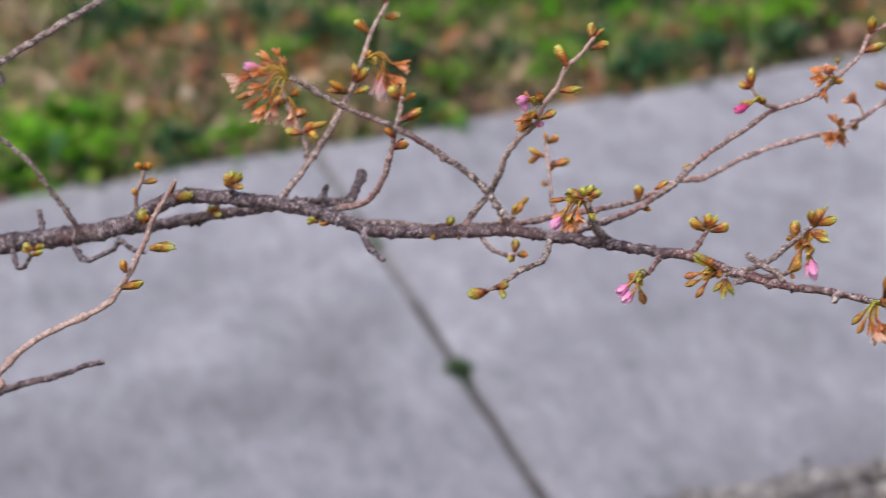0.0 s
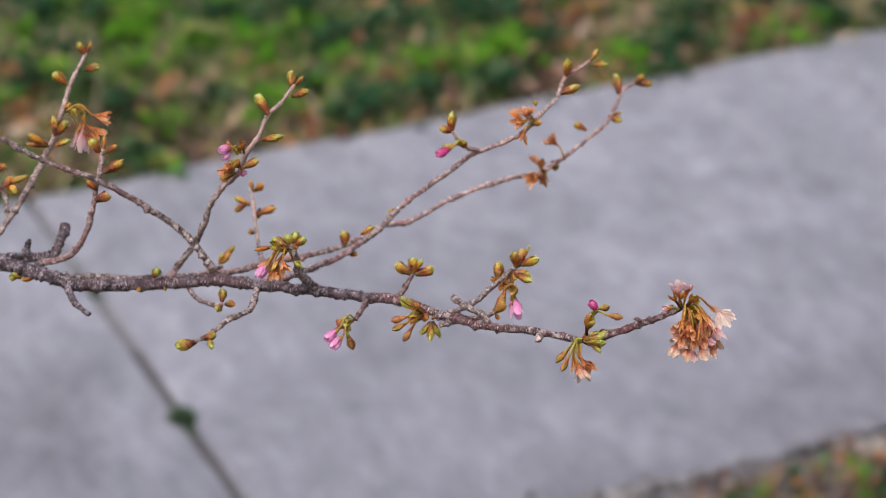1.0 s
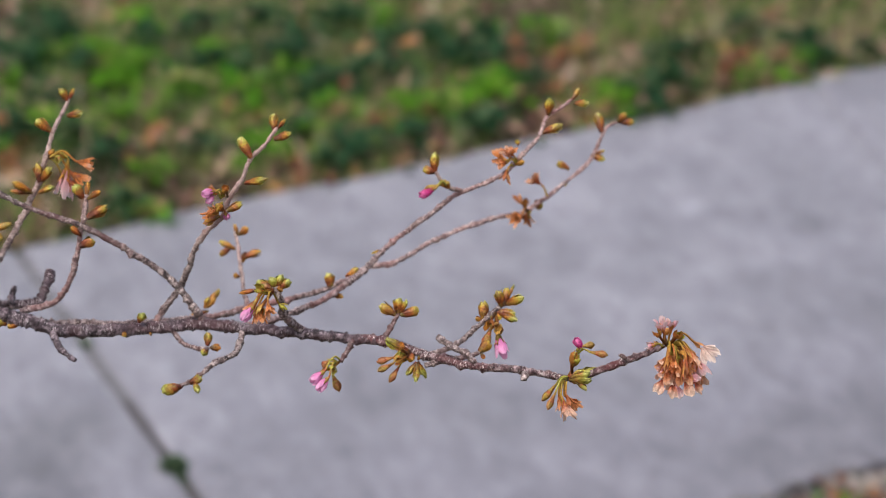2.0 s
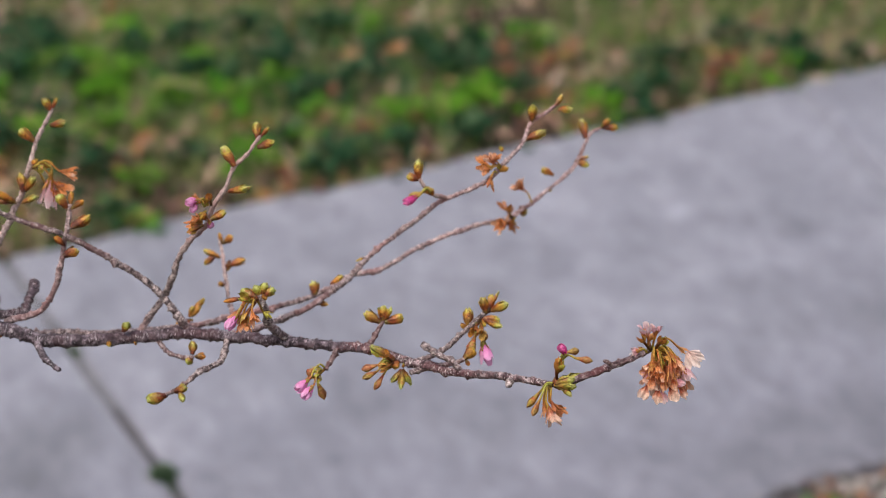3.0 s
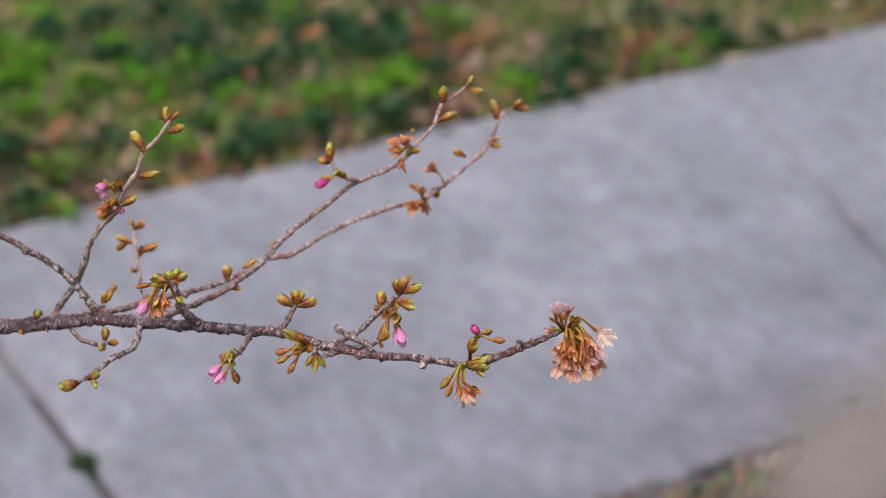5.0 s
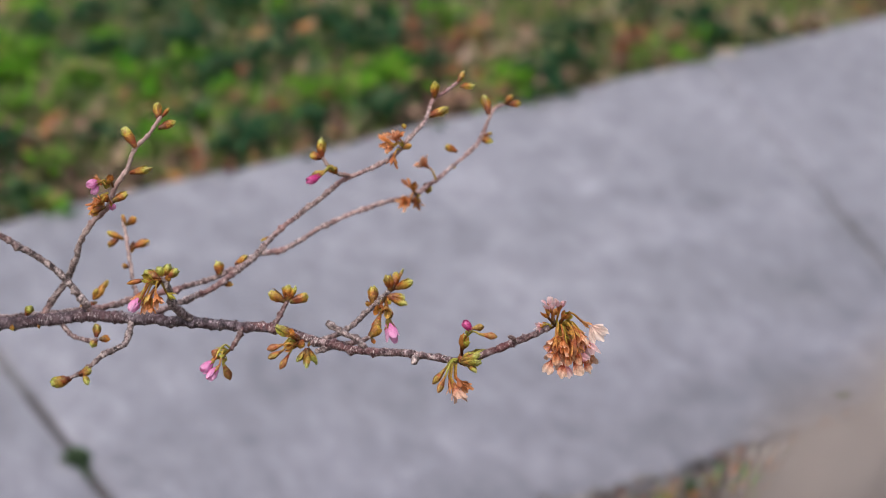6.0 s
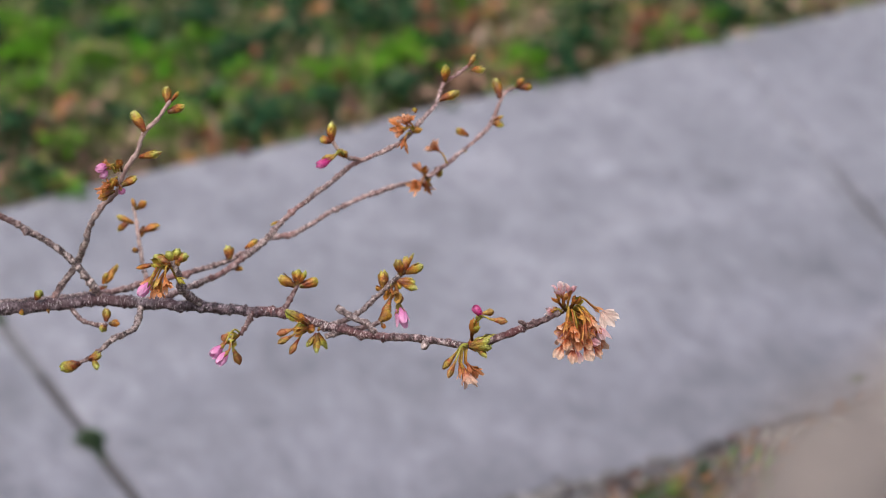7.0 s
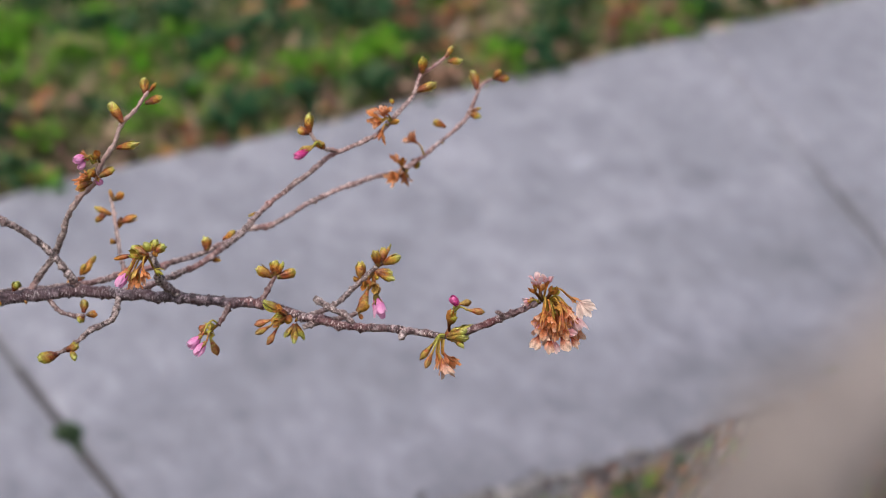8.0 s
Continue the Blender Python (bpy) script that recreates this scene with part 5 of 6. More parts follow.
bud(twig_p, (-0.0663, 0.7794, 1.1579), (-0.0742, 0.7822, 1.1592), 0.0047, "g")
bud(twig_p, (-0.0656, 0.7791, 1.1575), (-0.0703, 0.7787, 1.1561), 0.0034, "o")
bud(twig_p, (-0.0717, 0.7794, 1.1579), (-0.0817, 0.7807, 1.1551), 0.0022, "o")
bud(twig_p, (-0.0630, 0.7789, 1.1571), (-0.0652, 0.7813, 1.1598), 0.0037, "o")
bud(twig_q, (-0.1056, 0.7684, 1.1175), (-0.1142, 0.7694, 1.1140), 0.0050, "g")
bud(twig_q, (-0.1021, 0.7690, 1.1186), (-0.0969, 0.7703, 1.1203), 0.0036, "g")
bud(twig_q, (-0.1002, 0.7691, 1.1188), (-0.0983, 0.7656, 1.1157), 0.0028, "g")
bud(twig_r, (-0.0968, 0.7929, 1.1225), (-0.0962, 0.7967, 1.1270), 0.0036, "g")
bud(twig_r, (-0.0956, 0.7924, 1.1216), (-0.0909, 0.7937, 1.1212), 0.0033, "o")
bud(twig_r, (-0.0970, 0.7924, 1.1216), (-0.0993, 0.7916, 1.1184), 0.0034, "g")
bud(twig_trio, (-0.0160, 0.7855, 1.1422), (-0.0232, 0.7873, 1.1458), 0.0043, "m")
bud(twig_trio, (-0.0151, 0.7858, 1.1426), (-0.0147, 0.7894, 1.1480), 0.0043, "m")
bud(twig_trio, (-0.0146, 0.7858, 1.1426), (-0.0111, 0.7868, 1.1484), 0.0024, "m")
bud(twig_trio, (-0.0139, 0.7854, 1.1420), (-0.0058, 0.7879, 1.1434), 0.0043, "m")
bud(limb, (-0.0101, 0.7703, 1.1334), (-0.0205, 0.7730, 1.1386), 0.0028, "g")
bud(limb, (-0.0073, 0.7681, 1.1293), (-0.0115, 0.7639, 1.1252), 0.0024, "g")
bud(limb, (-0.0070, 0.7679, 1.1291), (-0.0072, 0.7615, 1.1239), 0.0028, "g")
bud(limb, (-0.0068, 0.7681, 1.1293), (-0.0047, 0.7664, 1.1240), 0.0026, "g")
bud(limb, (-0.0063, 0.7682, 1.1295), (-0.0030, 0.7668, 1.1226), 0.0021, "g")
bud(limb, (-0.0066, 0.7686, 1.1303), (-0.0045, 0.7689, 1.1335), 0.0019, "g")
bud(limb, (-0.0106, 0.7698, 1.1324), (-0.0144, 0.7723, 1.1352), 0.0032, "o")
bud(limb, (-0.0096, 0.7691, 1.1311), (-0.0167, 0.7677, 1.1308), 0.0033, "g")
bud(limb, (-0.0113, 0.7700, 1.1328), (-0.0082, 0.7671, 1.1307), 0.0040, "o")
bud(twig_up, (0.0286, 0.7916, 1.1429), (0.0275, 0.7936, 1.1497), 0.0043, "m")
bud(twig_up, (0.0293, 0.7917, 1.1431), (0.0312, 0.7965, 1.1495), 0.0041, "m")
bud(twig_up, (0.0300, 0.7923, 1.1441), (0.0341, 0.7976, 1.1500), 0.0014, "m")
bud(twig_up, (0.0307, 0.7921, 1.1437), (0.0382, 0.7905, 1.1477), 0.0041, "m")
bud(twig_up, (0.0271, 0.7906, 1.1410), (0.0350, 0.7900, 1.1397), 0.0036, "m")
bud(twig_up, (0.0276, 0.7902, 1.1403), (0.0352, 0.7856, 1.1392), 0.0033, "m")
bud(twig_up, (0.0214, 0.7886, 1.1374), (0.0211, 0.7933, 1.1443), 0.0045, "m")
bud(twig_up, (0.0212, 0.7886, 1.1374), (0.0173, 0.7884, 1.1388), 0.0023, "o")
bud(twig_up, (0.0262, 0.7904, 1.1408), (0.0279, 0.7894, 1.1370), 0.0035, "o")
bud(twig_up2, (0.0191, 0.7711, 1.1326), (0.0238, 0.7748, 1.1356), 0.0049, "o")
bud(twig_up2, (0.0196, 0.7709, 1.1324), (0.0214, 0.7694, 1.1301), 0.0020, "o")
bud(twig_b, (0.0611, 0.8733, 1.2014), (0.0647, 0.8776, 1.2052), 0.0025, "m")
bud(twig_b, (0.0621, 0.8725, 1.1999), (0.0685, 0.8713, 1.2007), 0.0033, "m")
bud(twig_b, (0.0506, 0.8700, 1.1954), (0.0509, 0.8709, 1.2032), 0.0040, "m")
bud(twig_b, (0.0477, 0.8662, 1.1886), (0.0572, 0.8677, 1.1913), 0.0043, "m")
bud(twig_b, (0.0374, 0.8635, 1.1838), (0.0366, 0.8637, 1.1864), 0.0024, "o")
bud(twig_b, (0.0342, 0.8595, 1.1765), (0.0404, 0.8584, 1.1785), 0.0032, "o")
bud(twig_sp1, (0.0002, 0.8512, 1.1760), (0.0002, 0.8544, 1.1846), 0.0042, "m")
bud(twig_sp1, (0.0007, 0.8514, 1.1764), (-0.0053, 0.8522, 1.1776), 0.0037, "m")
bud(twig_sp1, (0.0057, 0.8481, 1.1703), (0.0027, 0.8484, 1.1743), 0.0034, "o")
bud(twig_sp1, (0.0067, 0.8481, 1.1703), (0.0052, 0.8483, 1.1738), 0.0029, "o")
bud(twig_a, (0.0791, 0.9233, 1.1617), (0.0773, 0.9298, 1.1693), 0.0043, "m")
bud(twig_a, (0.0865, 0.9257, 1.1660), (0.0906, 0.9267, 1.1705), 0.0029, "m")
bud(twig_a, (0.0871, 0.9257, 1.1660), (0.0947, 0.9277, 1.1654), 0.0035, "m")
bud(twig_a, (0.0744, 0.9181, 1.1524), (0.0806, 0.9183, 1.1496), 0.0035, "m")
bud(twig_a, (0.0744, 0.9181, 1.1524), (0.0809, 0.9181, 1.1548), 0.0016, "m")
bud(twig_a, (0.0637, 0.9149, 1.1465), (0.0578, 0.9160, 1.1500), 0.0036, "o")
bud(twig_a, (0.0595, 0.9112, 1.1399), (0.0632, 0.9115, 1.1410), 0.0022, "o")
bud(twig_a, (0.0473, 0.9073, 1.1328), (0.0516, 0.9067, 1.1314), 0.0051, "m")
bud(twig_a, (0.0401, 0.9047, 1.1281), (0.0463, 0.9034, 1.1259), 0.0039, "o")
bud(twig_a, (0.0415, 0.9043, 1.1274), (0.0375, 0.9033, 1.1259), 0.0034, "o")
bud(limb, (0.0553, 0.7378, 1.1448), (0.0573, 0.7415, 1.1513), 0.0031, "o")
bud(limb, (0.0556, 0.7361, 1.1417), (0.0657, 0.7398, 1.1429), 0.0048, "g")
bud(limb, (0.0560, 0.7358, 1.1413), (0.0637, 0.7354, 1.1416), 0.0039, "g")
bud(limb, (0.0553, 0.7376, 1.1444), (0.0551, 0.7349, 1.1408), 0.0033, "o")
bud(limb, (0.0551, 0.7381, 1.1454), (0.0585, 0.7402, 1.1482), 0.0023, "g")
bud(limb, (0.0545, 0.7280, 1.1467), (0.0622, 0.7263, 1.1500), 0.0038, "g")
bud(limb, (0.0547, 0.7278, 1.1463), (0.0612, 0.7250, 1.1480), 0.0034, "g")
bud(limb, (0.0554, 0.7284, 1.1475), (0.0588, 0.7272, 1.1506), 0.0028, "g")
bud(limb, (0.0576, 0.7273, 1.1455), (0.0604, 0.7229, 1.1444), 0.0023, "g")
bud(twig_l6, (-0.2601, 0.8004, 1.1504), (-0.2635, 0.8007, 1.1534), 0.0035, "o")
bud(twig_l6, (-0.2591, 0.8004, 1.1504), (-0.2565, 0.8012, 1.1538), 0.0043, "o")
bud(twig_l6, (-0.2599, 0.7976, 1.1454), (-0.2534, 0.8002, 1.1461), 0.0030, "o")
bud(twig_l6, (-0.2622, 0.7948, 1.1404), (-0.2643, 0.7962, 1.1434), 0.0030, "o")
bud(limb, (-0.2608, 0.7996, 1.1243), (-0.2641, 0.8020, 1.1291), 0.0049, "g")
bud(limb, (-0.2477, 0.8050, 1.1340), (-0.2393, 0.8033, 1.1378), 0.0041, "g")
bud(limb, (-0.2618, 0.7992, 1.1236), (-0.2598, 0.8008, 1.1277), 0.0036, "o")
bud(limb, (-0.1853, 0.8019, 1.1284), (-0.1890, 0.8012, 1.1272), 0.0029, "g")
bud(limb, (-0.1777, 0.8016, 1.1279), (-0.1827, 0.7990, 1.1280), 0.0023, "o")
bud(twig_l7, (-0.2217, 0.8046, 1.1436), (-0.2259, 0.8063, 1.1465), 0.0043, "o")
bud(twig_l7, (-0.2217, 0.8046, 1.1436), (-0.2220, 0.8074, 1.1483), 0.0041, "g")
bud(twig_l7, (-0.2215, 0.8046, 1.1436), (-0.2168, 0.8045, 1.1479), 0.0041, "g")
bud(twig_l7, (-0.2216, 0.8039, 1.1423), (-0.2161, 0.8039, 1.1421), 0.0028, "o")
bud(twig_l7, (-0.2226, 0.8036, 1.1419), (-0.2252, 0.8047, 1.1445), 0.0030, "o")
bud(twig_l8, (-0.2333, 0.8094, 1.1255), (-0.2299, 0.8112, 1.1281), 0.0031, "o")
bud(twig_l8, (-0.2333, 0.8092, 1.1250), (-0.2285, 0.8081, 1.1248), 0.0032, "g")
bud(twig_l8, (-0.2348, 0.8091, 1.1250), (-0.2340, 0.8111, 1.1279), 0.0025, "g")
bud(twig_l4, (-0.3120, 0.7925, 1.1115), (-0.3164, 0.7940, 1.1133), 0.0032, "g")
bud(twig_l4, (-0.3114, 0.7925, 1.1115), (-0.3068, 0.7920, 1.1145), 0.0032, "g")
bud(twig_l4, (-0.3124, 0.7913, 1.1093), (-0.3066, 0.7906, 1.1124), 0.0027, "g")
bud(twig_l4, (-0.3135, 0.7919, 1.1103), (-0.3167, 0.7928, 1.1116), 0.0028, "o")
bud(twig_f, (-0.2454, 0.7514, 1.1406), (-0.2350, 0.7544, 1.1400), 0.0044, "m")
bud(twig_f, (-0.2444, 0.7511, 1.1400), (-0.2398, 0.7511, 1.1424), 0.0028, "m")
bud(twig_f, (-0.2568, 0.7431, 1.1255), (-0.2469, 0.7434, 1.1282), 0.0039, "m")
bud(twig_f, (-0.2552, 0.7462, 1.1312), (-0.2574, 0.7489, 1.1361), 0.0039, "o")
bud(twig_f, (-0.2372, 0.7622, 1.1600), (-0.2352, 0.7642, 1.1663), 0.0019, "o")
bud(twig_y, (-0.1938, 0.8265, 1.1578), (-0.2018, 0.8261, 1.1584), 0.0033, "m")
bud(twig_y, (-0.1931, 0.8273, 1.1582), (-0.1895, 0.8315, 1.1611), 0.0040, "o")
bud(twig_y, (-0.1929, 0.8285, 1.1588), (-0.1830, 0.8318, 1.1615), 0.0035, "o")
bud(twig_y, (-0.1914, 0.8274, 1.1583), (-0.1868, 0.8243, 1.1567), 0.0045, "o")
bud(twig_y, (-0.2035, 0.8412, 1.1653), (-0.2091, 0.8408, 1.1658), 0.0033, "m")
bud(twig_y, (-0.2018, 0.8436, 1.1670), (-0.1977, 0.8444, 1.1701), 0.0035, "o")
bud(twig_y, (-0.1977, 0.8346, 1.1619), (-0.1937, 0.8379, 1.1632), 0.0035, "o")

# ---------------------------------------------------------------- blossoms
BLOSSOM_COUNT = [0]
LABELS = {"pinkbud": "pink blossom bud about to open", "magenta": "deep magenta blossom bud, tightly closed", "pinkopen": "half-open pink blossom, hanging",
          "orange": "spent orange-brown blossom with ragged petals", "wither": "withered tan blossom, hanging", "redwither": "withered russet blossom, hanging", "pinkwither": "fading rose blossom", "pale": "pale peach blossom on a long stalk",
          "rust": "spent blossom with rust-coloured sepals", "star": "spent blossom with open red-brown sepals", "calyx": "closed bud in an olive and rust calyx", "leafy": "olive bud bracts"}


def petal_sheet(prof, z0, z1, mid, span, crumple, seed, notch=0.12, rows=10, cols=13):
    """A petal on the wall of a bell or egg: narrow claw, broad rounded end with a small notch, soft folds and a slightly frayed rim."""
    verts, faces = [], []
    for i in range(rows):
        v = i / (rows - 1)
        width = span * (0.3 + 0.7 * math.sin(min(1.0, v * 1.2) * math.pi / 2)) * (1 - 0.3 * max(0, v - 0.7) / 0.3)
        for k in range(cols):
            q = k / (cols - 1) - 0.5
            z = z0 + (z1 - z0) * (v - notch * v * v * max(0, 1 - abs(q) * 5) - 0.26 * v * v * (2 * q) ** 2)
            a = mid + width * q
            w = Vector((math.cos(a) * 2, math.sin(a) * 2, z * 2.4 + seed))
            fold = noise.noise(w * 0.9) + 0.35 * noise.noise(w * 2.1) + 0.12 * math.sin(q * 21 + seed) * v
            r = prof(z) * (1 + crumple * fold) + 0.02
            fray = crumple * v * v * (0.16 * noise.noise(w * 1.1 + Vector((9, 0, 0))) + 0.07 * noise.noise(w * 5))
            verts.append(Vector((r * math.cos(a), r * math.sin(a), z + fray)))
    for i in range(rows - 1):
        for k in range(cols - 1):
            a = i * cols + k
            faces.append((a, a + 1, a + 1 + cols, a + cols))
    return verts, faces


def blossom(parent, base, mid, tip, width, kind):
    """A stalk from base to mid, then calyx, sepals and petals out to the tip."""
    BLOSSOM_COUNT[0] += 1
    n = BLOSSOM_COUNT[0]
    rnd = random.Random(n)
    base, mid, tip = Vector(base), Vector(mid), Vector(tip)
    body = (tip - mid).length
    frame_m = axis_pose(base, tip) @ Matrix.Diagonal(((tip - base).length,) * 3).to_4x4()
    local = frame_m.inverted()
    flower = axis_pose(mid, tip, n * 1.3) @ Matrix.Diagonal((width, width, body, 1))
    pieces = []
    if kind in ("leafy", "brown"):
        prof = lambda z: ease([(0, 0.12), (0.4, 0.42), (0.75, 0.4), (1, 0.2)], z)
        for k in range(4):
            v, f = shell(prof, 0, rnd.uniform(0.75, 1.15), k * 1.6 + rnd.uniform(-0.4, 0.4), rnd.uniform(1.0, 1.7), 0.0, rnd.uniform(-0.15, 0.3), 8, 6)
            v = [q + Vector((noise.noise(q * 6 + Vector((n + k, 0, 0))), noise.noise(q * 6 + Vector((0, n + k, 0))), 0.5 * noise.noise(q * 6 + Vector((0, 0, n))))) * 0.1 for q in v]
            pieces.append(([flower @ q for q in v], f))
        pieces.append(tube([base, base.lerp(mid, 0.5), mid, mid.lerp(tip, 0.4)], [width * 0.14] * 4, 0.001, 7, 0.05, 0, n))
        v, f = joined(pieces)
        return part("bract", mesh_of("bract", [local @ q for q in v], f, LEAFY if kind == "leafy" else BRACT), frame_m, parent)
    # stalk
    reach_out = Vector((mid.x - base.x, mid.y - base.y, 0)).length
    sag = base.lerp(mid, 0.5) + Vector((0, 0, 0.1 * (mid - base).length + 0.25 * reach_out))
    r = 0.0004
    pieces.append(tube([base, sag, mid, mid.lerp(tip, 0.1)], [r * 1.25, r, r * 1.1, r * 1.4], 0.0012, 7, 0.04, 0, n))
    closed = kind in ("calyx", "pinkbud", "magenta", "pinkopen")
    if kind == "calyx":
        prof = lambda z: ease([(0, 0.12), (0.2, 0.24), (0.45, 0.36), (0.65, 0.48), (0.85, 0.36), (1, 0.06)], z)
        v, f = lathe(lambda z: prof(z) * 0.93)
        pieces.append(([flower @ q for q in v], f))
        for k in range(5):
            v, f = shell(prof, 0.4, rnd.uniform(0.95, 1.06), k * 1.257, 1.35, 0.05, rnd.uniform(-0.02, 0.1), 6, 5)
            pieces.append(([flower @ q for q in v], f))
    else:
        end = 0.36 if closed else 0.3
        wide = 0.26 if closed else 0.17
        prof = lambda z: ease([(0, 0.07), (end * 0.5, wide * 0.85), (end, wide), (1, wide)], z)
        v, f = lathe(lambda z: prof(z * end), 9, 6)
        pieces.append(([flower @ Vector((q.x, q.y, q.z * end)) for q in v], f))
        reach = {"rust": 0.75, "star": 0.65, "pinkbud": 0.3, "magenta": 0.22, "pinkopen": 0.2}.get(kind, 0.34)
        spread = {"rust": 0.34, "star": 0.55, "pinkbud": 0.2, "magenta": 0.2, "pinkopen": 0.22}.get(kind, 0.3)
        for k in range(5):
            bend = rnd.uniform(0.6, 1.4)
            v, f = shell(lambda z: wide + spread * bend * max(0, (z - end)) / max(reach, 0.01), end * 0.9, end + reach * rnd.uniform(0.7, 1.1), k * 1.257 + rnd.uniform(-0.25, 0.25), 1.5 / (1 + spread), 0.03, rnd.uniform(-0.12, 0.16), 6, 4)
            v = [Vector((q.x, q.y, q.z)) + Vector((noise.noise(q * 5 + Vector((n, 0, 0))), noise.noise(q * 5 + Vector((0, n, 0))), 0)) * 0.08 for q in v]
            pieces.append(([flower @ q for q in v], f))
        if kind in ("rust", "star", "orange", "wither", "redwither", "pinkwither", "pale"):
            for k in range(6):
                a, z1 = rnd.uniform(0, 6.28), rnd.uniform(0.45, 0.72)
                p0, p1 = flower @ Vector((0, 0, end * 0.9)), flower @ Vector((0.2 * math.cos(a), 0.2 * math.sin(a), z1))
                pieces.append(tube([p0, p0.lerp(p1, 0.5), p1], [0.00018] * 3, 0.003, 5, 0, 0, k))
    v, f = joined(pieces)
    mat = SEPAL_RUST if kind in ("rust", "star", "orange", "wither", "redwither", "pinkwither", "pale") else CALYX
    ob = part("blossom" if kind != "calyx" else "blossom_bud", mesh_of("blossom", [local @ q for q in v], f, mat), frame_m, parent, LABELS[kind])
    # petals, each a sheet of its own
    plan = {"pinkbud": (5, PETAL_PINK, [(0, 0.2), (0.3, 0.3), (0.6, 0.46), (0.82, 0.4), (1, 0.2)], 0.28, 1.7, 0.3),
            "magenta": (5, PETAL_MAGENTA, [(0, 0.2), (0.3, 0.34), (0.6, 0.47), (0.85, 0.44), (0.96, 0.3), (1, 0.22)], 0.22, 1.9, 0.12),
            "pinkopen": (5, PETAL_PINK, [(0, 0.2), (0.3, 0.26), (0.65, 0.42), (1, 0.5)], 0.3, 1.5, 0.14),
            "orange": (6, PETAL_ORANGE, [(0, 0.16), (0.3, 0.2), (0.6, 0.36), (0.85, 0.48), (1, 0.55)], 0.2, 1.2, 0.6),
            "wither": (5, PETAL_FADED, [(0, 0.14), (0.3, 0.18), (0.5, 0.28), (0.75, 0.5), (0.9, 0.66), (1, 0.72)], 0.22, 1.5, 0.45),
            "redwither": (5, PETAL_RED, [(0, 0.14), (0.3, 0.17), (0.6, 0.34), (0.85, 0.5), (1, 0.52)], 0.22, 1.5, 0.6),
            "pinkwither": (5, PETAL_ROSE, [(0, 0.14), (0.3, 0.18), (0.6, 0.36), (1, 0.55)], 0.28, 1.3, 0.45),
            "pale": (5, PETAL_PALE, [(0, 0.14), (0.25, 0.2), (0.55, 0.46), (1, 0.68)], 0.25, 1.6, 0.3)}.get(kind)
    if plan:
        count, pmat, table, z0, span, crumple = plan
        size = Matrix.Diagonal((width, width, body, 1))
        seat = axis_pose(mid, tip, n * 1.3) @ size
        if kind == "pinkwither":
            for k in range(2):
                a, z1 = rnd.uniform(0, 6.28), rnd.uniform(0.85, 1.2)
                p0, p1 = seat @ Vector((0, 0, 0.3)), seat @ Vector((0.4 * math.cos(a), 0.4 * math.sin(a), z1))
                thread = tube([p0, p0.lerp(p1, 0.6) + Vector((0, 0, 0.0003)), p1], [0.0001, 0.0001, 0.00014], 0.002, 5, 0, 0, k)
                part("stamen", mesh_of("stamen", [seat.inverted() @ q for q in thread[0]], thread[1], PETAL_PALE), seat, ob)
        for k in range(count):
            far_end = rnd.uniform(0.9, 1.06) if kind in ("pinkbud", "magenta") else rnd.uniform(0.78, 1.08)
            sheet = petal_sheet(lambda z: ease(table, max(0, min(1, z))) * (1 + 0.05 * (k % 2)), z0, far_end, k * 2 * math.pi / count + rnd.uniform(-0.2, 0.2), span * rnd.uniform(0.85, 1.1), crumple, n * 7 + k, 0.0 if kind == "magenta" else 0.07)
            part("petal", mesh_of("petal", *sheet, pmat), seat, ob)
    return ob


def broad_petal(flower, base, tip, width, mat, cup, seed):
    """A broad limp petal hanging from a spent flower: narrow claw, rounded wavy end, lengthwise folds."""
    base, tip = Vector(base), Vector(tip)
    along = (tip - base).normalized()
    out = Vector((0, -0.874, 0.486))
    out = (out - along * out.dot(along)).normalized()
    side = out.cross(along)
    m = Matrix.Translation(base) @ Matrix((side, out, along)).transposed().to_4x4() @ Matrix.Diagonal((width, width, (tip - base).length, 1))
    rows, cols, verts, faces = 10, 13, [], []
    for i in range(rows):
        z = i / (rows - 1)
        wide = 0.12 + 0.88 * math.sin(math.pi / 2 * min(1, z * 1.35)) ** 1.3
        for k in range(cols):
            q = k / (cols - 1) - 0.5
            fold = 0.1 * math.sin(q * 13 + seed * 2.1 + z) * z + 0.3 * noise.noise(Vector((q * 2.5, z * 2, seed)))
            end = 0.25 * (2 * q) ** 2 * z * z + 0.22 * z * noise.noise(Vector((q * 3.5, seed * 1.7, 0))) + 0.08 * z * noise.noise(Vector((q * 11, seed, 0)))
            verts.append(Vector((q * wide, cup * (0.25 - q * q) * z + fold + 0.14 * math.sin(z * 2.4), z - end)))
    for i in range(rows - 1):
        for k in range(cols - 1):
            b = i * cols + k
            faces.append((b, b + 1, b + 1 + cols, b + cols))
    return part("petal", mesh_of("petal", verts, faces, mat), m, flower)


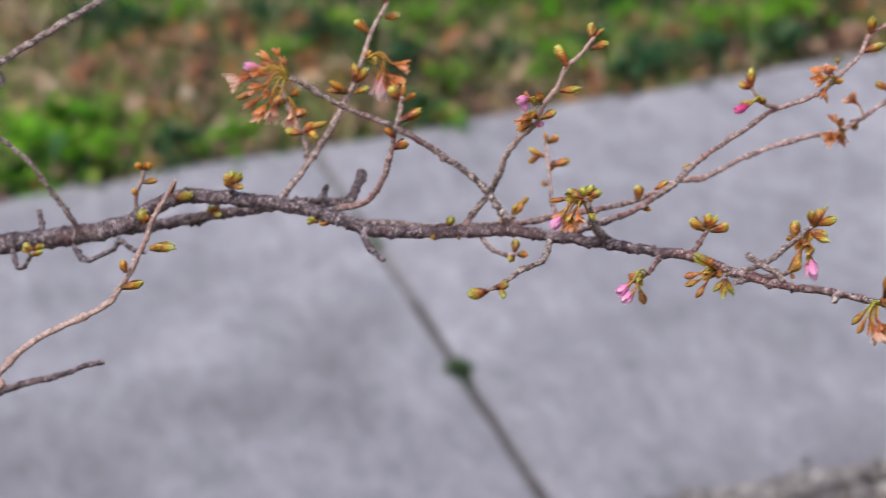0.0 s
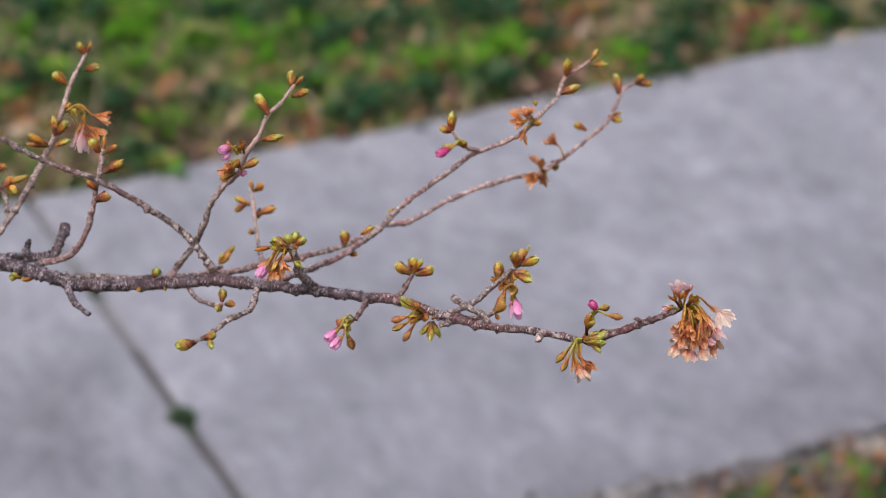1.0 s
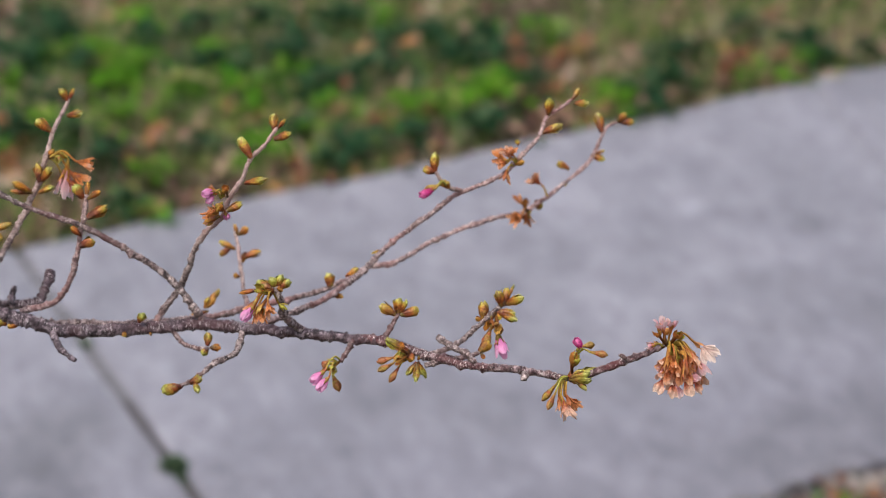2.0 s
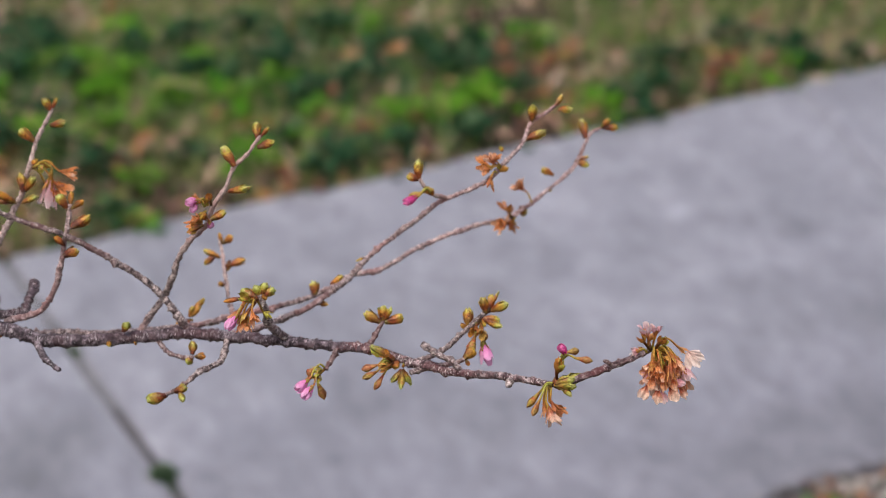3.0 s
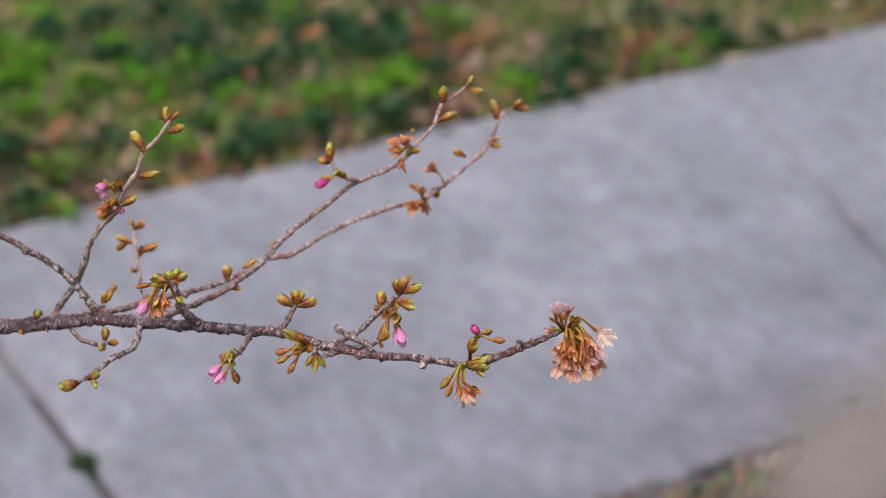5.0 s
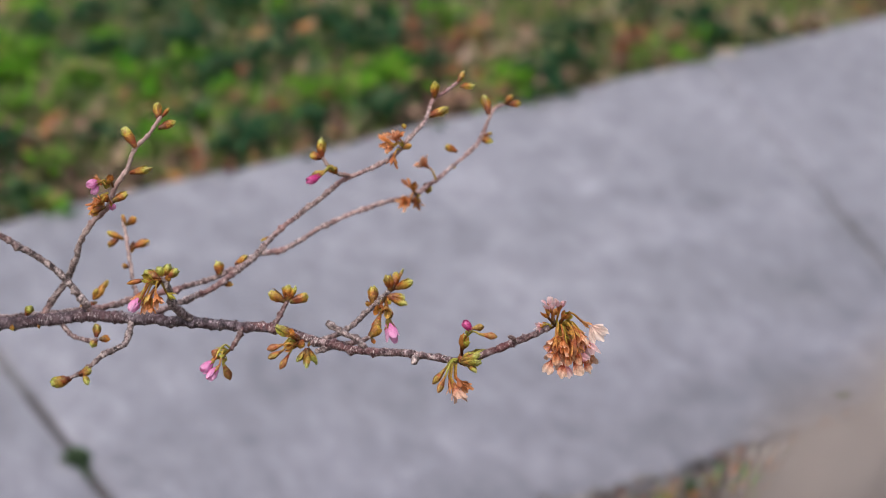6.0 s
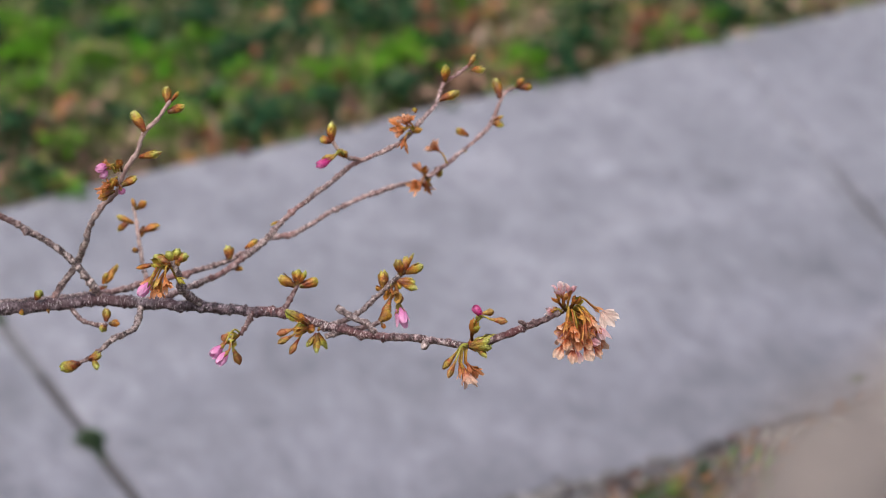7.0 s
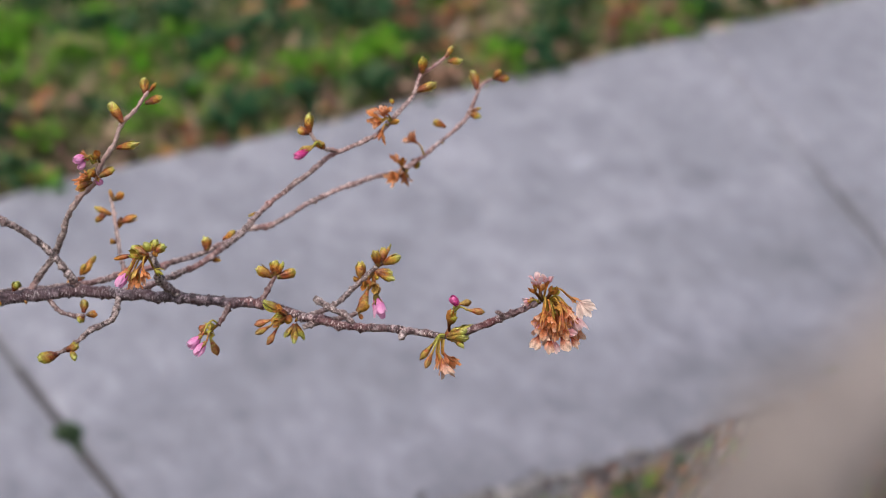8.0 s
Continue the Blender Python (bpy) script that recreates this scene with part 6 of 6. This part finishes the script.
blossom(tree, (-0.0405, 0.7733, 1.1264), (-0.0450, 0.7652, 1.1272), (-0.0512, 0.7587, 1.1247), 0.0041, "pinkbud")
blossom(tree, (-0.0403, 0.7731, 1.1262), (-0.0434, 0.7638, 1.1250), (-0.0484, 0.7572, 1.1218), 0.0041, "pinkbud")
blossom(tree, (-0.0419, 0.7730, 1.1257), (-0.0462, 0.7718, 1.1237), (-0.0492, 0.7692, 1.1191), 0.0033, "calyx")
blossom(tree, (-0.0415, 0.7731, 1.1260), (-0.0425, 0.7727, 1.1206), (-0.0396, 0.7704, 1.1136), 0.0038, "calyx")
blossom(tree, (-0.0391, 0.7737, 1.1270), (-0.0432, 0.7705, 1.1289), (-0.0464, 0.7673, 1.1275), 0.0035, "calyx")
blossom(twig_t, (-0.0396, 0.7733, 1.1264), (-0.0417, 0.7681, 1.1271), (-0.0425, 0.7645, 1.1265), 0.0043, "leafy")
blossom(twig_t, (-0.0386, 0.7737, 1.1270), (-0.0407, 0.7757, 1.1240), (-0.0465, 0.7781, 1.1242), 0.0033, "leafy")
blossom(tree, (0.0254, 0.7885, 1.1394), (0.0268, 0.7814, 1.1361), (0.0291, 0.7739, 1.1285), 0.0062, "pinkopen")
blossom(tree, (0.0245, 0.7885, 1.1394), (0.0239, 0.7816, 1.1379), (0.0210, 0.7748, 1.1323), 0.0042, "calyx")
blossom(tree, (0.0266, 0.7889, 1.1400), (0.0259, 0.7857, 1.1383), (0.0283, 0.7823, 1.1345), 0.0042, "calyx")
blossom(tree, (-0.0106, 0.7700, 1.1328), (-0.0167, 0.7706, 1.1302), (-0.0238, 0.7705, 1.1279), 0.0033, "calyx")
blossom(tree, (-0.0111, 0.7693, 1.1315), (-0.0166, 0.7623, 1.1325), (-0.0230, 0.7573, 1.1316), 0.0029, "calyx")
blossom(tree, (-0.0096, 0.7686, 1.1303), (-0.0143, 0.7643, 1.1296), (-0.0184, 0.7593, 1.1250), 0.0029, "calyx")
blossom(tree, (0.0576, 0.7394, 1.1518), (0.0594, 0.7371, 1.1546), (0.0561, 0.7375, 1.1593), 0.0036, "magenta")
blossom(tree, (0.0572, 0.7396, 1.1522), (0.0597, 0.7437, 1.1519), (0.0648, 0.7459, 1.1514), 0.0032, "calyx")
blossom(tree, (0.0576, 0.7391, 1.1512), (0.0625, 0.7378, 1.1528), (0.0696, 0.7362, 1.1523), 0.0030, "calyx")
blossom(tree, (0.0536, 0.7346, 1.1431), (0.0493, 0.7365, 1.1384), (0.0436, 0.7353, 1.1313), 0.0030, "calyx")
blossom(tree, (0.0532, 0.7341, 1.1423), (0.0484, 0.7267, 1.1406), (0.0451, 0.7206, 1.1365), 0.0028, "calyx")
blossom(tree, (0.0518, 0.7339, 1.1419), (0.0508, 0.7283, 1.1385), (0.0543, 0.7216, 1.1306), 0.0050, "wither")
blossom(tree, (0.0523, 0.7339, 1.1419), (0.0524, 0.7320, 1.1362), (0.0592, 0.7297, 1.1307), 0.0042, "orange")
blossom(tree, (0.0514, 0.7337, 1.1415), (0.0503, 0.7352, 1.1352), (0.0519, 0.7341, 1.1278), 0.0038, "orange")
blossom(tree, (0.0532, 0.7337, 1.1415), (0.0527, 0.7298, 1.1381), (0.0562, 0.7259, 1.1331), 0.0041, "star")
blossom(limb, (0.0559, 0.7337, 1.1416), (0.0574, 0.7290, 1.1432), (0.0603, 0.7256, 1.1430), 0.0020, "leafy")
blossom(tree, (-0.0681, 0.7761, 1.1581), (-0.0737, 0.7683, 1.1572), (-0.0784, 0.7614, 1.1526), 0.0044, "pinkbud")
blossom(tree, (-0.0677, 0.7761, 1.1581), (-0.0720, 0.7733, 1.1543), (-0.0722, 0.7689, 1.1471), 0.0056, "orange")
blossom(tree, (-0.0672, 0.7761, 1.1581), (-0.0682, 0.7694, 1.1571), (-0.0665, 0.7639, 1.1539), 0.0040, "orange")
blossom(tree, (-0.0681, 0.7761, 1.1581), (-0.0735, 0.7769, 1.1528), (-0.0779, 0.7765, 1.1481), 0.0044, "orange")
blossom(tree, (-0.0686, 0.7758, 1.1577), (-0.0736, 0.7779, 1.1538), (-0.0770, 0.7776, 1.1485), 0.0033, "calyx")
blossom(tree, (-0.0875, 0.7991, 1.1913), (-0.0898, 0.7951, 1.1954), (-0.0955, 0.7915, 1.1956), 0.0036, "pinkbud")
blossom(tree, (-0.0884, 0.7986, 1.1905), (-0.0908, 0.7961, 1.1944), (-0.0933, 0.7916, 1.1914), 0.0030, "pinkbud")
blossom(tree, (-0.0891, 0.7966, 1.1868), (-0.0871, 0.7988, 1.1841), (-0.0860, 0.7990, 1.1803), 0.0033, "pinkbud")
blossom(tree, (-0.0875, 0.7977, 1.1889), (-0.0904, 0.7969, 1.1853), (-0.0967, 0.7954, 1.1815), 0.0044, "orange")
blossom(tree, (-0.0879, 0.7986, 1.1905), (-0.0906, 0.8023, 1.1904), (-0.0946, 0.8049, 1.1910), 0.0044, "orange")
blossom(tree, (-0.0884, 0.7966, 1.1868), (-0.0899, 0.7931, 1.1870), (-0.0926, 0.7921, 1.1891), 0.0040, "orange")
blossom(tree, (0.0057, 0.8476, 1.1717), (0.0008, 0.8415, 1.1733), (-0.0068, 0.8364, 1.1718), 0.0036, "magenta")
blossom(tree, (0.0052, 0.8479, 1.1721), (0.0027, 0.8444, 1.1738), (-0.0042, 0.8408, 1.1723), 0.0037, "calyx")
blossom(tree, (0.0362, 0.8582, 1.1783), (0.0325, 0.8612, 1.1773), (0.0257, 0.8637, 1.1779), 0.0062, "orange")
blossom(tree, (0.0367, 0.8584, 1.1787), (0.0330, 0.8554, 1.1819), (0.0313, 0.8550, 1.1865), 0.0058, "redwither")
blossom(tree, (0.0349, 0.8572, 1.1765), (0.0323, 0.8535, 1.1764), (0.0308, 0.8492, 1.1725), 0.0058, "rust")
blossom(tree, (0.0362, 0.8587, 1.1792), (0.0341, 0.8577, 1.1819), (0.0347, 0.8580, 1.1851), 0.0043, "orange")
blossom(tree, (0.0362, 0.8579, 1.1779), (0.0323, 0.8560, 1.1788), (0.0276, 0.8545, 1.1786), 0.0047, "orange")
blossom(tree, (0.0530, 0.9015, 1.1389), (0.0494, 0.9023, 1.1450), (0.0449, 0.9030, 1.1491), 0.0070, "redwither")
blossom(tree, (0.0432, 0.8981, 1.1328), (0.0413, 0.9041, 1.1335), (0.0390, 0.9083, 1.1351), 0.0054, "rust")
blossom(tree, (0.0438, 0.8981, 1.1328), (0.0419, 0.8940, 1.1373), (0.0429, 0.8929, 1.1425), 0.0045, "brown")
blossom(tree, (0.0438, 0.8981, 1.1328), (0.0408, 0.8902, 1.1348), (0.0366, 0.8849, 1.1351), 0.0058, "orange")
blossom(tree, (0.0451, 0.8979, 1.1323), (0.0440, 0.9017, 1.1285), (0.0436, 0.9027, 1.1238), 0.0064, "rust")
blossom(tree, (-0.1676, 0.8457, 1.1857), (-0.1600, 0.8495, 1.1834), (-0.1628, 0.8435, 1.1670), 0.0071, "pinkwither")
blossom(tree, (-0.1676, 0.8457, 1.1857), (-0.1624, 0.8472, 1.1759), (-0.1578, 0.8472, 1.1684), 0.0060, "orange")
blossom(tree, (-0.1666, 0.8459, 1.1862), (-0.1557, 0.8433, 1.1854), (-0.1469, 0.8414, 1.1846), 0.0052, "orange")
blossom(tree, (-0.1666, 0.8459, 1.1862), (-0.1594, 0.8479, 1.1781), (-0.1532, 0.8483, 1.1721), 0.0056, "orange")
blossom(twig_x, (-0.1676, 0.8462, 1.1866), (-0.1651, 0.8515, 1.1856), (-0.1602, 0.8537, 1.1829), 0.0042, "leafy")
blossom(twig_x, (-0.1676, 0.8457, 1.1857), (-0.1632, 0.8416, 1.1888), (-0.1618, 0.8376, 1.1881), 0.0038, "leafy")
blossom(tree, (-0.2019, 0.8438, 1.1758), (-0.2135, 0.8491, 1.1770), (-0.2250, 0.8520, 1.1773), 0.0040, "pinkbud")
blossom(tree, (-0.2019, 0.8438, 1.1758), (-0.2169, 0.8392, 1.1788), (-0.2285, 0.8342, 1.1764), 0.0057, "wither")
blossom(tree, (-0.2024, 0.8438, 1.1758), (-0.2153, 0.8463, 1.1688), (-0.2271, 0.8442, 1.1641), 0.0033, "calyx")
blossom(tree, (-0.2023, 0.8435, 1.1753), (-0.2152, 0.8455, 1.1655), (-0.2242, 0.8409, 1.1605), 0.0044, "orange")
blossom(tree, (-0.2023, 0.8435, 1.1753), (-0.2085, 0.8303, 1.1708), (-0.2138, 0.8213, 1.1663), 0.0048, "orange")
blossom(tree, (-0.2028, 0.8433, 1.1749), (-0.2096, 0.8464, 1.1653), (-0.2093, 0.8350, 1.1566), 0.0061, "wither")
blossom(tree, (-0.2024, 0.8440, 1.1763), (-0.2058, 0.8456, 1.1836), (-0.2086, 0.8472, 1.1892), 0.0032, "orange")
blossom(tree, (-0.2024, 0.8440, 1.1763), (-0.2100, 0.8507, 1.1765), (-0.2173, 0.8553, 1.1777), 0.0033, "calyx")
blossom(tree, (-0.2024, 0.8438, 1.1758), (-0.2145, 0.8494, 1.1737), (-0.2265, 0.8529, 1.1728), 0.0033, "calyx")
blossom(tree, (-0.2024, 0.8438, 1.1758), (-0.2101, 0.8381, 1.1801), (-0.2167, 0.8349, 1.1829), 0.0040, "orange")
blossom(tree, (-0.2029, 0.8440, 1.1763), (-0.2109, 0.8511, 1.1792), (-0.2174, 0.8560, 1.1821), 0.0032, "orange")
blossom(tree, (-0.2028, 0.8435, 1.1753), (-0.2101, 0.8317, 1.1783), (-0.2165, 0.8244, 1.1797), 0.0044, "orange")
blossom(tree, (-0.2034, 0.8435, 1.1753), (-0.2041, 0.8354, 1.1732), (-0.2053, 0.8296, 1.1701), 0.0033, "calyx")
blossom(tree, (-0.2029, 0.8441, 1.1765), (-0.2033, 0.8418, 1.1824), (-0.2037, 0.8409, 1.1869), 0.0028, "orange")
blossom(tree, (-0.2037, 0.8424, 1.1668), (-0.1992, 0.8392, 1.1636), (-0.1955, 0.8360, 1.1613), 0.0048, "orange")
blossom(tree, (-0.2042, 0.8424, 1.1668), (-0.2000, 0.8364, 1.1651), (-0.1987, 0.8259, 1.1607), 0.0052, "wither")
blossom(tree, (-0.2056, 0.8438, 1.1695), (-0.2090, 0.8370, 1.1720), (-0.2120, 0.8328, 1.1732), 0.0040, "orange")
blossom(tree, (0.0910, 0.7332, 1.1592), (0.0906, 0.7306, 1.1658), (0.0889, 0.7307, 1.1722), 0.0050, "pinkwither")
blossom(tree, (0.0928, 0.7336, 1.1598), (0.0936, 0.7331, 1.1648), (0.0940, 0.7345, 1.1703), 0.0046, "pinkwither")
blossom(tree, (0.0906, 0.7327, 1.1583), (0.0888, 0.7337, 1.1592), (0.0844, 0.7333, 1.1578), 0.0036, "pinkwither")
outer = blossom(tree, (0.0946, 0.7343, 1.1612), (0.1025, 0.7366, 1.1592), (0.1075, 0.7362, 1.1550), 0.0032, "star")
blossom(tree, (0.0932, 0.7327, 1.1583), (0.0929, 0.7269, 1.1551), (0.0900, 0.7205, 1.1478), 0.0064, "wither")
blossom(tree, (0.0937, 0.7327, 1.1583), (0.0954, 0.7310, 1.1502), (0.0945, 0.7276, 1.1412), 0.0066, "wither")
hanging = blossom(tree, (0.0946, 0.7333, 1.1595), (0.1045, 0.7333, 1.1503), (0.1063, 0.7309, 1.1405), 0.0067, "redwither")
blossom(tree, (0.0946, 0.7336, 1.1598), (0.1031, 0.7309, 1.1553), (0.1072, 0.7265, 1.1475), 0.0058, "pinkwither")
blossom(tree, (0.0932, 0.7327, 1.1583), (0.0925, 0.7248, 1.1617), (0.0900, 0.7162, 1.1566), 0.0035, "rust")
blossom(tree, (0.0937, 0.7327, 1.1583), (0.0945, 0.7231, 1.1591), (0.0934, 0.7158, 1.1566), 0.0044, "orange")
blossom(tree, (0.0941, 0.7329, 1.1587), (0.0989, 0.7244, 1.1601), (0.0983, 0.7155, 1.1544), 0.0045, "rust")
blossom(tree, (0.0941, 0.7331, 1.1591), (0.1008, 0.7350, 1.1539), (0.1037, 0.7329, 1.1449), 0.0037, "orange")
blossom(tree, (0.0932, 0.7325, 1.1579), (0.0955, 0.7337, 1.1535), (0.0932, 0.7309, 1.1444), 0.0043, "rust")
blossom(tree, (0.0941, 0.7329, 1.1587), (0.0959, 0.7249, 1.1566), (0.0960, 0.7177, 1.1511), 0.0035, "rust")
blossom(tree, (0.0946, 0.7331, 1.1591), (0.0998, 0.7272, 1.1560), (0.1009, 0.7219, 1.1511), 0.0040, "star")
blossom(tree, (0.0941, 0.7329, 1.1587), (0.0993, 0.7379, 1.1527), (0.0981, 0.7396, 1.1466), 0.0032, "rust")
blossom(tree, (0.0946, 0.7331, 1.1591), (0.1020, 0.7337, 1.1562), (0.1047, 0.7321, 1.1511), 0.0024, "calyx")
blossom(tree, (0.0937, 0.7325, 1.1579), (0.0946, 0.7236, 1.1597), (0.0922, 0.7181, 1.1606), 0.0031, "star")
blossom(limb, (0.0941, 0.7329, 1.1587), (0.0989, 0.7279, 1.1607), (0.1003, 0.7223, 1.1574), 0.0036, "brown")
blossom(tree, (0.0932, 0.7327, 1.1583), (0.0918, 0.7261, 1.1578), (0.0893, 0.7211, 1.1557), 0.0054, "redwither")
blossom(tree, (0.0941, 0.7329, 1.1587), (0.0976, 0.7368, 1.1514), (0.0979, 0.7363, 1.1418), 0.0057, "redwither")
blossom(tree, (0.0946, 0.7331, 1.1591), (0.1000, 0.7276, 1.1605), (0.1029, 0.7212, 1.1558), 0.0048, "redwither")
blossom(tree, (0.0941, 0.7329, 1.1587), (0.0982, 0.7264, 1.1549), (0.0987, 0.7201, 1.1483), 0.0051, "redwither")
blossom(tree, (0.0937, 0.7327, 1.1583), (0.0944, 0.7296, 1.1516), (0.0938, 0.7268, 1.1460), 0.0052, "redwither")
blossom(tree, (0.0946, 0.7333, 1.1595), (0.1006, 0.7350, 1.1568), (0.1031, 0.7341, 1.1519), 0.0043, "redwither")
blossom(limb, (0.0932, 0.7327, 1.1583), (0.0949, 0.7301, 1.1635), (0.0968, 0.7294, 1.1681), 0.0045, "brown")
blossom(limb, (0.0923, 0.7329, 1.1587), (0.0891, 0.7306, 1.1642), (0.0870, 0.7297, 1.1683), 0.0040, "brown")
blossom(limb, (0.0923, 0.7332, 1.1592), (0.0916, 0.7366, 1.1611), (0.0935, 0.7392, 1.1633), 0.0045, "brown")
blossom(limb, (0.0941, 0.7327, 1.1583), (0.0965, 0.7326, 1.1552), (0.0980, 0.7316, 1.1516), 0.0040, "leafy")
blossom(limb, (0.0932, 0.7325, 1.1579), (0.0947, 0.7362, 1.1535), (0.0956, 0.7375, 1.1491), 0.0040, "leafy")
blossom(limb, (0.0914, 0.7327, 1.1583), (0.0896, 0.7358, 1.1558), (0.0876, 0.7387, 1.1562), 0.0036, "brown")
blossom(limb, (0.0941, 0.7338, 1.1602), (0.0954, 0.7307, 1.1642), (0.0977, 0.7288, 1.1664), 0.0036, "leafy")
blossom(limb, (0.0946, 0.7329, 1.1587), (0.0976, 0.7275, 1.1599), (0.0990, 0.7232, 1.1589), 0.0040, "brown")
blossom(limb, (0.0555, 0.7367, 1.1429), (0.0552, 0.7347, 1.1483), (0.0568, 0.7353, 1.1548), 0.0045, "brown")
blossom(limb, (0.0553, 0.7374, 1.1441), (0.0561, 0.7345, 1.1500), (0.0581, 0.7329, 1.1537), 0.0036, "leafy")
blossom(limb, (0.0537, 0.7363, 1.1421), (0.0552, 0.7370, 1.1395), (0.0571, 0.7386, 1.1401), 0.0041, "brown")
blossom(tree, (-0.0868, 0.7989, 1.1909), (-0.0902, 0.8031, 1.1903), (-0.0938, 0.8062, 1.1908), 0.0047, "rust")
blossom(twig_u, (-0.0879, 0.7971, 1.1878), (-0.0903, 0.8007, 1.1847), (-0.0933, 0.8015, 1.1805), 0.0047, "brown")
blossom(twig_u, (-0.0856, 0.7989, 1.1909), (-0.0857, 0.7960, 1.1950), (-0.0863, 0.7948, 1.1982), 0.0038, "brown")
blossom(twig_u, (-0.0891, 0.7949, 1.1837), (-0.0918, 0.7979, 1.1808), (-0.0956, 0.7994, 1.1784), 0.0042, "brown")
blossom(twig_p, (-0.0663, 0.7763, 1.1585), (-0.0693, 0.7732, 1.1603), (-0.0738, 0.7722, 1.1630), 0.0047, "leafy")
blossom(twig_p, (-0.0672, 0.7758, 1.1577), (-0.0703, 0.7720, 1.1551), (-0.0729, 0.7680, 1.1504), 0.0051, "brown")
blossom(twig_p, (-0.0663, 0.7761, 1.1581), (-0.0641, 0.7757, 1.1530), (-0.0604, 0.7757, 1.1503), 0.0033, "leafy")
blossom(twig_up, (0.0261, 0.7885, 1.1413), (0.0241, 0.7812, 1.1423), (0.0228, 0.7756, 1.1406), 0.0048, "brown")
blossom(twig_up, (0.0259, 0.7883, 1.1409), (0.0267, 0.7807, 1.1412), (0.0256, 0.7753, 1.1397), 0.0048, "brown")
blossom(limb, (-0.0101, 0.7683, 1.1338), (-0.0149, 0.7721, 1.1331), (-0.0197, 0.7756, 1.1348), 0.0038, "leafy")
blossom(limb, (-0.0106, 0.7678, 1.1330), (-0.0129, 0.7636, 1.1334), (-0.0165, 0.7613, 1.1342), 0.0042, "brown")
blossom(limb, (-0.0110, 0.7681, 1.1334), (-0.0129, 0.7664, 1.1366), (-0.0143, 0.7660, 1.1395), 0.0042, "brown")

# limp broad petals at the branch's end
broad_petal(hanging, (0.0900, 0.7216, 1.1499), (0.0873, 0.7180, 1.1456), 0.0047, PETAL_FADED, 0.35, 1)
broad_petal(hanging, (0.0942, 0.7202, 1.1495), (0.0936, 0.7162, 1.1444), 0.0042, PETAL_FADED, 0.50, 2)
broad_petal(hanging, (0.0958, 0.7207, 1.1484), (0.0972, 0.7180, 1.1435), 0.0033, PETAL_ROSE, 0.40, 3)
broad_petal(hanging, (0.0986, 0.7203, 1.1497), (0.1014, 0.7168, 1.1454), 0.0045, PETAL_FADED, 0.40, 4)
broad_petal(hanging, (0.1000, 0.7225, 1.1515), (0.1047, 0.7216, 1.1500), 0.0033, PETAL_ROSE, 0.50, 5)
broad_petal(hanging, (0.0909, 0.7242, 1.1546), (0.0878, 0.7233, 1.1530), 0.0027, PETAL_ROSE, 0.40, 6)
broad_petal(hanging, (0.1026, 0.7220, 1.1487), (0.1056, 0.7208, 1.1445), 0.0031, PETAL_FADED, 0.40, 7)
broad_petal(hanging, (0.0911, 0.7212, 1.1543), (0.0917, 0.7180, 1.1496), 0.0033, PETAL_RED, 0.60, 8)
broad_petal(hanging, (0.0962, 0.7210, 1.1540), (0.0964, 0.7178, 1.1492), 0.0031, PETAL_RED, 0.60, 9)
broad_petal(hanging, (0.0996, 0.7216, 1.1531), (0.1009, 0.7188, 1.1491), 0.0031, PETAL_RED, 0.60, 10)
broad_petal(hanging, (0.0984, 0.7276, 1.1608), (0.1015, 0.7259, 1.1577), 0.0033, PETAL_ORANGE, 0.60, 11)
broad_petal(hanging, (0.0991, 0.7253, 1.1566), (0.1025, 0.7233, 1.1531), 0.0029, PETAL_RED, 0.50, 12)
broad_petal(outer, (0.1062, 0.7332, 1.1578), (0.1075, 0.7299, 1.1519), 0.0031, PETAL_BLUSH, 0.35, 20)
broad_petal(outer, (0.1067, 0.7333, 1.1580), (0.1109, 0.7289, 1.1533), 0.0033, PETAL_BLUSH, 0.35, 21)
broad_petal(outer, (0.1071, 0.7335, 1.1584), (0.1132, 0.7291, 1.1568), 0.0033, PETAL_BLUSH, 0.35, 22)
broad_petal(outer, (0.1069, 0.7334, 1.1582), (0.1119, 0.7291, 1.1599), 0.0022, PETAL_BLUSH, 0.35, 23)
